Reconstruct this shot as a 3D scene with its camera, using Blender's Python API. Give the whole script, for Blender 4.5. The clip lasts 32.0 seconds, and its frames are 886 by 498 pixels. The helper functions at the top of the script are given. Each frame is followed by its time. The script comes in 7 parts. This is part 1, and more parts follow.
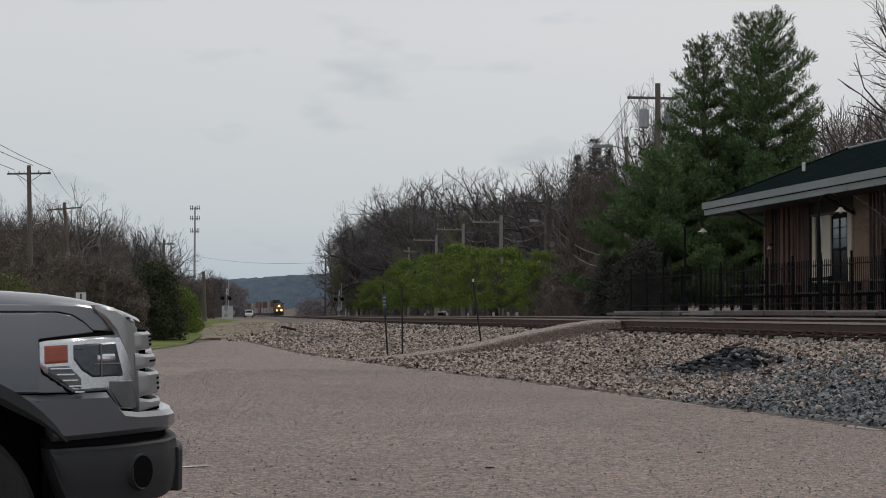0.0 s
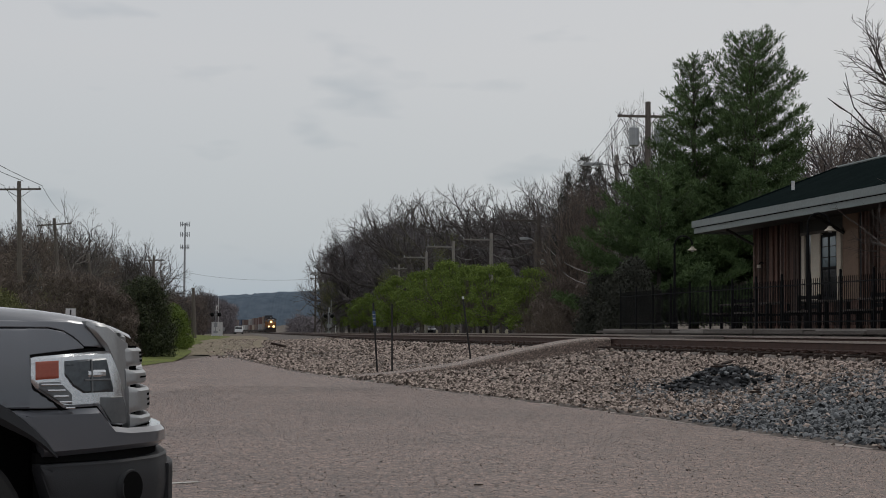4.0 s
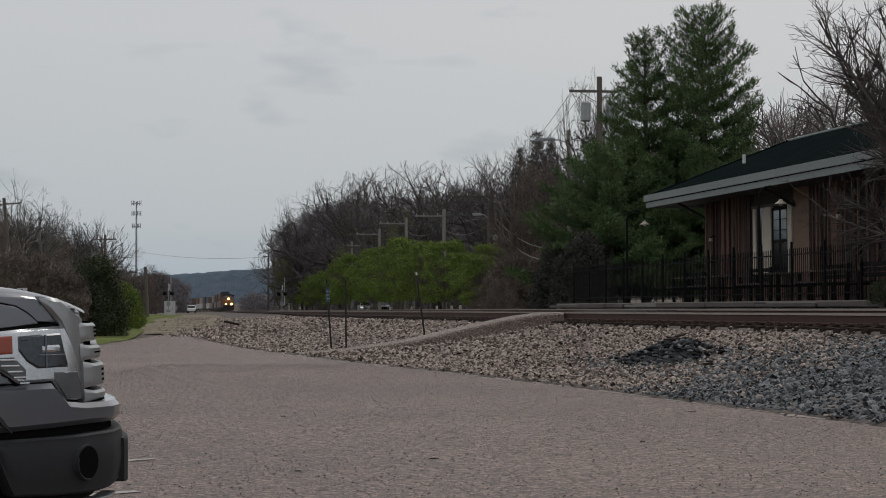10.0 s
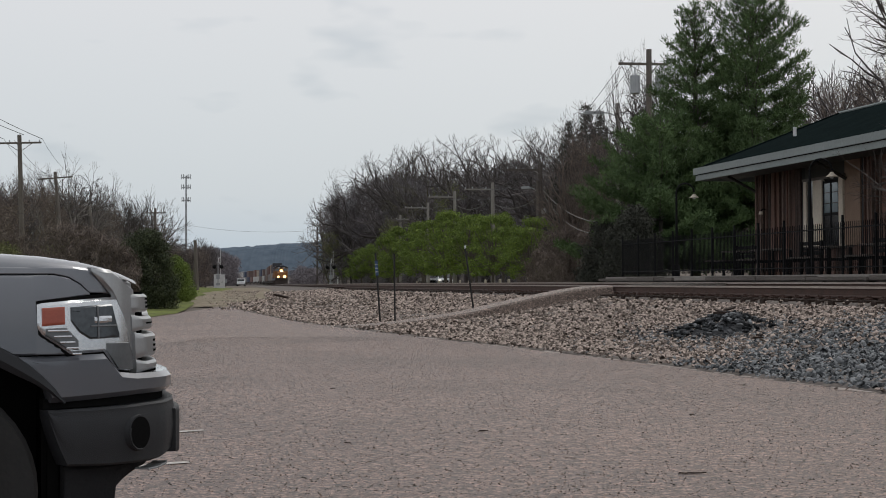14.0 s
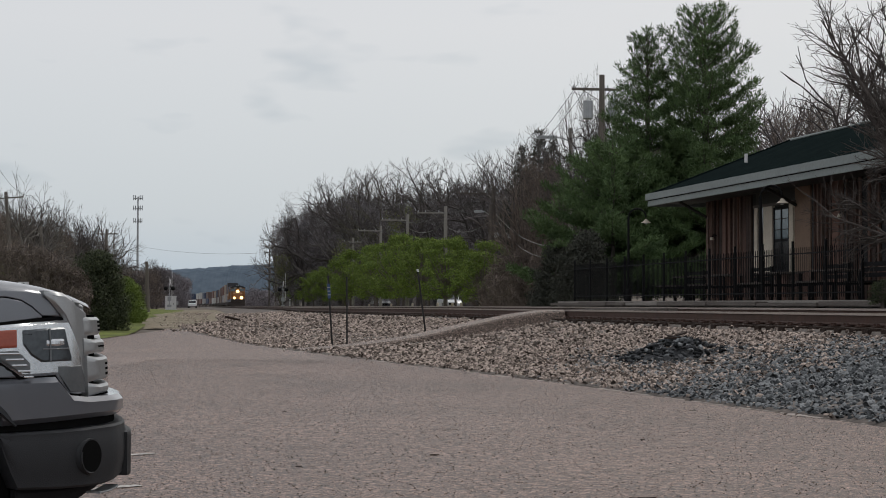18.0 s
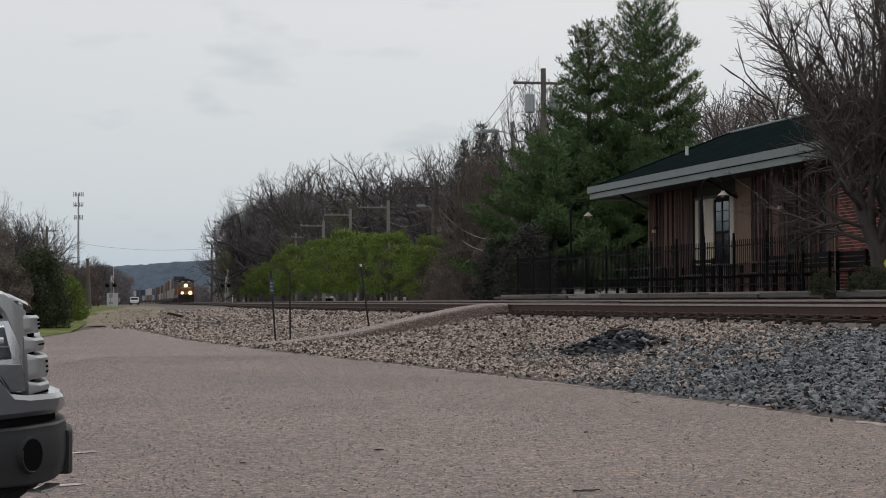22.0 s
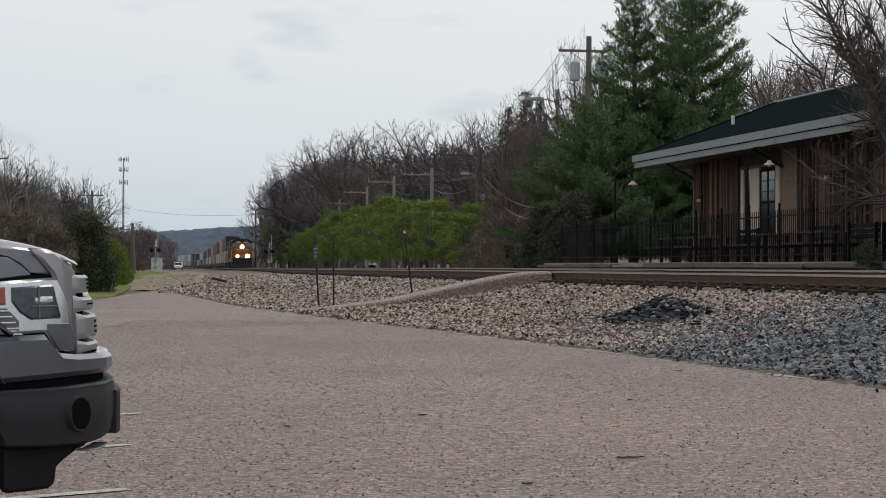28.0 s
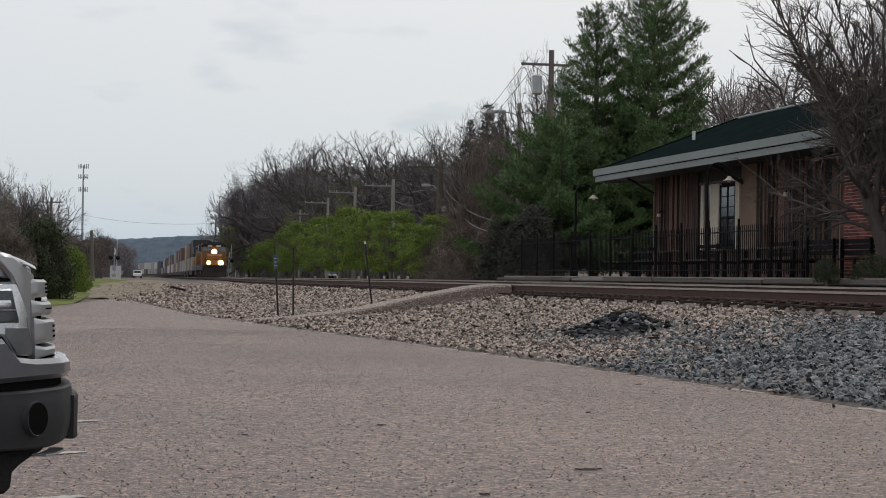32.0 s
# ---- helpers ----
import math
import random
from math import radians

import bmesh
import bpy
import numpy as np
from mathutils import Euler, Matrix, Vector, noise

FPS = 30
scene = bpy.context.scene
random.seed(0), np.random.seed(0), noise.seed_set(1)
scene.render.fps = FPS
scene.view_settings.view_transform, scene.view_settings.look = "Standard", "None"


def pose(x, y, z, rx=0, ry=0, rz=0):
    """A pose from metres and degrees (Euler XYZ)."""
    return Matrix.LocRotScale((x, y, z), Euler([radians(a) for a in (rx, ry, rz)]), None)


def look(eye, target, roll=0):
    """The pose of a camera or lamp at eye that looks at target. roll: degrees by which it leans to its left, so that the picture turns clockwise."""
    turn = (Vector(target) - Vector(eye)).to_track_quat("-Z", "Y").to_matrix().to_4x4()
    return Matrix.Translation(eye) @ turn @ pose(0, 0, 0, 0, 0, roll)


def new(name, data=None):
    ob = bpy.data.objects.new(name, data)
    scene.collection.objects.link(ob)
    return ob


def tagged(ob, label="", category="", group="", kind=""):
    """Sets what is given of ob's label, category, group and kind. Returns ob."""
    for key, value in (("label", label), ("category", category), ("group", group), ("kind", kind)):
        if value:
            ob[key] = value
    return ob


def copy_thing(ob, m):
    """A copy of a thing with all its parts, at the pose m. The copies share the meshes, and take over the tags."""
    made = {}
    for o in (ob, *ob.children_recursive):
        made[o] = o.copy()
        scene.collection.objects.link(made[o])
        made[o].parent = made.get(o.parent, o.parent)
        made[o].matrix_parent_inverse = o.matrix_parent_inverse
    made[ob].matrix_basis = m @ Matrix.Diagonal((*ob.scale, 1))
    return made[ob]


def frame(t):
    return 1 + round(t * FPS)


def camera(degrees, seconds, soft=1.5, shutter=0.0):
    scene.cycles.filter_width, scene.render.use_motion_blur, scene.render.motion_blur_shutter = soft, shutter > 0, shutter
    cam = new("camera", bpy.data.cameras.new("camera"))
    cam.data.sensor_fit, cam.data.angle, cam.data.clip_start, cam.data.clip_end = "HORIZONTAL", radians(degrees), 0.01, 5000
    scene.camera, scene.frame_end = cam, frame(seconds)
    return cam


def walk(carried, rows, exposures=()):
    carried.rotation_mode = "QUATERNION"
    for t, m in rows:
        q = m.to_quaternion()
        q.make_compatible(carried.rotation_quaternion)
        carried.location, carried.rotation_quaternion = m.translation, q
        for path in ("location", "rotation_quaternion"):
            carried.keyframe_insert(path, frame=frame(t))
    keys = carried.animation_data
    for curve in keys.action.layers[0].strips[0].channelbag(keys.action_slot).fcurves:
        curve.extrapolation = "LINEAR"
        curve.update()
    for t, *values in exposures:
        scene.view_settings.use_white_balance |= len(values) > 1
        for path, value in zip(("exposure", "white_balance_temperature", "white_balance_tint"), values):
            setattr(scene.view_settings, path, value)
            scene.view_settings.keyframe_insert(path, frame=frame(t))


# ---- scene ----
cam = camera(29.0, 32.0, soft=0.95)
PATH = [
    (0, (0.015, 0.056, 1.214), (-0.480, 20.036, 1.973), 0.14),
    (0.5, (0.014, 0.036, 1.213), (-0.390, 20.014, 2.045), 0.10),
    (1, (0.016, 0.028, 1.214), (-0.377, 20.004, 2.122), 0.07),
    (1.5, (0.015, 0.028, 1.214), (-0.424, 20.003, 2.095), 0.11),
    (2, (0.015, 0.027, 1.213), (-0.430, 20.004, 2.069), 0.15),
    (2.5, (0.016, 0.025, 1.214), (-0.323, 20.000, 2.147), 0.19),
    (4.5, (0.018, 0.006, 1.214), (-0.371, 19.979, 2.175), 0.36),
    (5, (0.015, -0.005, 1.212), (-0.366, 19.968, 2.189), 0.26),
    (5.5, (0.016, -0.012, 1.215), (-0.516, 19.953, 2.280), 0.06),
    (6, (0.020, 0.002, 1.209), (-0.355, 19.984, 1.963), -0.26),
    (6.5, (0.024, 0.011, 1.203), (-0.287, 20.001, 1.770), -0.52),
    (7, (0.010, 0.003, 1.206), (-0.647, 19.975, 2.031), -0.62),
    (7.5, (0.012, -0.008, 1.210), (-0.739, 19.951, 2.237), -0.69),
    (8, (0.012, -0.007, 1.207), (-0.442, 19.962, 2.229), -0.81),
    (8.5, (0.011, -0.008, 1.204), (-0.310, 19.961, 2.260), -0.85),
    (9, (0.013, -0.007, 1.204), (-0.199, 19.963, 2.275), -0.72),
    (9.5, (0.013, -0.000, 1.202), (-0.084, 19.973, 2.233), -0.47),
    (10, (0.012, 0.008, 1.195), (0.181, 19.995, 1.884), -0.22),
    (10.5, (0.015, 0.037, 1.186), (0.085, 20.037, 1.236), 0.04),
    (11, (0.011, 0.041, 1.185), (-0.109, 20.040, 1.020), 0.11),
    (11.5, (0.000, 0.009, 1.184), (-0.157, 20.009, 1.159), -0.04),
    (12, (0.001, 0.016, 1.189), (-0.302, 20.014, 1.319), -0.22),
    (12.5, (0.002, 0.017, 1.189), (-0.330, 20.014, 1.385), -0.29),
    (13, (0.009, 0.037, 1.191), (-0.387, 20.031, 1.401), -0.27),
    (13.5, (0.005, -0.004, 1.188), (-0.420, 19.989, 1.496), -0.23),
    (14, (0.007, 0.013, 1.187), (-0.391, 20.006, 1.569), -0.17),
    (14.5, (0.007, 0.004, 1.189), (-0.272, 19.994, 1.745), -0.08),
    (16.5, (0.004, -0.018, 1.200), (-0.258, 19.972, 1.760), -0.04),
    (17, (0.012, -0.016, 1.200), (-0.064, 19.974, 1.823), 0.12),
    (17.5, (0.004, -0.024, 1.199), (-0.021, 19.964, 1.883), 0.20),
    (18, (0.005, -0.020, 1.195), (0.160, 19.969, 1.848), 0.19),
    (18.5, (0.011, -0.012, 1.198), (0.149, 19.982, 1.647), 0.15),
    (19, (0.007, -0.011, 1.194), (0.143, 19.986, 1.475), 0.12),
    (19.5, (0.007, -0.006, 1.195), (0.103, 19.992, 1.460), 0.08),
    (20, (-0.004, -0.001, 1.203), (-0.004, 19.996, 1.566), -0.00),
    (20.5, (-0.001, 0.002, 1.198), (0.303, 19.994, 1.681), -0.49),
    (21, (-0.003, -0.006, 1.199), (0.417, 19.981, 1.807), -0.60),
    (21.5, (-0.001, -0.019, 1.197), (0.597, 19.959, 1.912), -0.55),
    (22, (0.008, -0.018, 1.196), (0.828, 19.957, 1.782), -0.31),
    (22.5, (0.007, -0.023, 1.195), (1.070, 19.941, 1.744), -0.08),
    (23, (0.005, -0.026, 1.192), (1.035, 19.938, 1.798), 0.21),
    (23.5, (0.002, -0.027, 1.191), (1.058, 19.933, 1.884), 0.40),
    (24, (0.005, -0.030, 1.187), (1.116, 19.931, 1.730), 0.66),
    (24.5, (0.002, -0.014, 1.174), (0.993, 19.960, 1.410), 0.80),
    (25, (-0.006, -0.002, 1.174), (0.616, 19.987, 1.389), 0.69),
    (25.5, (-0.009, 0.006, 1.178), (0.486, 19.999, 1.321), 0.56),
    (26, (-0.013, 0.010, 1.177), (0.444, 20.004, 1.344), 0.47),
    (26.5, (-0.009, 0.004, 1.179), (0.374, 19.998, 1.417), 0.46),
    (28.5, (-0.011, -0.003, 1.179), (0.310, 19.993, 1.385), 0.21),
    (29, (-0.013, 0.004, 1.177), (0.443, 19.997, 1.460), 0.18),
    (29.5, (-0.011, 0.002, 1.178), (0.486, 19.992, 1.528), 0.23),
    (30, (-0.005, -0.004, 1.177), (0.692, 19.981, 1.545), 0.39),
    (30.5, (-0.006, -0.003, 1.176), (0.812, 19.979, 1.460), 0.65),
    (31, (-0.011, -0.010, 1.172), (0.815, 19.967, 1.633), 0.87),
    (31.5, (-0.013, -0.003, 1.173), (0.774, 19.977, 1.595), 0.89),
    (32, (-0.013, -0.006, 1.169), (0.767, 19.976, 1.523), 0.96),
]
walk(cam, [(t, look(eye, target, roll)) for t, eye, target, roll in PATH],
     exposures=[(0, -0.08), (2, -0.16), (4.5, -0.26), (6.2, -0.25), (7, -0.1), (7.7, -0.26), (8, -0.28), (10, -0.29), (10.5, -0.1), (11, 0.16), (12, 0.2), (13, 0.16), (14.5, 0.05), (17, 0.0), (20, 0.1), (22, 0.06), (22.6, 0.1), (23.2, 0.13), (24, 0.06), (25, 0.2), (26, 0.22), (29, 0.2), (32, 0.18)])

# ---- world and sun ----
world = bpy.data.worlds.new("overcast")
scene.world = world
world.use_nodes = True
wn, wl = world.node_tree.nodes, world.node_tree.links
wn.clear()
w_out, w_bg = wn.new("ShaderNodeOutputWorld"), wn.new("ShaderNodeBackground")
w_sky = wn.new("ShaderNodeTexSky")
w_sky.sky_type, w_sky.sun_disc = "NISHITA", False
w_sky.sun_elevation, w_sky.sun_rotation = radians(42), radians(25)
w_sky.air_density, w_sky.dust_density = 1.2, 3.0
w_geo, w_map = wn.new("ShaderNodeTexCoord"), wn.new("ShaderNodeMapping")
w_map.inputs["Scale"].default_value = (9.0, 9.0, 26.0)
w_noise = wn.new("ShaderNodeTexNoise")
w_noise.inputs["Scale"].default_value, w_noise.inputs["Detail"].default_value = 1.3, 3.0
w_ramp = wn.new("ShaderNodeValToRGB")
w_ramp.color_ramp.elements[0].position, w_ramp.color_ramp.elements[0].color = 0.27, (0.84, 0.87, 0.895, 1)
w_ramp.color_ramp.elements[1].position, w_ramp.color_ramp.elements[1].color = 0.40, (1, 1, 1, 1)
w_sep, w_grad = wn.new("ShaderNodeSeparateXYZ"), wn.new("ShaderNodeValToRGB")
wl.new(w_geo.outputs["Generated"], w_sep.inputs["Vector"])
wl.new(w_sep.outputs["Z"], w_grad.inputs["Fac"])
# cloud deck: blue-grey towards the horizon, paler above
w_grad.color_ramp.elements[0].position, w_grad.color_ramp.elements[0].color = 0.0, (4.5, 5.53, 6.46, 1)
w_grad.color_ramp.elements[1].position, w_grad.color_ramp.elements[1].color = 0.16, (6.7, 6.84, 7.1, 1)
w_mid = w_grad.color_ramp.elements.new(0.05)
w_mid.color = (5.62, 6.19, 6.69, 1)
w_deck = wn.new("ShaderNodeMix")
w_deck.data_type, w_deck.blend_type = "RGBA", "MULTIPLY"
w_deck.inputs["Factor"].default_value = 1.0
w_mix = wn.new("ShaderNodeMix")
w_mix.data_type = "RGBA"
w_mix.inputs["Factor"].default_value = 0.9
wl.new(w_geo.outputs["Generated"], w_map.inputs["Vector"])
wl.new(w_map.outputs["Vector"], w_noise.inputs["Vector"])
wl.new(w_noise.outputs["Fac"], w_ramp.inputs["Fac"])
wl.new(w_grad.outputs["Color"], w_deck.inputs[6])
wl.new(w_ramp.outputs["Color"], w_deck.inputs[7])
wl.new(w_sky.outputs["Color"], w_mix.inputs[6])
wl.new(w_deck.outputs[2], w_mix.inputs[7])
wl.new(w_mix.outputs[2], w_bg.inputs["Color"])
w_bg.inputs["Strength"].default_value = 0.1
wl.new(w_bg.outputs["Background"], w_out.inputs["Surface"])

sun_data = bpy.data.lights.new("sun", "SUN")
sun_data.energy, sun_data.angle, sun_data.color = 1.0, radians(20), (1.0, 0.96, 0.9)
sun = new("sun", sun_data)
sun.matrix_world = look((0, 0, 60), (-14, -26, 20))


# ---- materials ----
def mat(name, base, other=None, rough=0.8, scale=4.0, metal=0.0, bump=0.0, fine=60.0, island=0.0, spec=0.5, coat=0.0, stretch=(1, 1, 1), spread=0.2, contrast=0.5):
    """A surface of two colours mixed by coarse and fine noise, with relief."""
    m = bpy.data.materials.new(name)
    m.use_nodes = True
    nt = m.node_tree
    n, l = nt.nodes, nt.links
    b = n["Principled BSDF"]
    b.inputs["Roughness"].default_value, b.inputs["Metallic"].default_value = rough, metal
    b.inputs["Specular IOR Level"].default_value, b.inputs["Coat Weight"].default_value = spec, coat
    other = other or tuple(c * 0.75 for c in base)
    tc, mp = n.new("ShaderNodeTexCoord"), n.new("ShaderNodeMapping")
    mp.inputs["Scale"].default_value = stretch
    l.new(tc.outputs["Object"], mp.inputs["Vector"])
    a, f2 = n.new("ShaderNodeTexNoise"), n.new("ShaderNodeTexNoise")
    a.inputs["Scale"].default_value, a.inputs["Detail"].default_value = scale, 5.0
    f2.inputs["Scale"].default_value, f2.inputs["Detail"].default_value = fine, 3.0
    for x in (a, f2):
        l.new(mp.outputs["Vector"], x.inputs["Vector"])
    add = n.new("ShaderNodeMath")
    add.operation = "MULTIPLY_ADD"
    add.inputs[1].default_value = 0.6
    l.new(f2.outputs["Fac"], add.inputs[0])
    half = n.new("ShaderNodeMath")
    half.operation = "MULTIPLY"
    half.inputs[1].default_value = 0.5
    l.new(a.outputs["Fac"], half.inputs[0])
    l.new(half.outputs[0], add.inputs[2])
    last = add.outputs[0]
    if island:
        g, o = n.new("ShaderNodeNewGeometry"), n.new("ShaderNodeObjectInfo")
        s = n.new("ShaderNodeMath")
        s.operation = "ADD"
        l.new(g.outputs["Random Per Island"], s.inputs[0])
        l.new(o.outputs["Random"], s.inputs[1])
        fr = n.new("ShaderNodeMath")
        fr.operation = "FRACT"
        l.new(s.outputs[0], fr.inputs[0])
        c = n.new("ShaderNodeMath")
        c.operation = "MULTIPLY_ADD"
        c.inputs[1].default_value = island
        l.new(fr.outputs[0], c.inputs[0])
        sh = n.new("ShaderNodeMath")
        sh.operation = "SUBTRACT"
        sh.inputs[1].default_value = island / 2
        l.new(last, sh.inputs[0])
        l.new(sh.outputs[0], c.inputs[2])
        last = c.outputs[0]
    r = n.new("ShaderNodeValToRGB")
    r.color_ramp.elements[0].position, r.color_ramp.elements[0].color = 0.55 - contrast / 2, (*other, 1)
    r.color_ramp.elements[1].position, r.color_ramp.elements[1].color = 0.55 + contrast / 2, (*base, 1)
    l.new(last, r.inputs["Fac"])
    l.new(r.outputs["Color"], b.inputs["Base Color"])
    if bump:
        bp = n.new("ShaderNodeBump")
        bp.inputs["Strength"].default_value, bp.inputs["Distance"].default_value = min(1.0, bump), 0.02
        l.new(f2.outputs["Fac"], bp.inputs["Height"])
        l.new(bp.outputs["Normal"], b.inputs["Normal"])
    return m


def glow(name, colour, strength):
    m = bpy.data.materials.new(name)
    m.use_nodes = True
    b = m.node_tree.nodes["Principled BSDF"]
    b.inputs["Base Color"].default_value = (*colour, 1)
    b.inputs["Emission Color"].default_value, b.inputs["Emission Strength"].default_value = (*colour, 1), strength
    return m


def asphalt(name, light, dark, stone, scale=42.0):
    """Worn asphalt: stains, patches of grain and single aggregate stones."""
    m = mat(name, light, dark, 0.56, 0.22, bump=0.0, fine=16, contrast=0.3, spec=0.5)
    nt = m.node_tree
    n, l = nt.nodes, nt.links
    b = n["Principled BSDF"]
    ramp = [x for x in n if x.type == "VALTORGB"][0]
    tc = [x for x in n if x.type == "TEX_COORD"][0]
    last = ramp.outputs["Color"]
    heights = []
    for sc, lo, hi, amount in ((scale * 2.0, 0.0, 1.85, 1.0), (scale * 0.9, 0.3, 1.6, 0.8), (scale * 0.5, 0.4, 1.5, 0.75)):
        v = n.new("ShaderNodeTexVoronoi")
        v.inputs["Scale"].default_value = sc
        l.new(tc.outputs["Object"], v.inputs["Vector"])
        sep = n.new("ShaderNodeSeparateColor")
        l.new(v.outputs["Color"], sep.inputs["Color"])
        mr = n.new("ShaderNodeMapRange")
        mr.inputs["To Min"].default_value, mr.inputs["To Max"].default_value = lo, hi
        l.new(sep.outputs["Red"], mr.inputs["Value"])
        mix = n.new("ShaderNodeMix")
        mix.data_type, mix.blend_type = "RGBA", "MULTIPLY"
        mix.inputs["Factor"].default_value = amount
        l.new(last, mix.inputs[6])
        l.new(mr.outputs["Result"], mix.inputs[7])
        last = mix.outputs[2]
        heights.append(sep.outputs["Red"])
    l.new(last, b.inputs["Base Color"])
    bp = n.new("ShaderNodeBump")
    bp.inputs["Strength"].default_value, bp.inputs["Distance"].default_value = 0.7, 0.012
    l.new(heights[0], bp.inputs["Height"])
    l.new(bp.outputs["Normal"], b.inputs["Normal"])
    return m


M_ASPHALT = asphalt("worn_asphalt", (0.226, 0.147, 0.116), (0.112, 0.072, 0.057), None)
M_GRAVEL = mat("ballast_stone", (0.47, 0.385, 0.335), (0.09, 0.072, 0.062), 0.95, 0.8, bump=0.6, fine=30, island=0.75, spec=0.1, contrast=0.5)
M_GRAVEL_NEW = mat("fresh_ballast_stone", (0.235, 0.243, 0.25), (0.05, 0.054, 0.058), 0.95, 0.8, bump=0.6, fine=30, island=0.75, spec=0.1, contrast=0.55)
M_GRAVEL_DARK = mat("dark_dug_stone", (0.085, 0.087, 0.092), (0.012, 0.013, 0.014), 0.95, 1.2, bump=0.8, fine=30, island=0.8, spec=0.1)
# bed colour darker than the stones, painting the shade between them
M_BED = mat("ballast_bed", (0.15, 0.125, 0.11), (0.06, 0.05, 0.045), 0.95, 2.0, bump=1.0, fine=9, contrast=0.3)
M_GRASS = mat("grass", (0.165, 0.195, 0.05), (0.08, 0.09, 0.032), 0.95, 0.5, bump=0.8, fine=9, contrast=0.2, spec=0.1)
M_EARTH = mat("leaf_litter", (0.13, 0.10, 0.075), (0.055, 0.045, 0.035), 0.95, 0.08, bump=0.5, fine=2)
M_DIRT = mat("bare_dirt", (0.25, 0.195, 0.14), (0.10, 0.09, 0.045), 0.95, 0.5, bump=0.8, fine=5, contrast=0.25)
M_PAINT_LINE = mat("worn_line_paint", (0.55, 0.53, 0.5), (0.25, 0.22, 0.2), 0.9, 6, fine=50, contrast=0.25)
M_CONCRETE = mat("weathered_concrete", (0.30, 0.275, 0.25), (0.17, 0.15, 0.135), 0.9, 1.2, bump=0.4, fine=30)
M_RAIL = mat("rusty_rail", (0.09, 0.043, 0.03), (0.035, 0.02, 0.015), 0.8, 3, metal=0.0, bump=0.3, fine=60)
M_RAIL_TOP = mat("polished_rail_head", (0.46, 0.39, 0.345), (0.26, 0.2, 0.17), 0.45, 3, metal=0.2, fine=30)
M_TIE = mat("creosoted_tie", (0.052, 0.033, 0.026), (0.02, 0.014, 0.011), 0.9, 5, bump=0.5, fine=40, spec=0.2)
M_STEEL_DARK = mat("dark_steel", (0.035, 0.032, 0.032), (0.02, 0.018, 0.018), 0.6, 4, metal=0.4)
M_IRON = mat("black_iron", (0.010, 0.010, 0.011), (0.006, 0.006, 0.007), 0.8, 5, spec=0.15)
M_BOARD = mat("weathered_board", (0.165, 0.088, 0.066), (0.024, 0.014, 0.011), 0.85, 1.0, bump=0.5, fine=18, stretch=(6, 6, 0.7), island=0.5)
M_BATTEN = mat("grey_batten", (0.30, 0.215, 0.18), (0.10, 0.066, 0.052), 0.85, 1.0, bump=0.4, fine=18, stretch=(6, 6, 0.7), island=0.5)
M_CREAM = mat("cream_paint", (0.62, 0.55, 0.45), (0.42, 0.36, 0.29), 0.7, 2, fine=20)
M_TAN = mat("tan_panel", (0.25, 0.165, 0.115), (0.17, 0.108, 0.075), 0.8, 2, fine=20)
M_ROOF = mat("dark_green_shingle", (0.013, 0.0195, 0.0195), (0.006, 0.0095, 0.0098), 1.0, 1.5, bump=0.3, fine=12, spec=0.0)
M_FASCIA = mat("grey_green_fascia", (0.245, 0.275, 0.27), (0.165, 0.186, 0.182), 0.6, 1, fine=12)
# soffit colour with the shade under the eaves painted in
M_EAVE_SHADE = mat("dark_soffit", (0.04, 0.038, 0.035), None, 0.8, 2)
M_BRICK = mat("red_brick", (0.25, 0.062, 0.043), (0.085, 0.026, 0.022), 0.9, 3, bump=0.4, fine=40, island=0.7)
M_MORTAR = mat("pale_mortar", (0.5, 0.44, 0.41), (0.34, 0.29, 0.27), 0.95, 4, bump=0.4)
M_DARK_IN = mat("dark_interior", (0.02, 0.02, 0.022), None, 0.9)
M_BARK = mat("grey_brown_bark", (0.165, 0.135, 0.118), (0.075, 0.06, 0.053), 0.95, 2, bump=0.6, fine=12, stretch=(1, 1, 0.3))
# twig brown paled and cooled by painted distance haze
M_TWIG = mat("brown_twigs", (0.225, 0.198, 0.20), (0.09, 0.078, 0.08), 0.95, 0.4, fine=3, island=0.5)
M_TWIG_RED = mat("reddish_twigs", (0.215, 0.168, 0.145), (0.10, 0.076, 0.066), 0.95, 0.4, fine=3, island=0.5)
M_TWIG_DARK = mat("dark_grey_limbs", (0.125, 0.108, 0.105), (0.05, 0.043, 0.042), 0.95, 0.4, fine=3, island=0.4)
M_TWIG_OLIVE = mat("budding_twigs", (0.125, 0.118, 0.07), (0.05, 0.047, 0.03), 0.95, 0.4, fine=3, island=0.5)
M_SPRING = mat("fresh_spring_leaves", (0.22, 0.29, 0.06), (0.078, 0.116, 0.028), 0.8, 0.5, fine=3, island=0.4, spec=0.2)
M_HEDGE = mat("dark_evergreen", (0.07, 0.085, 0.035), (0.027, 0.034, 0.017), 0.9, 0.6, fine=4, island=0.6)
M_PINE = mat("pine_needles", (0.13, 0.195, 0.075), (0.05, 0.082, 0.036), 0.8, 0.6, fine=2, island=0.15, spec=0.2, contrast=0.42)
M_SPRUCE = mat("dark_spruce", (0.066, 0.068, 0.05), (0.03, 0.031, 0.024), 0.9, 0.6, fine=4, island=0.6)
M_POLE = mat("weathered_pole", (0.185, 0.158, 0.14), (0.09, 0.076, 0.067), 0.9, 2, bump=0.4, fine=20, stretch=(2, 2, 0.3))
M_GALV = mat("galvanised_steel", (0.42, 0.43, 0.44), (0.3, 0.31, 0.32), 0.5, 3, metal=0.5)
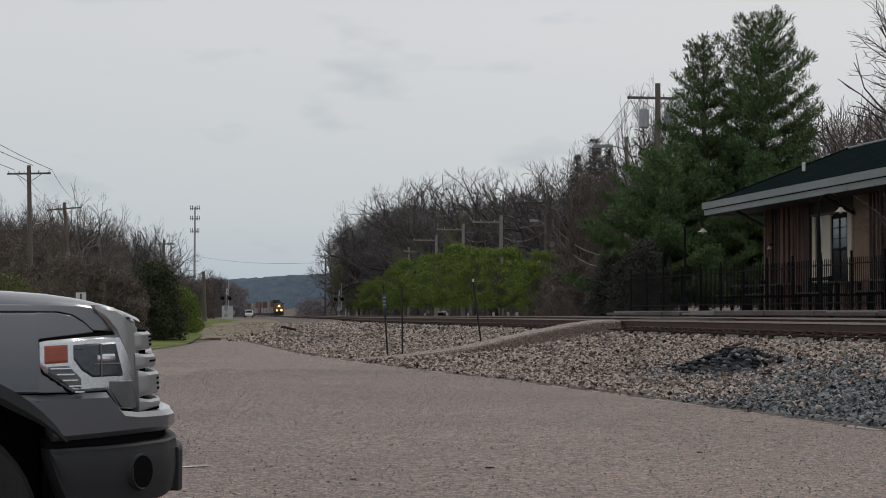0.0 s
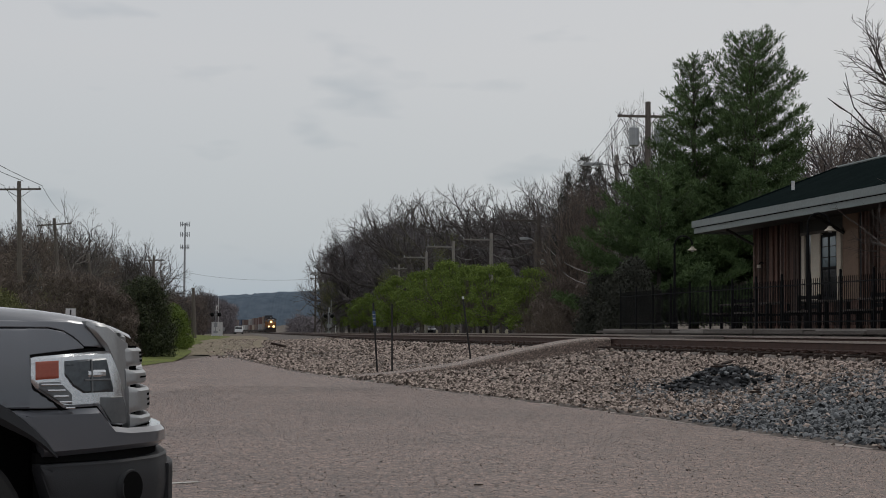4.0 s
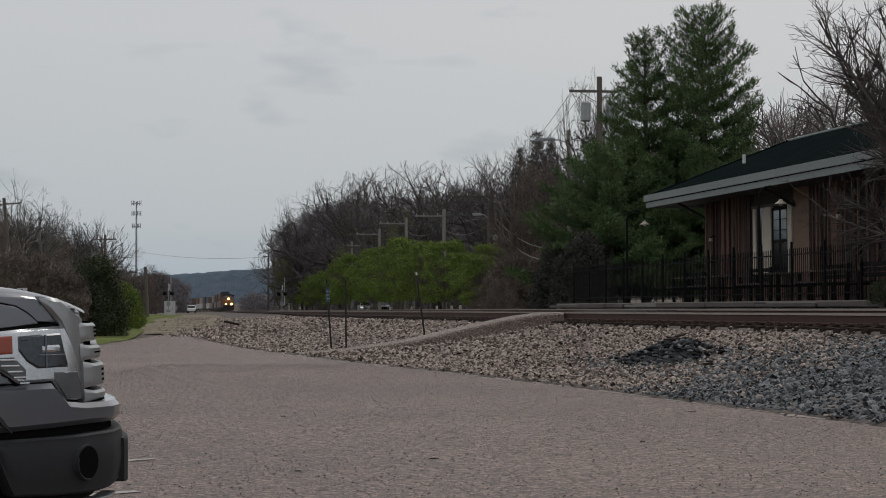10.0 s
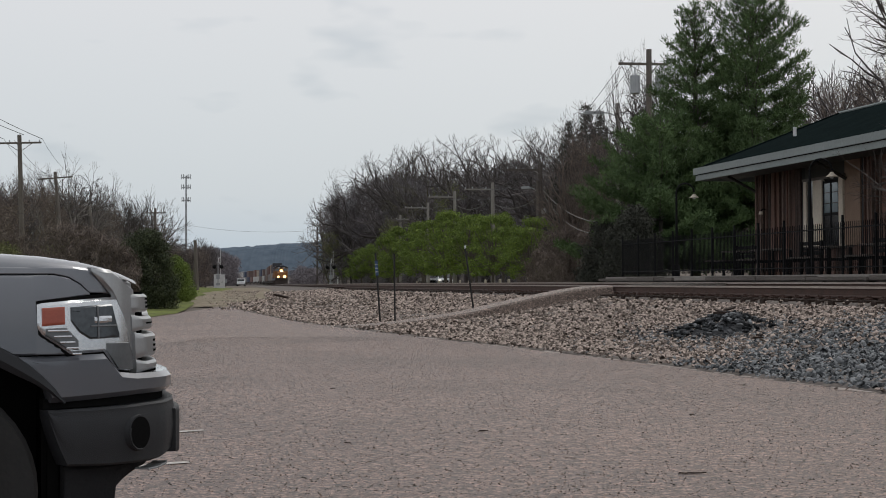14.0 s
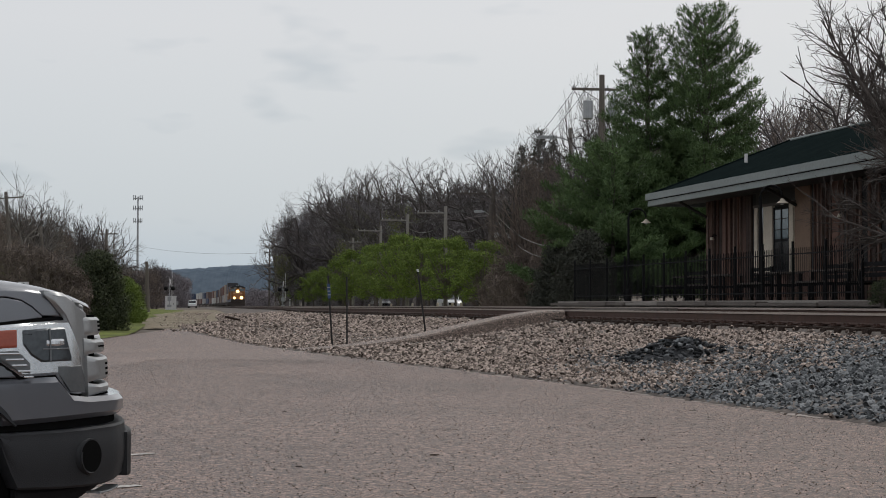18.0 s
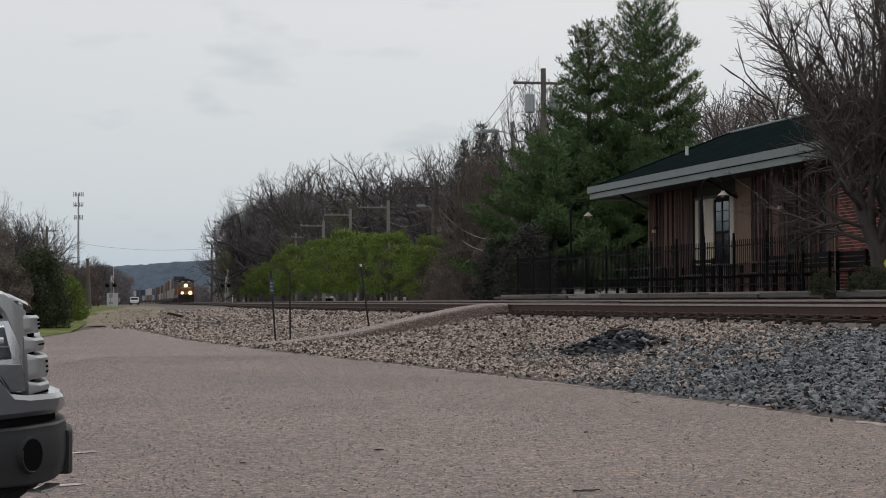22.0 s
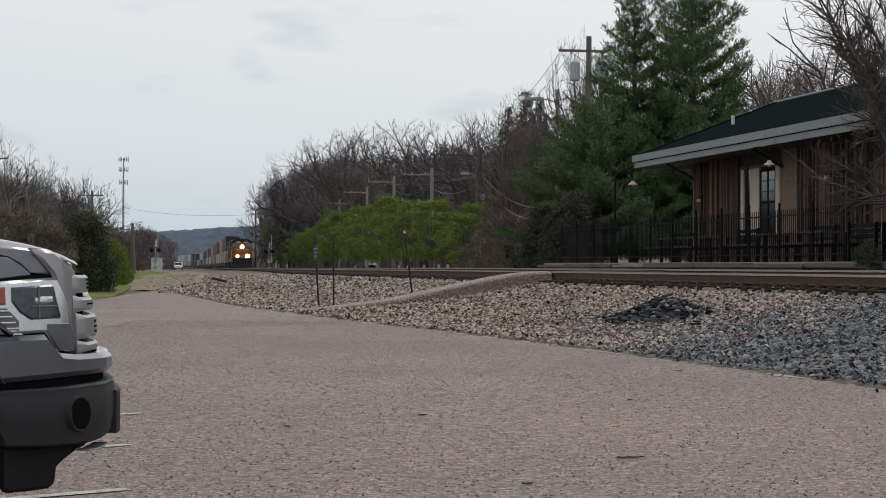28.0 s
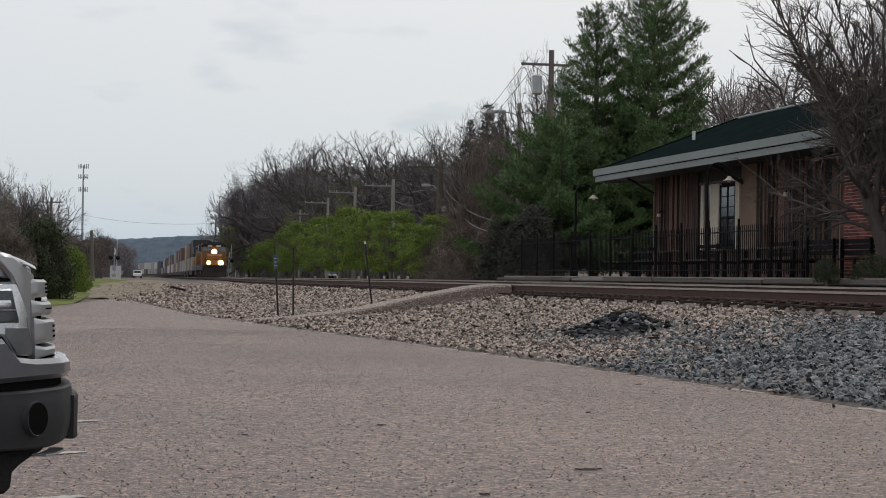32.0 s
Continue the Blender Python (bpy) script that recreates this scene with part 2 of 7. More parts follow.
M_WIRE = mat("grey_wire", (0.06, 0.06, 0.065), None, 0.6)
M_WIRE_PALE = mat("pale_cable", (0.16, 0.15, 0.145), (0.11, 0.1, 0.095), 0.7)
# ridge woods with distance haze mixed into the base colour
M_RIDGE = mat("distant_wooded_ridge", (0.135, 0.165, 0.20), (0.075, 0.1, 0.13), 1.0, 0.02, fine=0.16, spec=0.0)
M_RUBBER = mat("black_rubber", (0.012, 0.012, 0.012), (0.02, 0.019, 0.018), 0.85, 8, bump=0.2)
M_YELLOW = mat("fluorescent_yellow_sign", (0.62, 0.68, 0.02), (0.5, 0.55, 0.02), 0.5, 6)
M_ORANGE = mat("orange_plaque", (0.62, 0.27, 0.02), (0.5, 0.22, 0.02), 0.5, 6)
M_BLACK = mat("black_print", (0.012, 0.012, 0.012), None, 0.6)
M_OLDWOOD = mat("silvered_timber", (0.17, 0.146, 0.13), (0.06, 0.05, 0.044), 0.9, 1.5, bump=0.5, fine=14, stretch=(0.5, 3, 3))
M_ASPHALT_PATH = asphalt("pale_worn_asphalt", (0.30, 0.225, 0.185), (0.17, 0.122, 0.098), None, 80.0)
M_GRIT = mat("dark_aggregate", (0.11, 0.09, 0.08), (0.035, 0.03, 0.027), 0.9, 3, fine=30, island=0.8)
M_DUST = mat("pale_dust", (0.39, 0.35, 0.32), (0.22, 0.185, 0.165), 0.95, 2.5, fine=18, contrast=0.3, spec=0.1)
M_BLUE = mat("blue_marker", (0.04, 0.09, 0.19), (0.03, 0.06, 0.13), 0.5)
M_WHITE = mat("white_paint", (0.7, 0.7, 0.7), (0.55, 0.55, 0.55), 0.5, 3)
M_POLE_PALE = mat("bleached_pole", (0.31, 0.285, 0.262), (0.19, 0.172, 0.158), 0.9, 2, bump=0.4, fine=20, stretch=(2, 2, 0.3))
M_TWIG_PALE = mat("pale_grey_twigs", (0.19, 0.168, 0.155), (0.085, 0.074, 0.068), 0.95, 0.4, fine=3, island=0.5)
M_BROWN = mat("dark_brown_twigs", (0.20, 0.158, 0.132), (0.085, 0.066, 0.056), 0.95, 0.4, fine=3, island=0.6)
M_BUD = mat("olive_buds", (0.20, 0.205, 0.075), (0.085, 0.09, 0.04), 0.9, 0.4, fine=3, island=0.6)
# thicket colour carries distance haze: paler and more purple than the twigs themselves
M_THICKET = mat("purple_grey_thicket", (0.25, 0.226, 0.238), (0.115, 0.103, 0.112), 0.95, 0.4, fine=3, island=0.6)
M_BARK_DARK = mat("dark_grey_bark", (0.135, 0.114, 0.104), (0.055, 0.046, 0.042), 0.95, 2, bump=0.6, fine=12, stretch=(1, 1, 0.3))


# ---- mesh helpers ----
def mesh_of(name, verts, faces, material, smooth=False):
    me = bpy.data.meshes.new(name)
    me.from_pydata(verts, [], faces)
    me.materials.append(material)
    if smooth:
        me.polygons.foreach_set("use_smooth", [True] * len(me.polygons))
    me.update()
    return me


def thing(name, label, category, m=None, group="", kind=""):
    ob = new(name)
    if m is not None:
        ob.matrix_basis = m
    return tagged(ob, label, category, group, kind)


def part(name, bm, material, parent=None, label="", smooth=False):
    """Link a bmesh, or a ready mesh, as one mesh object under a thing or a part."""
    if isinstance(bm, bpy.types.Mesh):
        me = bm
    else:
        me = bpy.data.meshes.new(name)
        bmesh.ops.recalc_face_normals(bm, faces=bm.faces)
        if smooth:
            for e in bm.edges:
                if len(e.link_faces) == 2 and e.calc_face_angle(0.0) > 0.6:
                    e.smooth = False
        bm.to_mesh(me)
        bm.free()
        me.materials.append(material)
        if smooth:
            me.polygons.foreach_set("use_smooth", [True] * len(me.polygons))
    ob = new(name, me)
    ob.parent = parent
    return tagged(ob, label)


def box(x0, x1, y0, y1, z0, z1, bevel=0.0, bm=None):
    bm = bm or bmesh.new()
    r = bmesh.ops.create_cube(bm, size=1)
    bmesh.ops.scale(bm, vec=(x1 - x0, y1 - y0, z1 - z0), verts=r["verts"])
    bmesh.ops.translate(bm, vec=((x0 + x1) / 2, (y0 + y1) / 2, (z0 + z1) / 2), verts=r["verts"])
    if bevel:
        edges = list({e for v in r["verts"] for e in v.link_edges})
        bmesh.ops.bevel(bm, geom=edges, offset=bevel, segments=2, affect="EDGES")
    return bm


def tube(points, radii, sides=8, bm=None, cap=True):
    """A tapered tube along points."""
    bm = bm or bmesh.new()
    rings = []
    for k, p in enumerate(points):
        p = Vector(p)
        a, b = Vector(points[max(k - 1, 0)]), Vector(points[min(k + 1, len(points) - 1)])
        d = (b - a).normalized()
        side = d.orthogonal().normalized() if abs(d.z) > 0.95 else d.cross(Vector((0, 0, 1))).normalized()
        up = side.cross(d)
        r = radii[k] if isinstance(radii, (list, tuple)) else radii
        rings.append([bm.verts.new(p + r * (math.cos(q) * side + math.sin(q) * up)) for q in (2 * math.pi * i / sides for i in range(sides))])
    for r0, r1 in zip(rings, rings[1:]):
        for i in range(sides):
            bm.faces.new((r0[i], r0[(i + 1) % sides], r1[(i + 1) % sides], r1[i]))
    if cap:
        bm.faces.new(rings[0][::-1])
        bm.faces.new(rings[-1])
    return bm


def prism(outline, z0, z1, bm=None, axis="z"):
    """An extruded outline; axis tells along which way it is pushed."""
    bm = bm or bmesh.new()
    put = {"z": lambda a, b, c: (a, b, c), "y": lambda a, b, c: (a, c, b), "x": lambda a, b, c: (c, a, b)}[axis]
    lo = [bm.verts.new(put(a, b, z0)) for a, b in outline]
    hi = [bm.verts.new(put(a, b, z1)) for a, b in outline]
    k = len(outline)
    bm.faces.new(lo[::-1])
    bm.faces.new(hi)
    for i in range(k):
        bm.faces.new((lo[i], lo[(i + 1) % k], hi[(i + 1) % k], hi[i]))
    return bm


# ---- the plan: a single track that leaves to the far left, a lot beside it ----


def slope(y):
    k = min(max((y - 35) / 95, 0), 1)
    bend = math.sin(math.pi * (y - 85) / 105) ** 2 if 85 < y < 190 else 0.0
    return -0.22 + 0.083 * k + 0.036 * bend - 0.07 * min(max((y - 590) / 120, 0), 1)


_cx = {44: 4.7}
for _y in range(44, 1600):
    _cx[_y + 1] = _cx[_y] + slope(_y + 0.5)
for _y in range(44, -60, -1):
    _cx[_y - 1] = _cx[_y] - slope(_y - 0.5)


def cx(y):
    k = min(max(int(math.floor(y)), -60), 1598)
    return _cx[k] + (y - k) * (_cx[k + 1] - _cx[k])


def rail_z(y):
    return 1.08 - 0.0012 * max(0.0, y - 60)


def along(y, off, z):
    """A point off metres to the far side of the track's middle; y runs along it."""
    s = slope(y)
    q = math.hypot(1, s)
    return (cx(y) + off / q, y - off * s / q, z)


EDGE = ((-60, -6.0), (17.5, -6.05), (21, -6.3), (25.5, -6.45), (31, -6.9), (36, -7.4), (43, -8.0), (50, -8.5), (65, -8.8), (84, -9.2), (100, -6.4), (2000, -6.2))


def edge(y):
    """Offset from the track's middle at which the lot ends and the stones begin."""
    for (a, p), (b, q) in zip(EDGE, EDGE[1:]):
        if y <= b:
            return p + (q - p) * (max(y, a) - a) / (b - a)
    return EDGE[-1][1]


def ground_z(x, y):
    """The ground: lot flat at nought, bank of the track, rising woods at both sides."""
    c = x - cx(y)
    rz = rail_z(y) - 0.40
    if y > 75:
        k = min((y - 75) / 60, 1)
    else:
        k = 0.0
    base = rz * k * 0.75
    e = edge(y)
    if c < e:
        z = base
    elif c < -1.6:
        z = base + (rz - base) * ((c - e) / (-1.6 - e)) ** (1.0 + 0.8 * min(max((y - 22) / 18, 0), 1))
    elif c < 6:
        z = rz
    else:
        z = rz + min((c - 6) * 0.02, 0.2)
    if c > 45 and y > 60:
        z += min((c - 45) * 0.16, 16)
    if c < -22 and y > 60:
        z += min((-c - 22) * 0.05, 6)
    return z


def strip(name, ys, offs, zf, material, label="", uneven=0.0):
    """A sheet that follows the track between offsets."""
    verts, faces = [], []
    n = len(offs)
    for y in ys:
        for o in offs:
            x = cx(y) + o
            verts.append((x, y, zf(x, y) + (uneven * noise.noise((x * 0.8, y * 0.8, 0)) if uneven else 0)))
    for j in range(len(ys) - 1):
        for i in range(n - 1):
            a = j * n + i
            faces.append((a, a + 1, a + n + 1, a + n))
    return mesh_of(name, verts, faces, material, True)


# ground: one sheet to the horizon
ys = [-300, -120, -60, -30, -10] + list(range(0, 140, 6)) + list(range(140, 400, 20)) + [450, 520, 600, 700, 850, 1000, 1200, 1500, 2200, 3500]
offs = [-3000, -1500, -800, -400, -200, -120, -80, -60, -45, -34, -26, -22, -16, -12, -9, -6, -4.5, -3, -1.6, 0, 1.6, 4, 6, 9, 14, 20, 30, 45, 60, 80, 110, 150, 220, 350, 600, 1200, 3000]
ground = new("ground", strip("ground", ys, offs, lambda x, y: ground_z(x, min(max(y, -60), 1500)) - 0.05, M_EARTH))
tagged(ground, "brown leaf-littered ground with bare earth", "ground", kind="structure")

# asphalt lot
lot_y = list(range(-30, 87, 3))
verts, faces = [], []
for y in lot_y:
    left = -40 if y < 56 else -12.6 + 0.05 * (86 - y) - max(0, (62 - y)) * 3
    right = cx(y) + edge(y) + 0.05 + 0.12 * noise.noise((0, y * 0.35, 3)) + 0.08 * noise.noise((0, y * 1.7, 5))
    for i in range(9):
        x = left + (right - left) * i / 8
        verts.append((x, y, 0.0 if y < 78 else 0.012 * (y - 78)))
for j in range(len(lot_y) - 1):
    for i in range(8):
        a = j * 9 + i
        faces.append((a, a + 1, a + 10, a + 9))
lot = new("pavement", mesh_of("pavement", verts, faces, M_ASPHALT))
tagged(lot, "worn tan-grey asphalt parking lot with fine cracks", "pavement", kind="structure")

for k, (x1, y1, x0, y0) in enumerate(((-1.52, 9.05, -5.2, 6.35), (-1.9, 11.3, -5.6, 8.0), (-2.18, 13.73, -5.9, 10.5))):
    d = Vector((x1 - x0, y1 - y0, 0)).normalized()
    s = Vector((-d.y, d.x, 0)) * 0.05
    a, b = Vector((x0, y0, 0.006)), Vector((x1, y1, 0.006))
    ob = new("stall_line", mesh_of("stall_line", [tuple(a - s), tuple(b - s), tuple(b + s), tuple(a + s)], [(0, 1, 2, 3)], M_PAINT_LINE))
    tagged(ob, "faded white painted stall line on asphalt", "line", "stall lines", "structure")

# grass verge left of the lot's far end, and dirt beside the track
verts, faces = [], []
grass_y = list(range(50, 236, 3))
for y in grass_y:
    side = cx(y) - 10.8 + 0.9 * noise.noise((y * 0.09, 1, 4)) + 0.5 * noise.noise((y * 0.31, 6, 4))
    if y < 88:
        side = -12.55 + 0.05 * (86 - y) - 0.085 * max(0, y - 66) + 0.12 * noise.noise((y * 0.5, 2, 2))
    for i in range(14):
        x = side - 30 * (i / 13) ** 1.4
        verts.append((x, y, ground_z(x, y) + 0.02 + max(0, side - x) * 0.03 + 0.02 * noise.noise((x, y, 0))))
for j in range(len(grass_y) - 1):
    for i in range(13):
        a = j * 14 + i
        faces.append((a, a + 14, a + 15, a + 1))
g = new("grass_verge", mesh_of("grass_verge", verts, faces, M_GRASS, True))
tagged(g, "short green spring grass beside the lot", "grass", kind="structure")
d = new("dirt_shoulder", strip("dirt_shoulder", list(range(80, 262, 3)), [-13.0, -12.2, -11.3, -10.4, -9.6, -8.8, -8, -7.2, -6.5, -5.8, -5], lambda x, y: ground_z(x, y) + (0.012 if x - cx(y) > -10.6 or y > 89 else -0.06), M_DIRT, uneven=0.05))
tagged(d, "bare brown dirt shoulder beside the ballast", "dirt", kind="structure")

# pale dusty lip along the lot's edge
verts, faces = [], []
lip_y = [13 + 0.1 * k for k in range(375)]
for y in lip_y:
    r = cx(y) + edge(y)
    w = 0.06 + 0.14 * noise.noise((0, y * 1.1, 7)) + 0.1 * noise.noise((0, y * 4.3, 5))
    e = 0.07 * noise.noise((0, y * 1.3, 8))
    verts += [(r - max(w, 0.0) + e, y, 0.005), (r + 0.05 + 0.09 * noise.noise((0, y * 3.1, 6)) + e, y, 0.014)]
for j in range(len(lip_y) - 1):
    faces.append((2 * j, 2 * j + 1, 2 * j + 3, 2 * j + 2))
tagged(new("trim", mesh_of("trim", verts, faces, M_DUST)), "pale dusty broken edge of the asphalt", "edge", kind="structure")

# ballast bank
bank_y = list(range(-30, 120, 2)) + list(range(120, 800, 10))
bank_offs = [-0.12, -0.03, 0.06, 0.4, 1.0, 1.7, 2.5]
verts, faces = [], []
for y in bank_y:
    row = [edge(y) + q for q in bank_offs[:6]] + [-3.2 if edge(y) > -6.7 else -4.0, -2.6, -2.1, -1.7, -1.36, -1.3, 0, 1.8, 2.4, 3.2]
    for i, o in enumerate(row):
        x = cx(y) + o
        lift = -0.12 if i == 0 else 0.006 if i == 1 else 0.03
        verts.append((x, y, ground_z(x, y) + lift + (0.09 if -1.35 < o < 2.4 else 0) + (0.015 * noise.noise((x * 0.8, y * 0.8, 0)) if i > 1 else 0)))
n = 16
for j in range(len(bank_y) - 1):
    for i in range(n - 1):
        q = j * n + i
        faces.append((q, q + 1, q + n + 1, q + n))
bank = new("ballast_bank", mesh_of("ballast_bank", verts, faces, M_BED, True))
tagged(bank, "grey crushed-stone ballast bank under the track", "ballast", kind="structure")

# rails
RAIL = [(-0.076, 0), (0.076, 0), (0.076, 0.017), (0.012, 0.04), (0.012, 0.15), (0.038, 0.16), (0.038, 0.2), (-0.038, 0.2), (-0.038, 0.16), (-0.012, 0.15), (-0.012, 0.04), (-0.076, 0.017)]


def rail(off, rise, name):
    ry = list(range(-60, 140, 4)) + list(range(140, 1000, 12))
    verts, faces = [], []
    k = len(RAIL)
    for y in ry:
        for a, b in RAIL:
            verts.append(along(y, off + a, rail_z(y) + rise - 0.2 + b))
    for j in range(len(ry) - 1):
        for i in range(k):
            p, q = j * k + i, j * k + (i + 1) % k
            faces.append((p, q, q + k, p + k))
    me = mesh_of(name, verts, faces, M_RAIL)
    me.materials.append(M_RAIL_TOP)
    for p in me.polygons:
        if p.index % k in (6, 7):
            p.material_index = 1
    return me


track = thing("railway_track", "single railway track with rusty rails and dark ties", "track", kind="structure")
part("rail", rail(-0.75, 0.0, "rail"), None, track, "rusty steel rail with polished head")
part("rail", rail(0.75, 0.075, "rail"), None, track, "rusty steel rail with polished head")


# ---- pickup truck ----
M_PAINT = mat("grey_metallic_paint", (0.132, 0.138, 0.154), (0.112, 0.118, 0.133), 0.36, 2, metal=0.5, fine=300, coat=1.0)
M_LENS_GREY = mat("grey_lamp_cover", (0.115, 0.12, 0.125), (0.075, 0.08, 0.085), 0.3, 12, fine=80, coat=0.4)
M_SILVER = mat("satin_silver_trim", (0.40, 0.405, 0.41), (0.33, 0.335, 0.34), 0.38, 3, metal=0.7, fine=100)
M_PLASTIC = mat("dark_grey_textured_plastic", (0.028, 0.029, 0.032), (0.02, 0.021, 0.023), 0.6, 4, bump=0.15, fine=260, spec=0.32)
M_CHROME = mat("chrome_reflector", (0.72, 0.73, 0.74), (0.55, 0.56, 0.58), 0.22, 8, metal=0.85, fine=60)
M_AMBER = mat("amber_reflector", (0.40, 0.10, 0.06), (0.31, 0.07, 0.045), 0.3, 20, fine=120)
M_LAMP_DARK = mat("smoked_lamp_bowl", (0.085, 0.095, 0.105), (0.04, 0.046, 0.052), 0.15, 10, metal=0.3, fine=60)
# matte black for trim and gaskets, and for shade painted into gaps and recesses
M_TRIM_SHADE = mat("black_gap", (0.011, 0.011, 0.011), None, 1.0, spec=0.0)
M_UNDER = mat("black_underbody_plastic", (0.022, 0.022, 0.023), (0.014, 0.014, 0.015), 0.8, 6, bump=0.2, fine=80, spec=0.1)
M_GLASS_DARK = mat("tinted_glass", (0.015, 0.017, 0.02), (0.012, 0.013, 0.016), 0.06, 2, spec=0.8)

CORNER = [(-6.2, 0.985), (-1.6, 1.0), (-0.75, 1.0), (-0.6, 0.99), (-0.45, 0.967), (-0.33, 0.92), (-0.22, 0.85), (-0.12, 0.74), (-0.06, 0.6), (-0.03, 0.45), (-0.01, 0.25), (0.0, 0.0)]
_cs = [0.0]
for (_a, _b), (_c, _d) in zip(CORNER, CORNER[1:]):
    _cs.append(_cs[-1] + math.hypot(_c - _a, _d - _b))


def s_of(x):
    """Arc length round the front corner at a place x along the truck."""
    for k in range(len(CORNER) - 1):
        if CORNER[k][0] <= x <= CORNER[k + 1][0]:
            return _cs[k] + (x - CORNER[k][0]) / (CORNER[k + 1][0] - CORNER[k][0]) * (_cs[k + 1] - _cs[k])
    return _cs[-1]


S_END = _cs[-1]


def corner(s, out, z):
    """A point on the truck's right side and nose, pushed out by out."""
    s = min(max(s, 0), S_END)
    z = z if z > 1.11 else 1.11 + (z - 1.11) * 1.07
    k = max(i for i in range(len(_cs) - 1) if _cs[i] <= s + 1e-9)
    (x0, y0), (x1, y1) = CORNER[k], CORNER[k + 1]
    u = (s - _cs[k]) / (_cs[k + 1] - _cs[k])

    def normal(i):
        i = min(max(i, 0), len(CORNER) - 2)
        dx, dy = CORNER[i + 1][0] - CORNER[i][0], CORNER[i + 1][1] - CORNER[i][1]
        q = math.hypot(dx, dy)
        return Vector((-dy / q, dx / q))
    n0, n1 = (normal(k - 1) + normal(k)) / 2, (normal(k) + normal(k + 1)) / 2
    nn = (n0 * (1 - u) + n1 * u).normalized()
    lean = 0.10 * max(0.0, z - 0.85) ** 1.5 + 2.4 * max(0.0, z - 1.1) ** 2 * min(max((s_of(-0.3) - s) / 0.25, 0), 1)
    x, y = x0 + (x1 - x0) * u + nn.x * (out - lean), y0 + (y1 - y0) * u + nn.y * (out - lean)
    return Vector((x, -y, z))


def panel(cols, out, depth=0.03, soft=0.006, step=0.035, bulge=0.0, ends=(True, True)):
    """A bent panel over the corner: columns of (s, low, high); out is a number or a function of s."""
    f = out if callable(out) else (lambda s: out)
    ss = []
    for (a, *_), (b, *_) in zip(cols, cols[1:]):
        n = max(1, int(math.ceil((b - a) / step)))
        ss += [a + (b - a) * i / n for i in range(n)]
    ss.append(cols[-1][0])
    bm = bmesh.new()
    grid = []
    for s in ss:
        k = max(i for i in range(len(cols) - 1) if cols[i][0] <= s + 1e-9)
        (a, l0, h0), (b, l1, h1) = cols[k], cols[k + 1]
        u = 0 if b == a else (s - a) / (b - a)
        lo, hi = l0 + (l1 - l0) * u, h0 + (h1 - h0) * u
        hi = max(hi, lo + 0.004)
        e = min(soft, (hi - lo) * 0.3)
        o = f(s)
        end = soft * 0.8 if (s == ss[0] and ends[0]) or (s == ss[-1] and ends[1]) else 0.0
        rows = [(lo, o - depth), (lo, o - e), (lo + e, o - end), (lo + min(2.5 * e, (hi - lo) * 0.32), o - end)]
        rows += [(lo + e + (hi - lo - 2 * e) * q, o - end + bulge * math.sin(math.pi * q)) for q in (0.25, 0.5, 0.7, 0.86)]
        rows += [(hi - min(2.5 * e, (hi - lo) * 0.32), o - end), (hi - e, o - end), (hi, o - e), (hi, o - depth)]
        grid.append([bm.verts.new(corner(s, oo, z)) for z, oo in rows])
    for g0, g1 in zip(grid, grid[1:]):
        for i in range(len(g0) - 1):
            bm.faces.new((g0[i], g1[i], g1[i + 1], g0[i + 1]))
        bm.faces.new((g0[-1], g1[-1], g1[0], g0[0]))
    bm.faces.new(grid[0])
    bm.faces.new(grid[-1][::-1])
    return bm


def mirrored(ob):
    me = ob.data.copy()
    me.transform(Matrix.Diagonal((1, -1, 1, 1)))
    me.flip_normals()
    o = new(ob.name.split(".")[0], me)
    o.parent = ob.parent
    return tagged(o, ob.get("label", ""))


def arch_z(x, cxx, r, zc=0.40):
    q = r * r - (x - cxx) ** 2
    return zc + math.sqrt(q) if q > 0 else zc


def wheel_parts(truck, x, y):
    w = part("wheel", tube([(x, y - 0.10, 0.428), (x, y + 0.10, 0.428)], 0.2, 20), M_STEEL_DARK, truck)
    bm = bmesh.new()
    prof = [(0.27, -0.12), (0.35, -0.135), (0.405, -0.125), (0.425, -0.09), (0.428, 0.09), (0.405, 0.125), (0.35, 0.135), (0.27, 0.12)]
    rings = []
    for i in range(40):
        q = 2 * math.pi * i / 40
        rings.append([bm.verts.new((x + r * math.cos(q), y + b, 0.428 + r * math.sin(q))) for r, b in prof])
    for i in range(40):
        r0, r1 = rings[i], rings[(i + 1) % 40]
        for j in range(len(prof)):
            bm.faces.new((r0[j], r1[j], r1[(j + 1) % len(prof)], r0[(j + 1) % len(prof)]))
    part("tyre", bm, M_RUBBER, w, "black tyre", True)
    bm = tube([(x, y - 0.115 * (1 if y < 0 else -1), 0.428), (x, y - 0.06 * (1 if y < 0 else -1), 0.428)], 0.075, 16)
    for i in range(6):
        q = math.pi * i / 3
        tube([(x + 0.05 * math.cos(q), y + (-0.1 if y < 0 else 0.1), 0.428 + 0.05 * math.sin(q)), (x + 0.268 * math.cos(q), y + (-0.085 if y < 0 else 0.085), 0.428 + 0.268 * math.sin(q))], [0.035, 0.045], 6, bm)
    part("rim", bm, M_SILVER, w, "silver alloy rim")


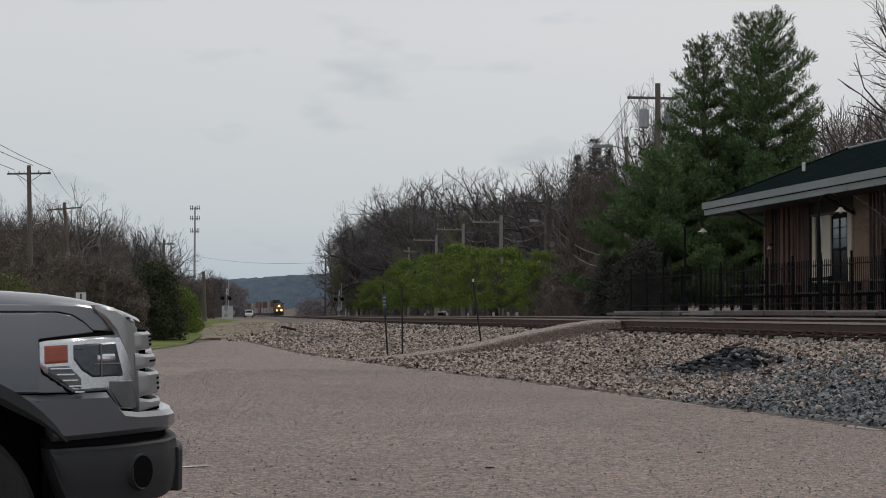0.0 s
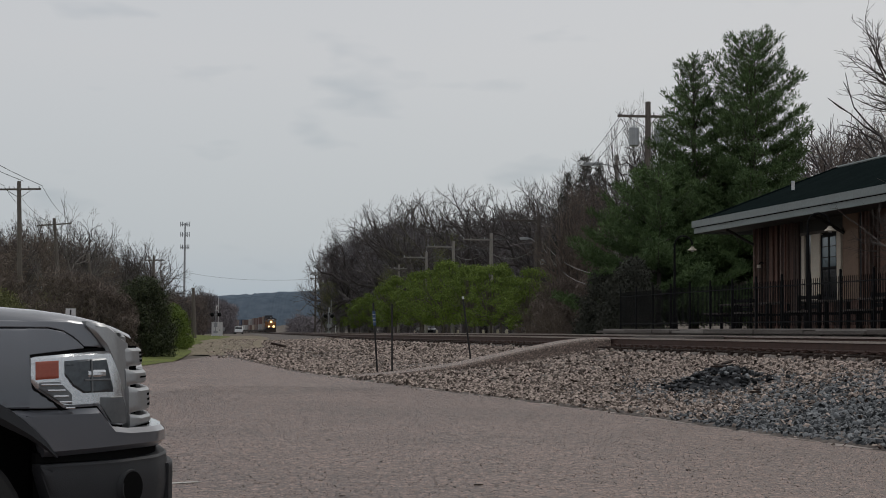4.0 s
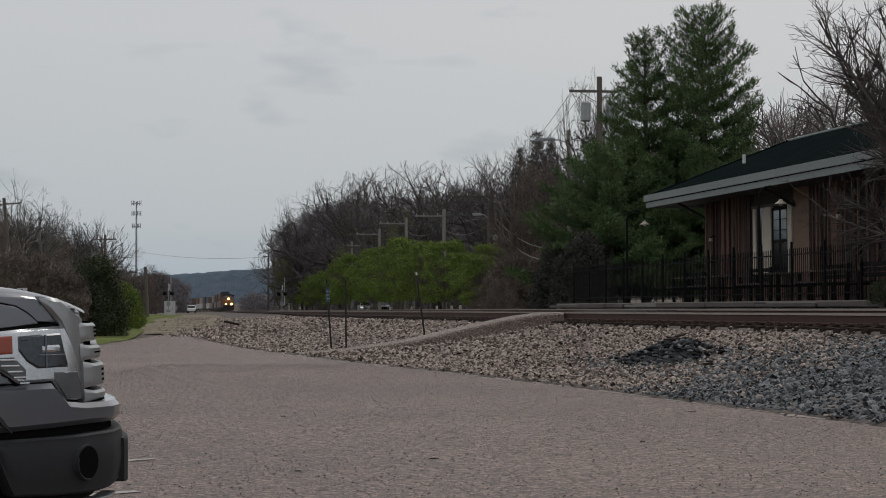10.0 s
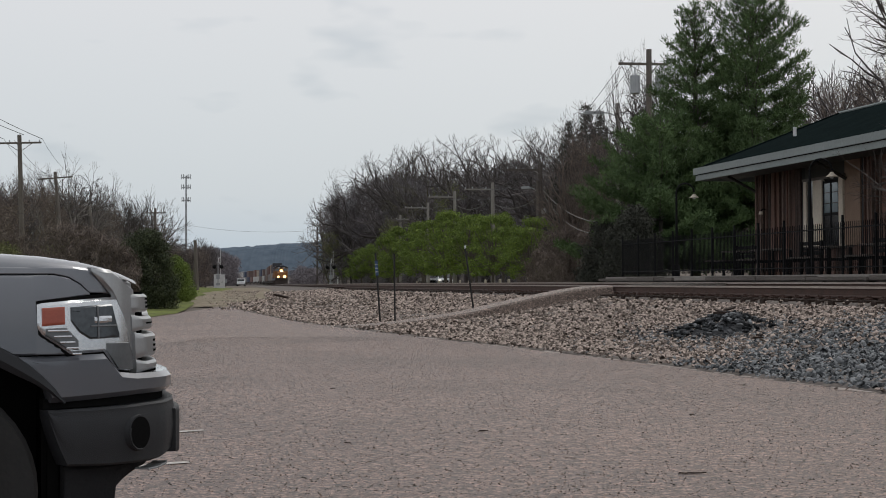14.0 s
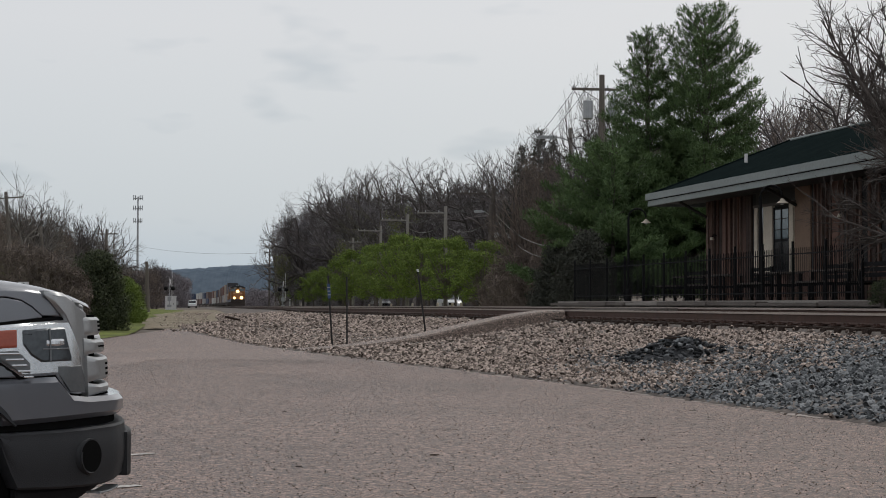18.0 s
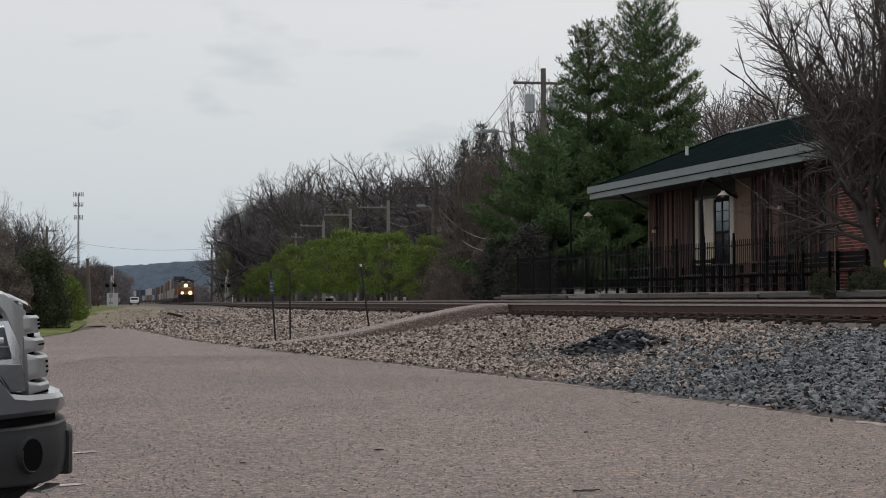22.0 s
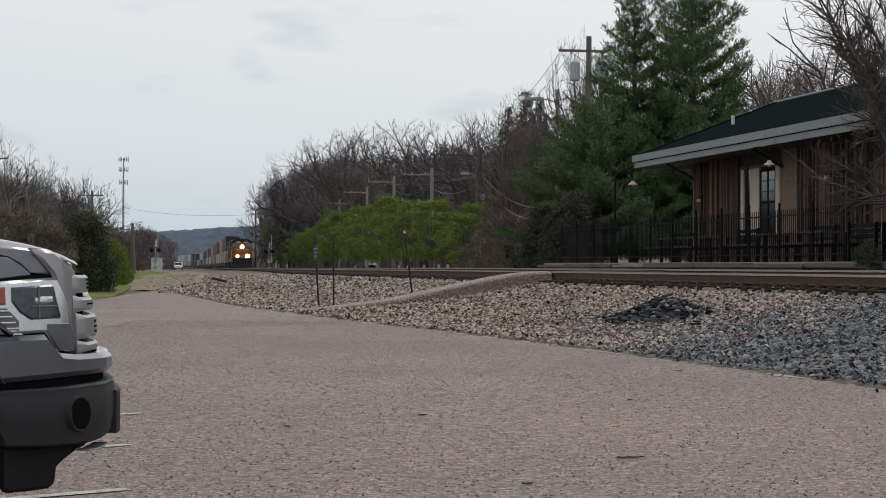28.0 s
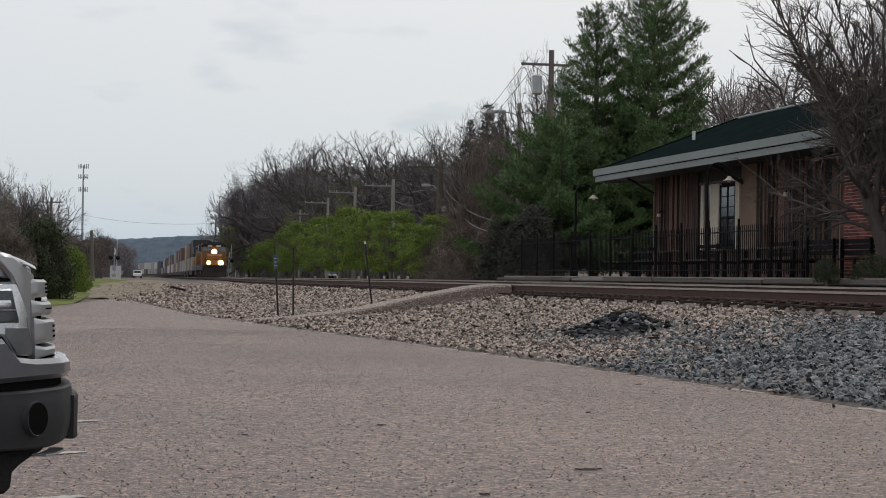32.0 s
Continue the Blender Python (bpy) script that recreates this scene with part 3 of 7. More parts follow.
def pickup_truck(m):
    truck = thing("pickup_truck", "dark grey metallic pickup truck parked on the asphalt lot", "truck", m)
    S = s_of
    halves = []

    def both(name, bm, material, label="", smooth=True):
        halves.append(part(name, bm, material, truck, label, smooth))
        return halves[-1]
    xw, xr = -0.97, -4.62
    # front fender above the arch
    cols = [(S(-1.9), 0.62, 1.215)]
    cols += [(S(x), max(arch_z(x, xw, 0.62), 0.62), 1.217) for x in (-1.62, -1.589, -1.56, -1.5, -1.4, -1.25, -1.1, -0.97, -0.85, -0.7, -0.655)] + [(S(-0.65), 0.937, 1.217), (S(-0.6), 0.937, 1.217), (S(-0.556), 0.937, 1.217)]
    both("fender", panel(cols, 0.0, bulge=0.004, ends=(True, False)), M_PAINT)
    # below the headlight: painted valance that runs round the nose
    cols = [(S(-0.652), 0.924, 0.932)] + [(S(x), max(0.772, arch_z(x, xw, 0.62)), 0.932) for x in (-0.63, -0.6, -0.57, -0.54, -0.52)] + [(S(-0.50), 0.772, 0.932), (S(-0.31), 0.782, 0.936), (S(-0.255), 0.785, 0.87), (S(-0.2), 0.788, 0.862), (S(-0.1), 0.79, 0.862), (S_END, 0.79, 0.862)]
    grow = lambda s: 0.004 + 0.072 * min(max((s - S(-0.5)) / (S(-0.1) - S(-0.5)), 0), 1)
    both("bumper_cover", panel(cols, grow, 0.06, 0.018), M_PAINT)
    # wheel-arch lip
    bm = bmesh.new()
    prev = None
    for i in range(29):
        q = math.radians(34 + 165 * i / 28)
        th = min(1.0, 0.12 + i / 4)
        c, s = math.cos(q), math.sin(q)
        ring = [bm.verts.new((xw + r * c, -y, 0.40 + r * s)) for r, y in ((0.626 - 0.064 * th, 0.93), (0.626 - 0.064 * th, 1.008 - 0.02 * (1 - th)), (0.626 - 0.041 * th, 1.022 - 0.03 * (1 - th)), (0.622, 1.012 - 0.03 * (1 - th)), (0.63, 0.97))]
        if prev:
            for j in range(4):
                bm.faces.new((prev[j], ring[j], ring[j + 1], prev[j + 1]))
        prev = ring
    both("arch_lip", bm, M_PLASTIC, "dark plastic wheel-arch lip")
    # black seam and lower bumper
    cols = [(S(-0.52), 0.748, 0.785), (S(-0.3), 0.752, 0.795), (S_END, 0.756, 0.8)]
    both("bumper_gap", panel(cols, lambda s: grow(s) - 0.035, 0.05, 0.004), M_TRIM_SHADE)
    cols = [(S(-0.515), 0.725, 0.748), (S(-0.498), 0.67, 0.748), (S(-0.475), 0.61, 0.748)] + [(S(-0.45), 0.556, 0.749), (S(-0.3), 0.55, 0.752), (S(-0.16), 0.55, 0.758), (S(-0.07), 0.575, 0.762), (S_END, 0.575, 0.765)]
    both("bumper", panel(cols, lambda s: grow(s) + 0.006, 0.10, 0.008, bulge=0.010), M_PLASTIC, "dark textured plastic bumper")
    both("bumper_guard", panel([(S(-0.075), 0.565, 0.722), (S(-0.055), 0.56, 0.728), (S_END, 0.56, 0.728)], lambda s: 0.108, 0.08, 0.008), M_PLASTIC)
    both("tow_hook_bar", panel([(S(-0.16), 0.517, 0.524), (S(-0.05), 0.517, 0.524)], 0.06, 0.06, 0.002), M_GALV)
    # fog lamp: ring, with a flat black disc painted as the shade in its recess
    fog = [corner(S(-0.208), grow(S(-0.208)) + d, 0.655) for d in (0.0, 0.03)]
    axis = (fog[1] - fog[0]).normalized()
    both("fog_lamp_ring", tube([fog[0] - axis * 0.004, fog[0] + axis * 0.019], [0.072, 0.067], 28), M_PLASTIC, "", True)
    both("fog_lamp", tube([fog[0] + axis * 0.0, fog[0] + axis * 0.021], [0.062, 0.061], 28), M_TRIM_SHADE, "flat black disc for the shaded fog lamp recess", False)
    side = axis.cross(Vector((0, 0, 1))).normalized()
    pts = [fog[0] + axis * 0.021 + side * (0.062 * math.cos(math.radians(a))) + Vector((0, 0, 0.062 * math.sin(math.radians(a)))) for a in range(-100, 21, 12)]
    both("fog_lamp_rim", tube([tuple(p) for p in pts], 0.004, 6), M_PLASTIC)
    # air dam and underbody
    both("air_dam", panel([(S(-0.44), 0.41, 0.55), (S(-0.425), 0.395, 0.55), (S(-0.255), 0.395, 0.55), (S(-0.238), 0.405, 0.55), (S(-0.23), 0.46, 0.55), (S(-0.19), 0.485, 0.55), (S(-0.12), 0.515, 0.55), (S_END, 0.52, 0.55)], -0.02, 0.05, 0.012), M_UNDER)
    # headlight
    hl = [(S(-0.553), 1.03, 1.108), (S(-0.535), 1.005, 1.113), (S(-0.432), 0.938, 1.122), (S(-0.30), 0.942, 1.132), (S(-0.245), 0.876, 1.134), (S(-0.2), 0.872, 1.02), (S(-0.182), 0.872, 0.92)]
    both("headlight_gasket", panel([(s - 0.008, lo - 0.01, hi + 0.012) for s, lo, hi in hl], 0.0, 0.05, 0.004), M_TRIM_SHADE, "", False)
    light = both("headlight", panel(hl, 0.012, 0.03, 0.01), M_CHROME, "clear headlight with chrome bowl")
    def inner(name, bm, material, label=""):
        o = part(name, bm, material, light, label, True)
        halves.append(o)
    inner("amber_reflector", panel([(S(-0.538), 1.035, 1.096), (S(-0.455), 1.04, 1.1)], 0.02, 0.012, 0.004), M_AMBER, "amber side reflector")
    inner("lamp_bowl", panel([(S(-0.43), 1.05, 1.098), (S(-0.40), 1.012, 1.1), (S(-0.36), 0.988, 1.103), (S(-0.27), 0.99, 1.108), (S(-0.243), 0.99, 1.0)], 0.021, 0.012, 0.006), M_LAMP_DARK, "smoked lamp bowl")
    inner("projector", panel([(S(-0.345), 1.042, 1.068), (S(-0.275), 1.042, 1.068)], 0.028, 0.01, 0.008), M_CHROME)
    inner("bowl_divider", panel([(S(-0.36), 1.03, 1.036), (S(-0.255), 1.03, 1.036)], 0.026, 0.008, 0.002), M_LENS_GREY)
    inner("bowl_divider", panel([(S(-0.335), 0.99, 1.103), (S(-0.329), 0.99, 1.103)], 0.026, 0.008, 0.002), M_LENS_GREY)
    inner("lower_reflector", panel([(S(-0.295), 0.946, 0.972), (S(-0.248), 0.882, 0.972), (S(-0.2), 0.877, 0.972), (S(-0.184), 0.876, 0.93)], 0.0145, 0.008, 0.002), M_LENS_GREY, "grey lower lamp cover")
    inner("louvre_backing", panel([(S(-0.525), 1.003, 1.026), (S(-0.45), 0.957, 1.028), (S(-0.405), 0.95, 0.985)], 0.0175, 0.01, 0.004), M_LENS_GREY)
    for k in range(5):
        z = 1.022 - 0.02 * k
        inner("lamp_louvre", panel([(S(-0.52 + 0.022 * k), z - 0.006, z), (S(-0.445 + 0.012 * k), z - 0.006, z)], 0.024, 0.012, 0.002), M_CHROME)
    # hood with a raised shoulder, and its seam to the fender
    bm = bmesh.new()
    rows = []
    for x, ztop, zedge in ((-1.72, 1.315, 1.247), (-1.3, 1.312, 1.246), (-0.9, 1.306, 1.245), (-0.65, 1.298, 1.244), (-0.5, 1.288, 1.243), (-0.4, 1.275, 1.237), (-0.33, 1.262, 1.23), (-0.27, 1.248, 1.222), (-0.2, 1.226, 1.206), (-0.13, 1.2, 1.18)):
        e = corner(S(x), -0.003, zedge)
        row = []
        for v, k in ((1.0, 0.0), (0.985, 0.3), (0.96, 0.56), (0.92, 0.8), (0.82, 0.97), (0.6, 1.0), (0.3, 0.97), (0.0, 0.95)):
            row.append(bm.verts.new((e.x, e.y * v, zedge + (ztop - zedge) * k)))
        rows.append(row)
    for r0, r1 in zip(rows, rows[1:]):
        for i in range(7):
            bm.faces.new((r0[i], r1[i], r1[i + 1], r0[i + 1]))
    both("hood", bm, M_PAINT)
    both("hood_side", panel([(S(-1.72), 1.2205, 1.25), (S(-0.475), 1.2195, 1.245), (S(-0.42), 1.208, 1.243), (S(-0.38), 1.184, 1.24), (S(-0.345), 1.150, 1.236), (S(-0.27), 1.147, 1.225)], 0.0, 0.04, 0.003), M_PAINT)
    both("fender_nose", panel([(S(-0.556), 1.118, 1.217), (S(-0.475), 1.128, 1.216), (S(-0.42), 1.134, 1.205), (S(-0.38), 1.139, 1.181), (S(-0.345), 1.143, 1.147)], 0.0, 0.03, 0.003, ends=(False, True)), M_PAINT)
    both("fender_lower", panel([(S(-0.556), 0.937, 1.105), (S(-0.548), 0.937, 1.008), (S(-0.44), 0.937, 0.942)], 0.0, 0.03, 0.003, ends=(False, True)), M_PAINT)
    # grille surround and bars
    both("grille_surround", panel([(S(-0.335), 1.226, 1.244), (S(-0.26), 1.142, 1.236), (S(-0.232), 1.09, 1.222), (S(-0.2), 0.96, 1.204), (S(-0.178), 0.868, 1.19), (S(-0.15), 0.868, 1.18), (S(-0.115), 0.87, 1.165)], lambda s: 0.018 - 0.04 * max(0, (s - S(-0.26)) / (S(-0.115) - S(-0.26))), 0.05, 0.014), M_SILVER, "satin silver grille surround")
    both("grille_header", panel([(S(-0.13), 1.165, 1.2), (S(-0.06), 1.155, 1.196), (S_END, 1.15, 1.196)], lambda s: -0.065, 0.18, 0.03), M_SILVER)
    both("grille_backing", panel([(S(-0.16), 0.87, 1.18), (S_END, 0.87, 1.18)], -0.12, 0.03, 0.004), M_TRIM_SHADE, "", False)
    for z0, z1, o in ((1.076, 1.142, -0.026), (1.012, 1.06, -0.014), (0.916, 0.997, -0.004), (0.866, 0.9, -0.002)):
        both("grille_bar", panel([(S(-0.165), z0 - 0.006, z1 + 0.008), (S(-0.12), z0, z1), (S(-0.07), z0, z1), (S_END, z0, z1)], lambda s, o=o: o + 0.02, 0.09, 0.01), M_SILVER, "satin silver grille bar")
    for z0, z1 in ((1.088, 1.132), (0.93, 0.985)):
        for k in range(5):
            s0 = S(-0.075) + 0.03 * k
            for r in range(3):
                za = z0 + (z1 - z0) * r / 3 + 0.002
                both("grille_slot", panel([(s0, za, za + 0.0085), (s0 + 0.022, za, za + 0.0085)], 0.018 if z0 < 1 else -0.004, 0.02, 0.001), M_TRIM_SHADE, "", False)
    both("bar_groove", panel([(S(-0.1), 1.033, 1.039), (S_END, 1.033, 1.039)], 0.0075, 0.02, 0.001), M_TRIM_SHADE, "", False)
    nose = corner(S_END, 0.0, 1.036)
    badge = part("badge", prism([(0.085 * math.cos(a), 1.036 + 0.04 * math.sin(a)) for a in [math.pi * k / 10 for k in range(20)]], nose.x - 0.01, nose.x + 0.035, axis="x"), M_SILVER, truck, "oval silver badge", True)
    part("badge_field", prism([(0.072 * math.cos(a), 1.036 + 0.03 * math.sin(a)) for a in [math.pi * k / 10 for k in range(20)]], nose.x + 0.03, nose.x + 0.038, axis="x"), M_BLUE, badge, "plain blue field")
    # sides behind the front wheel
    both("door", panel([(S(-3.02), 0.48, 1.22), (S(-1.92), 0.48, 1.217)], 0.0, 0.05, bulge=0.015), M_PAINT)
    both("door", panel([(S(-3.95), 0.48, 1.22), (S(-3.04), 0.48, 1.22)], 0.0, 0.05, bulge=0.015), M_PAINT)
    bed = [(S(-6.1), 0.62, 1.3), (S(-5.28), 0.62, 1.3)] + [(S(x), max(arch_z(x, xr, 0.6), 0.55), 1.3) for x in (-5.22, -5.1, -4.9, -4.62, -4.4, -4.15, -4.02)] + [(S(-3.97), 0.5, 1.3)]
    both("bed_side", panel(bed, 0.0, 0.05, bulge=0.012), M_PAINT)
    both("sill", panel([(S(-3.95), 0.36, 0.475), (S(-1.6), 0.36, 0.475)], -0.02, 0.05), M_PLASTIC)
    both("side_window", prism([(-1.95, 1.235), (-2.35, 1.72), (-3.85, 1.74), (-3.92, 1.235)], -0.925, -0.905, axis="y"), M_GLASS_DARK, "tinted side window", False)
    for o in halves:
        mirrored(o)
    part("cab", prism([(-1.78, 1.18), (-1.8, 1.24), (-2.33, 1.8), (-2.7, 1.9), (-3.6, 1.91), (-3.9, 1.82), (-4.0, 1.2)], -0.9, 0.9, axis="y"), M_PAINT, truck)
    part("windshield", prism([(-1.77, 1.25), (-2.3, 1.815), (-2.28, 1.825), (-1.74, 1.255)], -0.82, 0.82, axis="y"), M_GLASS_DARK, truck, "tinted windshield")
    part("bed_floor", box(-6.05, -4.0, -0.93, 0.93, 0.78, 0.82), M_PLASTIC, truck)
    part("tailgate", box(-6.14, -6.07, -0.93, 0.93, 0.65, 1.3, 0.01), M_PAINT, truck)
    part("rear_bumper", box(-6.3, -6.12, -0.95, 0.95, 0.5, 0.66, 0.02), M_SILVER, truck)
    part("chassis", box(-5.9, -0.45, -0.45, 0.45, 0.42, 0.62, 0.01), M_TRIM_SHADE, truck)
    # black blocks: inner liner, plus painted shade in the wheel well and underbody
    part("wheel_well", box(-1.55, -0.44, -0.7, 0.7, 0.45, 1.12), M_TRIM_SHADE, truck)
    part("splash_panel", box(-0.52, -0.44, -0.86, 0.86, 0.34, 1.1, 0.02), M_TRIM_SHADE, truck)
    part("skid_plate", prism([(-0.44, 0.34), (-1.3, 0.3), (-1.3, 0.45), (-0.2, 0.5), (-0.2, 0.44)], -0.7, 0.7, axis="y"), M_TRIM_SHADE, truck)
    part("radiator", box(-0.42, -0.1, -0.6, 0.6, 0.56, 1.15), M_TRIM_SHADE, truck)
    for x in (xw, xr):
        for y in (-0.86, 0.86):
            wheel_parts(truck, x, y)
    return truck


pickup_truck(pose(-1.444, 7.319, 0, 0, 0, 22))


# ---- depot building beyond the track ----
U = Vector((0.196, -0.9806, 0))  # along the wall, towards the near end
N = Vector((0.9806, 0.196, 0))  # away from the track
W0 = Vector((8.64, 53.5, 0))
WALL = Matrix(((U.x, N.x, 0, W0.x), (U.y, N.y, 0, W0.y), (0, 0, 1, 0), (0, 0, 0, 1)))
PLAT = 1.33


def depot():
    dep = thing("depot_building", "old railway depot with brown board siding and dark green hip roof", "building", WALL)
    length, deep = 26.0, 5.4
    h0, h1 = PLAT, 4.55
    # wall core with two openings left for the door and the narrow window
    core = part("wall", box(0, length, 0.06, deep, h0, h1), M_DARK_IN, dep, "dark wall behind the boards")
    random.seed(4)
    brick0, brick1 = 13.9, 19.5
    s = 0.0
    wz = 2.14  # height of the window sills
    k = 0
    while s < brick0 - 0.02:
        w = random.choice((0.2, 0.24, 0.27, 0.32, 0.4))
        w = min(w, brick0 - s)
        over = s + w > 4.02 and s < 7.9
        z1 = wz - 0.02 if over else h1
        slit = not over and s > 7.9 and k % 4 == 1
        if slit:
            part("board", box(s + 0.01, s + w - 0.01, 0.02, 0.06, h0, wz), M_BOARD, dep)
            part("slit_window", box(s + 0.02, s + w - 0.02, 0.035, 0.055, wz, 4.25), M_DARK_IN, dep, "dark narrow window slit")
            part("window_sill", box(s, s + w, -0.05, 0.03, wz - 0.03, wz + 0.03, 0.006), M_BATTEN, dep)
        else:
            part("board", box(s + 0.02, s + w - 0.02, 0.02 + random.uniform(-0.012, 0.012), 0.06, h0 + random.uniform(0, 0.04), z1), M_BOARD, dep)
        if random.random() < 0.5:
            part("batten", box(s + w - 0.022, s + w + 0.022, -0.035, 0.018, h0, z1 - 0.05), M_BATTEN if random.random() < 0.6 else M_BOARD, dep)
        s += w
        k += 1
    # cream window surround: narrow light, broad white post, tall sash window, tan panel
    part("panel", box(6.88, 7.9, 0.015, 0.06, wz, h1), M_TAN, dep, "tan plaster panel")
    # strip over the window, coloured dark as the shade below the eave
    part("panel", box(4.05, 6.88, 0.03, 0.06, 4.08, h1), M_EAVE_SHADE, dep)
    win = part("sash_window", box(5.46, 6.56, 0.0, 0.05, wz, 3.97), M_DARK_IN, dep, "tall dark sash window")
    for a, b in ((5.46, 5.53), (5.97, 6.05), (6.49, 6.56)):
        part("stile", box(a, b, -0.022, -0.002, wz, 3.97), M_IRON, win)
    for z in (2.16, 3.03, 3.93):
        part("rail", box(5.53, 6.49, -0.018, -0.002, z - 0.04, z + 0.04), M_IRON, win)
    for z in (3.33, 3.63):
        part("muntin", box(5.53, 6.49, -0.016, -0.004, z - 0.012, z + 0.012), M_IRON, win)
    for a, b in ((5.53, 5.97), (6.05, 6.49)):
        part("pane", box(a, b, -0.010, -0.003, 3.07, 3.89), M_PANE, win, "sky-reflecting pane")
        part("pane", box(a, b, -0.010, -0.003, 2.2, 2.99), M_GLASS_DARK, win)
    for a, b in ((4.07, 4.3), (4.76, 5.42), (6.58, 6.87)):
        part("casing", box(a, b, -0.04, 0.05, wz, 4.02, 0.008), M_CREAM, dep, "cream painted casing")
    part("casing", box(4.0, 6.95, -0.055, 0.05, 4.02, 4.1, 0.008), M_OLDWOOD, dep)
    part("window_sill", box(4.0, 6.95, -0.08, 0.05, wz - 0.06, wz, 0.008), M_CREAM, dep, "pale sill")
    part("side_light", box(4.31, 4.75, 0.0, 0.05, wz, 4.02), M_GLASS_DARK, dep, "dark narrow side light")
    for a, b in ((1.3, 2.7), (8.3, 9.2)):
        part("window_sill", box(a, b, -0.08, 0.0, wz - 0.04, wz + 0.02, 0.006), M_OLDWOOD, dep, "pale sill")
    for a, z in ((1.1, 3.35), (10.2, 3.6)):
        lamp = part("wall_lamp", tube([tuple(Vector((a, -0.05, z))), (a, -0.16, z + 0.02), (a, -0.2, z - 0.05)], 0.02, 8), M_IRON, dep)
        part("lamp_shade", tube([(a, -0.2, z - 0.14), (a, -0.2, z - 0.05)], [0.07, 0.05], 10), M_CREAM, lamp, "pale lamp shade")
    # roof: hip with deep eaves
    o, k, ze, zr = 1.4, 2.85, 4.72, 6.3
    e0, e1, f0, f1 = -o, length + o, -o, deep + 0.5
    mid = (f0 + f1) / 2
    bm = bmesh.new()
    c = [bm.verts.new(p) for p in ((e0, f0, ze), (e1, f0, ze), (e1, f1, ze), (e0, f1, ze), (e0 + k, mid, zr), (e1 - k, mid, zr))]
    d = [bm.verts.new((v.co.x, v.co.y, v.co.z - 0.12)) for v in c[:4]]
    for q in ((0, 1, 5, 4), (1, 2, 5), (2, 3, 4, 5), (3, 0, 4)):
        bm.faces.new([c[i] for i in q])
    for i in range(4):
        bm.faces.new((d[i], d[(i + 1) % 4], c[(i + 1) % 4], c[i]))
    bm.faces.new(d[::-1])
    roof = part("roof", bm, M_ROOF, dep, "dark green shingle roof")
    part("ridge_cap", tube([(e0 + k - 0.05, mid, zr + 0.01), (e1 - k, mid, zr + 0.01)], 0.05, 6), M_FASCIA, roof)
    part("hip_cap", tube([(e0, f0, ze + 0.02), (e0 + k, mid, zr + 0.01)], 0.035, 6), M_ROOF, roof)
    part("vent_pipe", tube([(3.5, -0.05, 5.4), (3.5, -0.05, 5.66)], 0.05, 10), M_WHITE, roof, "white vent pipe")
    for z0, z1, out in ((4.36, 4.53, 0.0), (4.55, 4.76, 0.06)):
        part("fascia", box(e0 - out, e1, f0 - out - 0.03, f0 - out + 0.01, z0, z1, 0.004), M_FASCIA, dep, "grey-green painted fascia board")
        part("fascia", box(e0 - out - 0.03, e0 - out + 0.01, f0 - out, f1, z0, z1, 0.004), M_FASCIA, dep, "grey-green painted fascia board")
    part("gutter_gap", box(e0 - 0.02, e1, f0 - 0.02, f0 + 0.05, 4.525, 4.56), M_TRIM_SHADE, dep)
    part("soffit", box(e0, e1, f0 + 0.03, 0.0, 4.44, 4.47), M_EAVE_SHADE, dep)
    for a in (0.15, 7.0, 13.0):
        part("eave_bracket", tube([(a, 0.0, 3.95), (a, -0.9, 4.42)], 0.045, 6), M_EAVE_SHADE, dep)
    # brick bay
    bay = part("brick_bay", box(brick0, brick1, -0.42, 0.06, h0 - 0.1, 4.4), M_MORTAR, dep, "red brick bay with pale mortar")
    bw, bh = 0.2, 0.062
    me = {}
    for row in range(42):
        z = h0 - 0.08 + row * (bh + 0.016)
        x = brick0 + (0 if row % 2 else -0.107)
        while x < brick1 - 0.02:
            a, b = max(x, brick0), min(x + bw, brick1)
            if b - a > 0.04 and x < brick0 + 1.55:
                key = round(b - a, 3)
                if key not in me:
                    bb = box(0, b - a, -0.012, 0.02, 0, bh, 0.0)
                    me[key] = bpy.data.meshes.new("brick")
                    bb.to_mesh(me[key])
                    bb.free()
                    me[key].materials.append(M_BRICK)
                ob = new("brick", me[key])
                ob.parent = bay
                ob.location = (a, -0.42 + random.uniform(-0.003, 0.003), z)
            x += bw + 0.016
    verts, faces = [], []
    for row in range(42):
        z = h0 - 0.08 + row * (bh + 0.016)
        x = brick0 + 1.55 + (0 if row % 2 else -0.107)
        while x < brick1:
            b = min(x + bw, brick1)
            i = len(verts)
            verts += [(p, q, r) for r in (z, z + bh) for p, q in ((x, -0.432), (b, -0.432), (b, -0.4), (x, -0.4))]
            faces += [(i, i + 1, i + 5, i + 4), (i + 1, i + 2, i + 6, i + 5), (i + 3, i, i + 4, i + 7), (i + 4, i + 5, i + 6, i + 7), (i, i + 3, i + 2, i + 1)]
            x += bw + 0.016
    part("brickwork", mesh_of("brickwork", verts, faces, M_BRICK), None, bay)
    verts, faces = [], []
    for row in range(42):
        z = h0 - 0.08 + row * (bh + 0.016)
        y = -0.42 + (0 if row % 2 else 0.1)
        i = len(verts)
        verts += [(p, q, r) for r in (z, z + bh) for p, q in ((brick0 - 0.012, y), (brick0 + 0.01, y), (brick0 + 0.01, y + 0.205), (brick0 - 0.012, y + 0.205))]
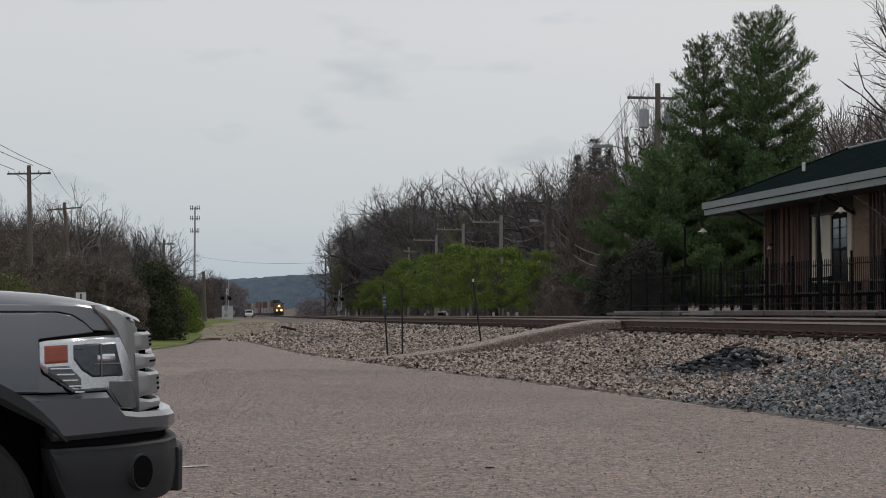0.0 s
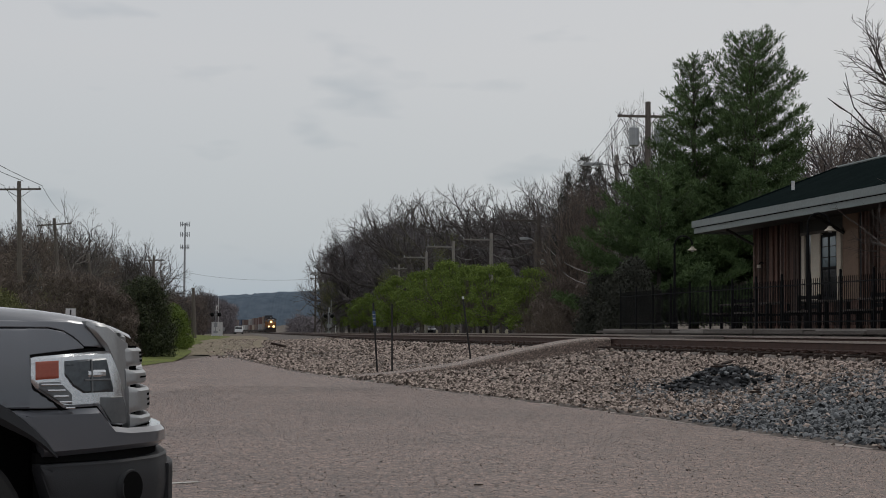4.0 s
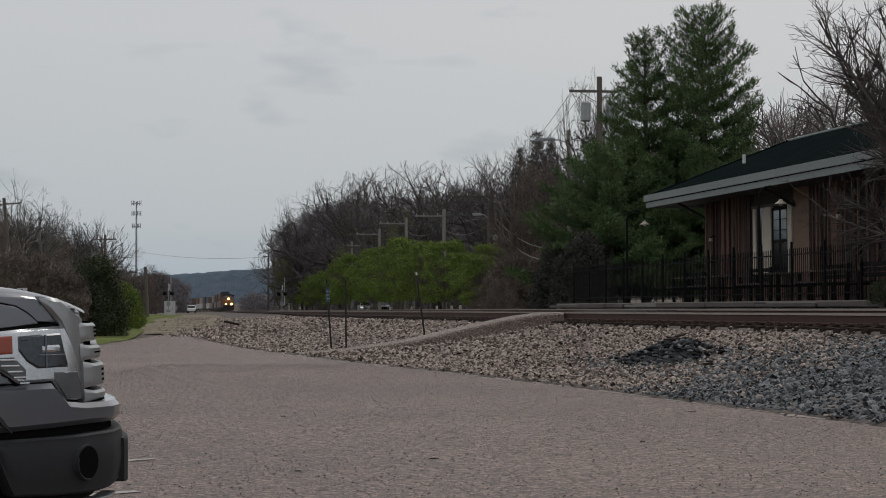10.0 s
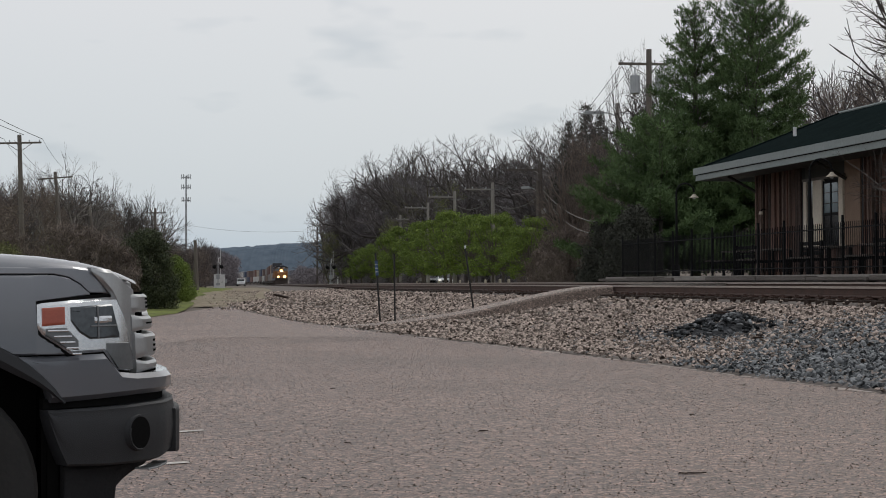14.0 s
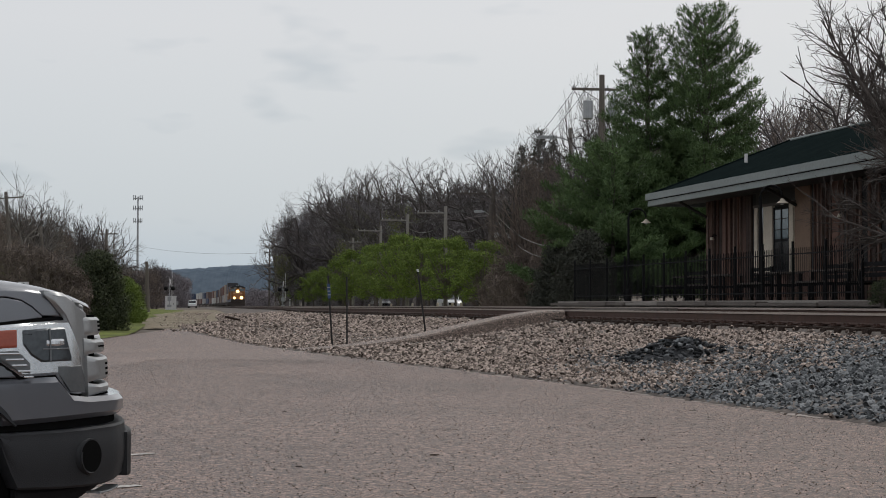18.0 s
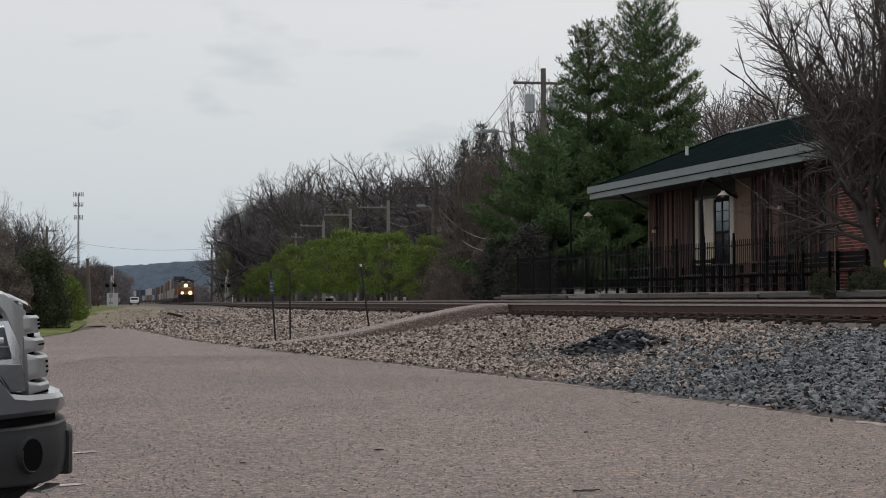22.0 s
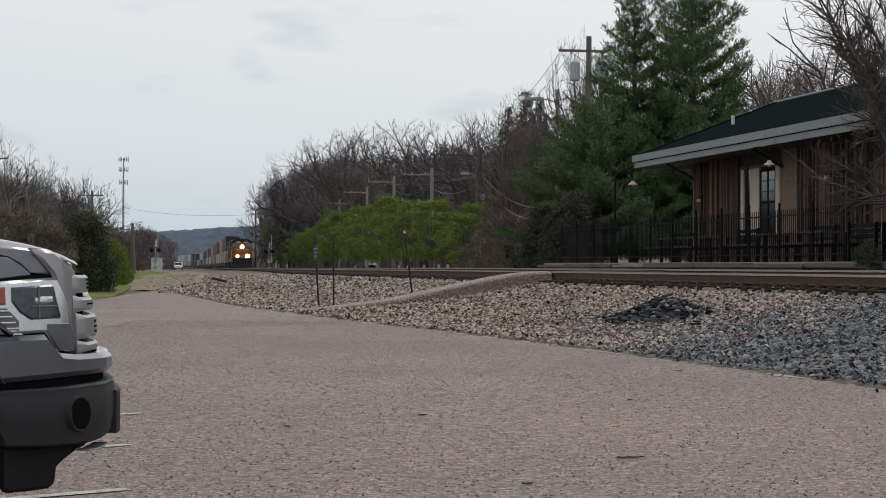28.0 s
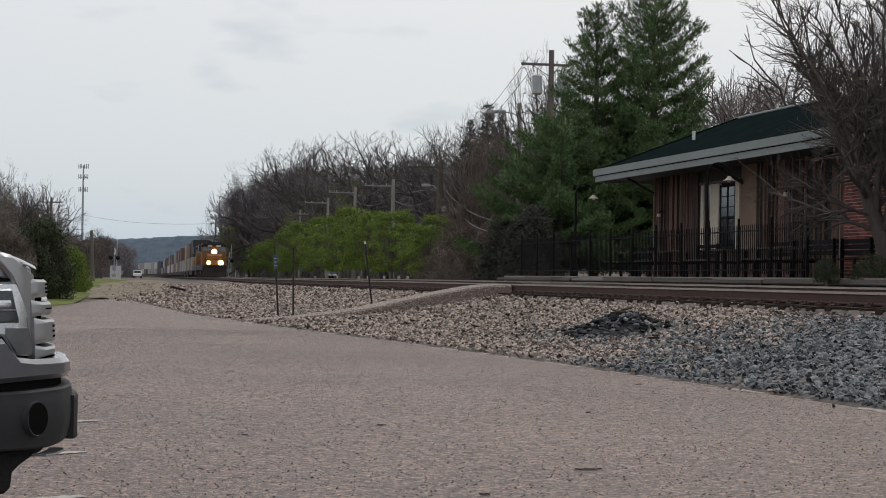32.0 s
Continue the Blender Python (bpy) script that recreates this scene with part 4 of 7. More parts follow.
        faces += [(i, i + 1, i + 5, i + 4), (i + 1, i + 2, i + 6, i + 5), (i + 3, i, i + 4, i + 7), (i + 2, i + 3, i + 7, i + 6), (i + 4, i + 5, i + 6, i + 7)]
    part("brickwork", mesh_of("brickwork", verts, faces, M_BRICK), None, bay)
    return dep


# glass whose blue-grey base colour stands for reflected sky
M_PANE = mat("sky_reflecting_pane", (0.075, 0.115, 0.13), (0.055, 0.085, 0.1), 0.08, 2, spec=0.9)
depot()

# platform of stone slabs, with its edge beams
plat = tagged(new("platform"), "low weathered concrete platform edge beside the track", "platform", kind="structure")
plat.matrix_basis = WALL
part("platform_deck", box(-5.9, 30, -3.15, 6.5, 0.6, PLAT), M_CONCRETE, plat)
random.seed(9)
for z0, z1, back in ((0.80, 1.02, 0.0), (1.035, 1.17, 0.07), (1.185, 1.30, 0.02)):
    x = -6.1 + 0.4 * (z0 > 1)
    while x < 29:
        w = random.uniform(1.7, 4.2)
        d = back + random.uniform(-0.035, 0.035)
        part("kerb_beam", box(x, x + w - random.uniform(0.02, 0.09), -3.5 + d, -3.16, z0 + random.uniform(-0.01, 0.01), z1 + random.uniform(-0.03, 0.012), 0.015), M_OLDWOOD if random.random() < 0.7 else M_CONCRETE, plat)
        x += w

# iron picket fence on the platform
fence = thing("picket_fence", "black iron picket fence along the platform", "fence", WALL)
bay_mesh = {}
x = -5.7
while x < 17.6:
    part("post", box(x - 0.025, x + 0.025, -2.625, -2.575, PLAT, PLAT + 1.4, 0.004), M_IRON, fence)
    if x + 1.85 < 17.8:
        for z in (PLAT + 0.16, PLAT + 1.08):
            part("fence_rail", box(x + 0.03, x + 1.82, -2.615, -2.585, z, z + 0.03), M_IRON, fence)
        for k in range(1, 16):
            if "picket" not in bay_mesh:
                bb = prism([(-0.008, 0.08), (0.008, 0.08), (0.008, 1.18), (0, 1.24), (-0.008, 1.18)], -0.008, 0.008, axis="y")
                bay_mesh["picket"] = bpy.data.meshes.new("picket")
                bb.to_mesh(bay_mesh["picket"])
                bb.free()
                bay_mesh["picket"].materials.append(M_IRON)
            ob = new("picket", bay_mesh["picket"])
            ob.parent = fence
            ob.location = (x + k * 1.85 / 16, -2.6, PLAT)
    x += 1.85


def bench(m, group="platform benches"):
    b = thing("bench", "dark slatted bench on the platform", "bench", m, group)
    for k in range(4):
        part("seat_slat", box(-0.8, 0.8, -0.22 + 0.115 * k, -0.125 + 0.115 * k, 0.43, 0.455, 0.004), M_IRON, b)
    for k in range(3):
        part("back_slat", box(-0.8, 0.8, 0.25 + 0.02 * k, 0.275 + 0.02 * k, 0.55 + 0.13 * k, 0.65 + 0.13 * k, 0.004), M_IRON, b)
    for x in (-0.7, 0.7):
        part("leg", box(x - 0.03, x + 0.03, -0.2, -0.14, 0, 0.43, 0.004), M_IRON, b)
        part("leg", box(x - 0.03, x + 0.03, 0.2, 0.27, 0, 0.93, 0.004), M_IRON, b)
    return b


bench0 = bench(WALL @ pose(1.2, -1.0, PLAT))
for x, y in ((6.9, -1.2), (11.2, -1.0), (14.0, -1.3), (15.4, -1.1)):
    copy_thing(bench0, WALL @ pose(x, y, PLAT))


def picnic_table(m):
    t = thing("picnic_table", "weathered grey picnic table with iron legs on the platform", "table", m, "platform tables")
    part("tabletop", box(-0.75, 0.75, -0.36, 0.36, 0.69, 0.73, 0.008), M_OLDWOOD, t, "weathered grey tabletop")
    for y in (-0.7, 0.7):
        part("seat", box(-0.75, 0.75, y - 0.14, y + 0.14, 0.42, 0.46, 0.008), M_OLDWOOD, t)
    for x in (-0.65, 0.65):
        part("leg", box(x - 0.03, x + 0.03, -0.33, -0.27, 0, 0.69), M_IRON, t)
        part("leg", box(x - 0.03, x + 0.03, 0.27, 0.33, 0, 0.69), M_IRON, t)
        part("brace", box(x - 0.03, x + 0.03, -0.72, 0.72, 0.37, 0.42), M_IRON, t)
    return t


tab = picnic_table(WALL @ pose(3.0, -1.55, PLAT))
for x in (5.6, 9.6, 13.0):
    copy_thing(tab, WALL @ pose(x, -1.6, PLAT))


def gooseneck_lamp(m, drop=0.0):
    g = thing("lamp_post", "black gooseneck lamp post with pale shade", "lamp", m, "platform lamps")
    part("base", tube([(0, 0, 0), (0, 0, 0.35), (0, 0, 0.4)], [0.1, 0.09, 0.05], 12), M_IRON, g)
    part("pole", tube([(0, 0, 0.35), (0, 0, 2.65)], [0.045, 0.035], 10), M_IRON, g)
    pts = [(0.28 - 0.28 * math.cos(a), 0, 2.65 + 0.28 * math.sin(a)) for a in [math.pi * k / 8 for k in range(9)]]
    part("arm", tube(pts, 0.025, 8), M_IRON, g)
    shade = part("shade", tube([(0.56, 0, 2.6), (0.56, 0, 2.55), (0.56, 0, 2.48)], [0.04, 0.07, 0.16], 16), M_CREAM, g, "pale enamel shade")
    part("bulb", tube([(0.56, 0, 2.48), (0.56, 0, 2.44)], [0.05, 0.04], 10), M_WHITE, shade)
    return g


lamp0 = gooseneck_lamp(WALL @ pose(9.85, -2.2, PLAT, 0, 0, 80))
copy_thing(lamp0, WALL @ pose(-1.0, -2.2, PLAT, 0, 0, 80))

# pedestrian sign by the crossing
sg = thing("pedestrian_sign", "yellow-green pedestrian warning sign with orange plaque on a post", "sign", pose(10.12, 33.0, 1.05, 0, 0, -75) @ Matrix.Diagonal((0.89, 0.89, 0.89, 1)))
part("post", tube([(0, 0.03, -0.2), (0, 0.03, 1.7)], 0.025, 8), M_GALV, sg)
bm = prism([(0, -0.33), (0.33, 0), (0, 0.33), (-0.33, 0)], 0, 0.006, axis="y")
for v in bm.verts:
    v.co.z += 0.9
plate = part("plate", bm, M_YELLOW, sg, "yellow-green diamond plate")
bm = bmesh.new()
tube([(0.0, -0.008, 1.08), (0.001, -0.008, 1.1)], 0.035, 10, bm)
tube([(0, -0.008, 1.04), (0.01, -0.008, 0.88)], 0.04, 6, bm)
tube([(0.01, -0.008, 0.88), (-0.06, -0.008, 0.7)], 0.024, 6, bm)
tube([(0.01, -0.008, 0.88), (0.06, -0.008, 0.72)], 0.024, 6, bm)
tube([(0, -0.008, 1.02), (0.08, -0.008, 0.9)], 0.018, 6, bm)
tube([(0, -0.008, 1.02), (-0.07, -0.008, 0.9)], 0.018, 6, bm)
for v in bm.verts:
    v.co.y = -0.003 if v.co.y < -0.008 else 0.001
part("walking_figure_symbol", bm, M_BLACK, plate, "black walking symbol")
pl = part("plaque", box(-0.17, 0.17, 0, 0.006, 1.26, 1.72, 0.0), M_ORANGE, sg, "orange plaque")
for z, w in ((1.64, 0.11), (1.55, 0.13), (1.44, 0.10), (1.35, 0.12)):
    part("lettering_bar", box(-w, w, -0.004, 0.001, z - 0.022, z + 0.022), M_BLACK, pl, "illegible dark lettering")


# ---- trackside: ramp, stakes, patch ----
def ramp_point(d, side, z):
    """d metres from the near rail towards the lot, side metres along the track."""
    y = 46.2
    s = slope(y)
    q = math.hypot(1, s)
    base = along(y, -0.83, 0)
    n = Vector((-1 / q, s / q, 0))
    a = Vector((-s / q, -1 / q, 0)) * -1
    p = Vector(base) + n * d + a * side
    return (p.x, p.y, z)


bm = bmesh.new()
prev = None
for d, z in ((0.0, 1.06), (0.5, 1.04), (1.0, 0.98), (1.6, 0.87), (2.3, 0.73), (3.0, 0.58), (3.8, 0.40), (4.6, 0.27), (5.4, 0.165), (6.2, 0.085), (7.0, 0.03)):
    w = 0.75 + 0.05 * math.sin(d * 2.1) + 0.04 * max(0, d - 4)
    ring = [bm.verts.new(ramp_point(d, s + 0.03 * noise.noise((d * 2, s, 0)), zz)) for s, zz in ((w + 0.2, z - 0.42), (w + 0.05, z - 0.05), (w, z), (w * 0.3, z + 0.02), (-w * 0.3, z + 0.02), (-w, z), (-w - 0.05, z - 0.05), (-w - 0.16, z - 0.42))]
    if prev:
        for i in range(7):
            bm.faces.new((prev[i], ring[i], ring[i + 1], prev[i + 1]))
    prev = ring
tagged(part("ramp", bm, M_ASPHALT_PATH), "worn asphalt footpath ramp rising to the rail", "ramp", kind="structure")

# planks of the foot crossing between the rails
cross = thing("crossing_panel", "weathered timber foot crossing between the rails", "crossing", kind="structure")
for k in range(5):
    off = -0.56 + 0.26 * k
    y0, y1 = 43.2 - 2.0, 43.2 + 3.0
    pts = [along(y, off + a, rail_z(45) + 0.0 + 0.0375 * (1 + off / 0.75) - b) for y in (y0, y1) for a, b in ((0, 0.12), (0.235, 0.12), (0.235, 0.005), (0, 0.005))]
    part("plank", mesh_of("plank", pts, [(0, 1, 2, 3), (4, 7, 6, 5), (0, 4, 5, 1), (1, 5, 6, 2), (2, 6, 7, 3), (3, 7, 4, 0)], M_OLDWOOD), None, cross)


def stake(name, label, base, top, r, extra=None):
    st = thing(name, label, "stake", pose(*base), "marker stakes")
    d = Vector(top) - Vector(base)
    part("shaft", tube([(0, 0, -0.15), tuple(d)], r, 8), M_STEEL_DARK, st)
    if extra:
        extra(st, d)
    return st


def blue_marker(st, d):
    up = d.normalized()
    c = d - up * 0.42
    b = part("marker", tube([tuple(c - up * 0.2), tuple(c + up * 0.2)], [0.042, 0.042], 10), M_BLUE, st, "blue utility marker sleeve")
    for k in (-0.1, 0.0, 0.1):
        part("lettering_bar", tube([tuple(c + up * (k - 0.012)), tuple(c + up * (k + 0.012))], 0.044, 10), M_GALV, b, "illegible pale lettering")


def pale_tip(st, d):
    part("tip", tube([tuple(d * 0.96), tuple(d * 1.0)], 0.03, 8), M_WHITE, st, "pale tip")


stake("marker_stake", "thin dark stake with blue marker beside the ramp", (-2.62, 46.6, 0.02), (-2.76, 46.6, 1.98), 0.026, blue_marker)
stake("marker_stake", "thin dark steel stake beside the ramp", (-2.22, 46.4, 0.02), (-2.24, 46.4, 1.95), 0.024)
stake("marker_stake", "thin leaning dark steel stake with pale tip", (-0.05, 47.2, 0.2), (-0.33, 47.2, 2.18), 0.026, pale_tip)

# ties
bmm = box(-1.3, 1.3, -0.11, 0.11, -0.18, 0, 0.012)
tie_me = bpy.data.meshes.new("tie")
bmm.to_mesh(tie_me)
bmm.free()
tie_me.materials.append(M_TIE)
bmm = box(-0.17, 0.17, -0.09, 0.09, 0, 0.02)
for a in (-0.11, 0.11):
    for b in (-0.06, 0.06):
        box(a - 0.018, a + 0.018, b - 0.014, b + 0.014, 0.02, 0.055, 0, bmm)
plate_me = bpy.data.meshes.new("tie_plate")
bmm.to_mesh(plate_me)
bmm.free()
plate_me.materials.append(M_RAIL)
y = 8.0
while y < 120:
    ob = new("tie", tie_me)
    ob.parent = track
    a = math.atan(-slope(y))
    tilt = math.atan(0.075 / 1.5)
    p = along(y, 0, rail_z(y) - 0.2 - 0.021 + 0.0375)
    ob.matrix_basis = Matrix.Translation(p) @ Euler((0, -tilt, a)).to_matrix().to_4x4() @ pose(random.uniform(-0.05, 0.05), 0, 0, 0, 0, random.uniform(-0.6, 0.6))
    if y < 62:
        for off in (-0.75, 0.75):
            pl = new("tie_plate", plate_me)
            pl.parent = ob
            pl.location = (off, 0, 0)
    y += 0.53
verts, faces = [], []
y = 120.0
while y < 620:
    i = len(verts)
    z = rail_z(y) - 0.18
    verts += [along(y + b, a, z - c) for c in (0, 0.15) for a, b in ((-1.3, -0.11), (1.3, -0.11), (1.3, 0.11), (-1.3, 0.11))]
    faces += [(i, i + 1, i + 2, i + 3), (i, i + 4, i + 5, i + 1), (i + 3, i + 2, i + 6, i + 7), (i, i + 3, i + 7, i + 4), (i + 1, i + 5, i + 6, i + 2)]
    y += 0.6
tagged(part("far_ties", mesh_of("far_ties", verts, faces, M_TIE), None, track), kind="stuff")

# ---- ballast stones ----
rng = np.random.default_rng(5)
STONE = np.array([(1, 0.75, -0.5), (-0.85, 0.8, -0.5), (-1, -0.75, -0.5), (0.9, -0.8, -0.5), (0.72, 0.5, 0.42), (-0.6, 0.6, 0.5), (-0.75, -0.45, 0.38), (0.6, -0.6, 0.5)], float)
STONE_F = np.array([(4, 5, 6), (4, 6, 7), (0, 1, 5), (0, 5, 4), (1, 2, 6), (1, 6, 5), (2, 3, 7), (2, 7, 6), (3, 0, 4), (3, 4, 7)])
CHIP = np.array([(1, 0.1, 0), (-0.2, 1, 0), (-0.9, -0.3, 0), (0.2, -1, 0), (0.05, 0.1, 0.75)], float)
CHIP_F = np.array([(0, 1, 4), (1, 2, 4), (2, 3, 4), (3, 0, 4)])


def stones(name, count, y0, y1, o0, o1, size, material, keep=None, power=1.0, lift=0.0):
    u = rng.random(count) ** power
    ys = y0 + (y1 - y0) * u
    os_ = o0 + (o1 - o0) * rng.random(count)
    xs = np.array([cx(a) for a in ys]) + os_
    if keep is not None:
        k = keep(xs, ys, os_)
        xs, ys, os_ = xs[k], ys[k], os_[k]
    count = len(xs)
    zs = np.array([ground_z(a, b) + 0.022 + (0.09 if -1.35 < c < 2.4 else 0) + 0.015 * noise.noise((a * 0.8, b * 0.8, 0)) + 0.008 for a, b, c in zip(xs, ys, os_)]) + lift + rng.uniform(-0.85, 0.6, count) * size
    sc = size * rng.uniform(0.55, 1.4, (count, 1, 1)) * rng.uniform(0.55, 1.25, (count, 1, 3)) * rng.uniform(0.72, 1.12, (count, 8, 3)) * (1.15, 0.85, 0.88)
    pts = STONE[None] * sc
    yaw = rng.uniform(0, math.pi, count)
    q = np.stack([np.cos(yaw), rng.normal(0, 0.36, count), rng.normal(0, 0.36, count), np.sin(yaw)], 1)
    q /= np.linalg.norm(q, axis=1)[:, None]
    w, x, y, z = q.T
    R = np.stack([np.stack([1 - 2 * (y * y + z * z), 2 * (x * y - z * w), 2 * (x * z + y * w)], -1), np.stack([2 * (x * y + z * w), 1 - 2 * (x * x + z * z), 2 * (y * z - x * w)], -1), np.stack([2 * (x * z - y * w), 2 * (y * z + x * w), 1 - 2 * (x * x + y * y)], -1)], 1)
    pts = np.einsum("nij,nkj->nki", R, pts) + np.stack([xs, ys, zs], -1)[:, None]
    fs = (STONE_F[None] + 8 * np.arange(count)[:, None, None]).reshape(-1, 3)
    me = bpy.data.meshes.new(name)
    me.vertices.add(count * 8)
    me.vertices.foreach_set("co", pts.reshape(-1))
    me.loops.add(len(fs) * 3)
    me.loops.foreach_set("vertex_index", fs.reshape(-1).astype(np.int32))
    me.polygons.add(len(fs))
    me.polygons.foreach_set("loop_start", np.arange(len(fs), dtype=np.int32) * 3)
    me.materials.append(material)
    me.update()
    me.validate()
    return me


def on_ramp(xs, ys, os_):
    s = slope(46.2)
    q = math.hypot(1, s)
    bx, by, _ = along(46.2, -0.83, 0)
    return np.abs((xs - bx) * s / q + (ys - by) / q) < 0.72 + 0.05 * np.maximum(0, -os_ - 5)


def fresh(xs, ys, os_):
    """Share of the newer blue-grey stone: the near end of the bank and round one mound."""
    e = np.array([noise.noise((a * 0.55, b * 0.4, 9)) * 2.6 + noise.noise((a * 2.1, b * 2.1, 4)) * 1.2 for a, b in zip(xs, ys)])
    k = 1 / (1 + np.exp((ys - 0.7 * (os_ + 6) - 23.8 + e) / 0.9))
    m = np.exp(-((ys - 28.4) / 2.6) ** 2 - ((os_ + 4.1) / 1.0) ** 2) * 0.75
    return rng.random(len(xs)) < np.maximum(k, m)


def clear(xs, ys, os_):
    ed = np.array([edge(b) + 0.02 + 0.07 * noise.noise((0, b * 1.6, 2)) for b in ys])
    return (os_ > ed) & ~on_ramp(xs, ys, os_)


near = part("stones", stones("stones", 54000, 15, 36, -7.4, -1.35, 0.036, M_GRAVEL, lambda a, b, c: clear(a, b, c) & ~fresh(a, b, c)), None, bank)
near2 = part("fresh_stones", stones("fresh_stones", 48000, 15, 34, -6.9, -1.6, 0.035, M_GRAVEL_NEW, lambda a, b, c: clear(a, b, c) & fresh(a, b, c)), None, bank)
mid0 = part("stones", stones("stones", 32000, 36, 64, -9.0, -1.35, 0.047, M_GRAVEL, clear), None, bank)
mid = part("stones", stones("stones", 16000, 62, 130, -9.2, -1.4, 0.07, M_GRAVEL, clear, 1.1), None, bank)
top = part("stones", stones("stones", 9000, 14, 60, -1.75, 2.3, 0.045, M_GRAVEL, None, 1.3, -0.03), None, bank)
strays = part("stray_stones", stones("stray_stones", 2600, 13, 90, -10.4, -6.0, 0.03, M_GRAVEL, lambda a, b, c: rng.random(len(c)) < np.exp(-np.maximum(0, np.array([edge(v) for v in b]) - c) / 0.12)), None, bank)
shoulder = part("stray_stones", stones("stray_stones", 4500, 74, 150, -10.6, -7.0, 0.04, M_GRAVEL, lambda a, b, c: rng.random(len(c)) < ((c + 10.8) / 3.6) ** 1.5, 1.3, -0.02), None, bank)
for o in (near, near2, mid0, mid, top, strays, shoulder):
    tagged(o, kind="stuff")
# mound of darker stone on the bank, with bits of broken timber on it
one = [bpy.data.meshes.new("stone") for _ in range(8)]
for k, me in enumerate(one):
    pts = STONE * rng.uniform(0.6, 1.2, (8, 3)) * rng.uniform(0.042, 0.062) * (1.15, 0.85, 0.75)
    me.from_pydata([tuple(p) for p in pts], [], [tuple(int(i) for i in f) for f in STONE_F])
    me.materials.append(M_GRAVEL_DARK if k < 6 else M_GRAVEL_NEW)
for k in range(300):
    px, py = rng.normal(0, 0.66), rng.normal(0, 0.36)
    r2 = (px / 1.1) ** 2 + (py / 0.6) ** 2
    y = 28.6 + px * 0.96
    x = cx(28.6) - 3.95 - 0.215 * px + py
    ob = new("stone", one[k % 8])
    ob.parent = bank
    ob.location = (x, y, ground_z(x, y) + 0.045 + 0.29 * math.exp(-1.2 * r2) + rng.uniform(-0.02, 0.03))
    ob.rotation_euler = (*rng.uniform(-0.5, 0.5, 2), rng.uniform(0, 6))
verts, faces = [], []
for i in range(13):
    for j in range(9):
        px, py = (i - 6) * 0.25, (j - 4) * 0.21
        y = 28.6 + px * 0.96
        x = cx(28.6) - 3.95 - 0.215 * px + py
        verts.append((x, y, ground_z(x, y) - 0.07 + 0.29 * math.exp(-1.2 * ((px / 1.1) ** 2 + (py / 0.6) ** 2)) + 0.02 * noise.noise((x * 4, y * 4, 1))))
        if i < 12 and j < 8:
            faces.append((9 * i + j, 9 * i + j + 1, 9 * i + j + 10, 9 * i + j + 9))
part("heap", mesh_of("heap", verts, faces, M_GRAVEL_DARK), None, bank, "dark heap of stone")
for k, (dy, off, length, turn, rise) in enumerate(((28.7, -3.8, 0.5, 60, 0.33), (29.1, -3.85, 0.4, 100, 0.29), (28.4, -4.05, 0.35, 20, 0.3), (26.4, -4.2, 0.42, 70, 0.07), (26.1, -4.35, 0.3, 110, 0.06), (37.5, -5.4, 0.5, 75, 0.06), (38.2, -5.0, 0.4, 20, 0.06), (42.3, -5.6, 0.5, 85, 0.06), (33.8, -4.9, 0.3, 40, 0.06))):
    x = cx(dy) + off
    sp = part("splinter", prism([(-0.5 * length, -0.02), (-0.2 * length, -0.045), (0.3 * length, -0.03), (0.5 * length, 0.0), (0.2 * length, 0.035), (-0.4 * length, 0.03)], 0.0, 0.025), M_TIE)
    sp.matrix_basis = pose(x, dy, ground_z(x, dy) + rise + (0.06 if k < 3 else 0.0), 4, -6 + 2 * k, turn)
    tagged(sp, "dark broken splinter of tie on the ballast", "splinter", "tie splinters")
# grit, pebbles and small cracks on the lot
def grit(name, count, size, material):
    """Chips standing out of the worn surface."""
    ys = 7.2 + 30 * rng.random(count) ** 1.5
    xs = -6 + (np.array([cx(a) - 6.2 for a in ys]) + 6) * rng.random(count)
    sc = size * (0.45 + 1.1 * rng.random((count, 1, 1)) ** 3) * rng.uniform(0.6, 1.2, (count, 5, 3))
    yaw = rng.uniform(0, 6.28, count)
    c, q = np.cos(yaw)[:, None], np.sin(yaw)[:, None]
    pts = CHIP[None] * sc
    pts = np.stack([pts[..., 0] * c - pts[..., 1] * q, pts[..., 0] * q + pts[..., 1] * c, pts[..., 2]], -1) + np.stack([xs, ys, np.full(count, 0.001)], -1)[:, None]
    fs = (CHIP_F[None] + 5 * np.arange(count)[:, None, None]).reshape(-1, 3)
    return mesh_of(name, pts.reshape(-1, 3).tolist(), fs.tolist(), material)


tagged(part("grit", grit("grit", 22000, 0.009, M_ASPHALT_PATH), None, lot), kind="stuff")
tagged(part("dark_grit", grit("dark_grit", 52000, 0.0066, M_GRIT), None, lot), kind="stuff")
random.seed(12)
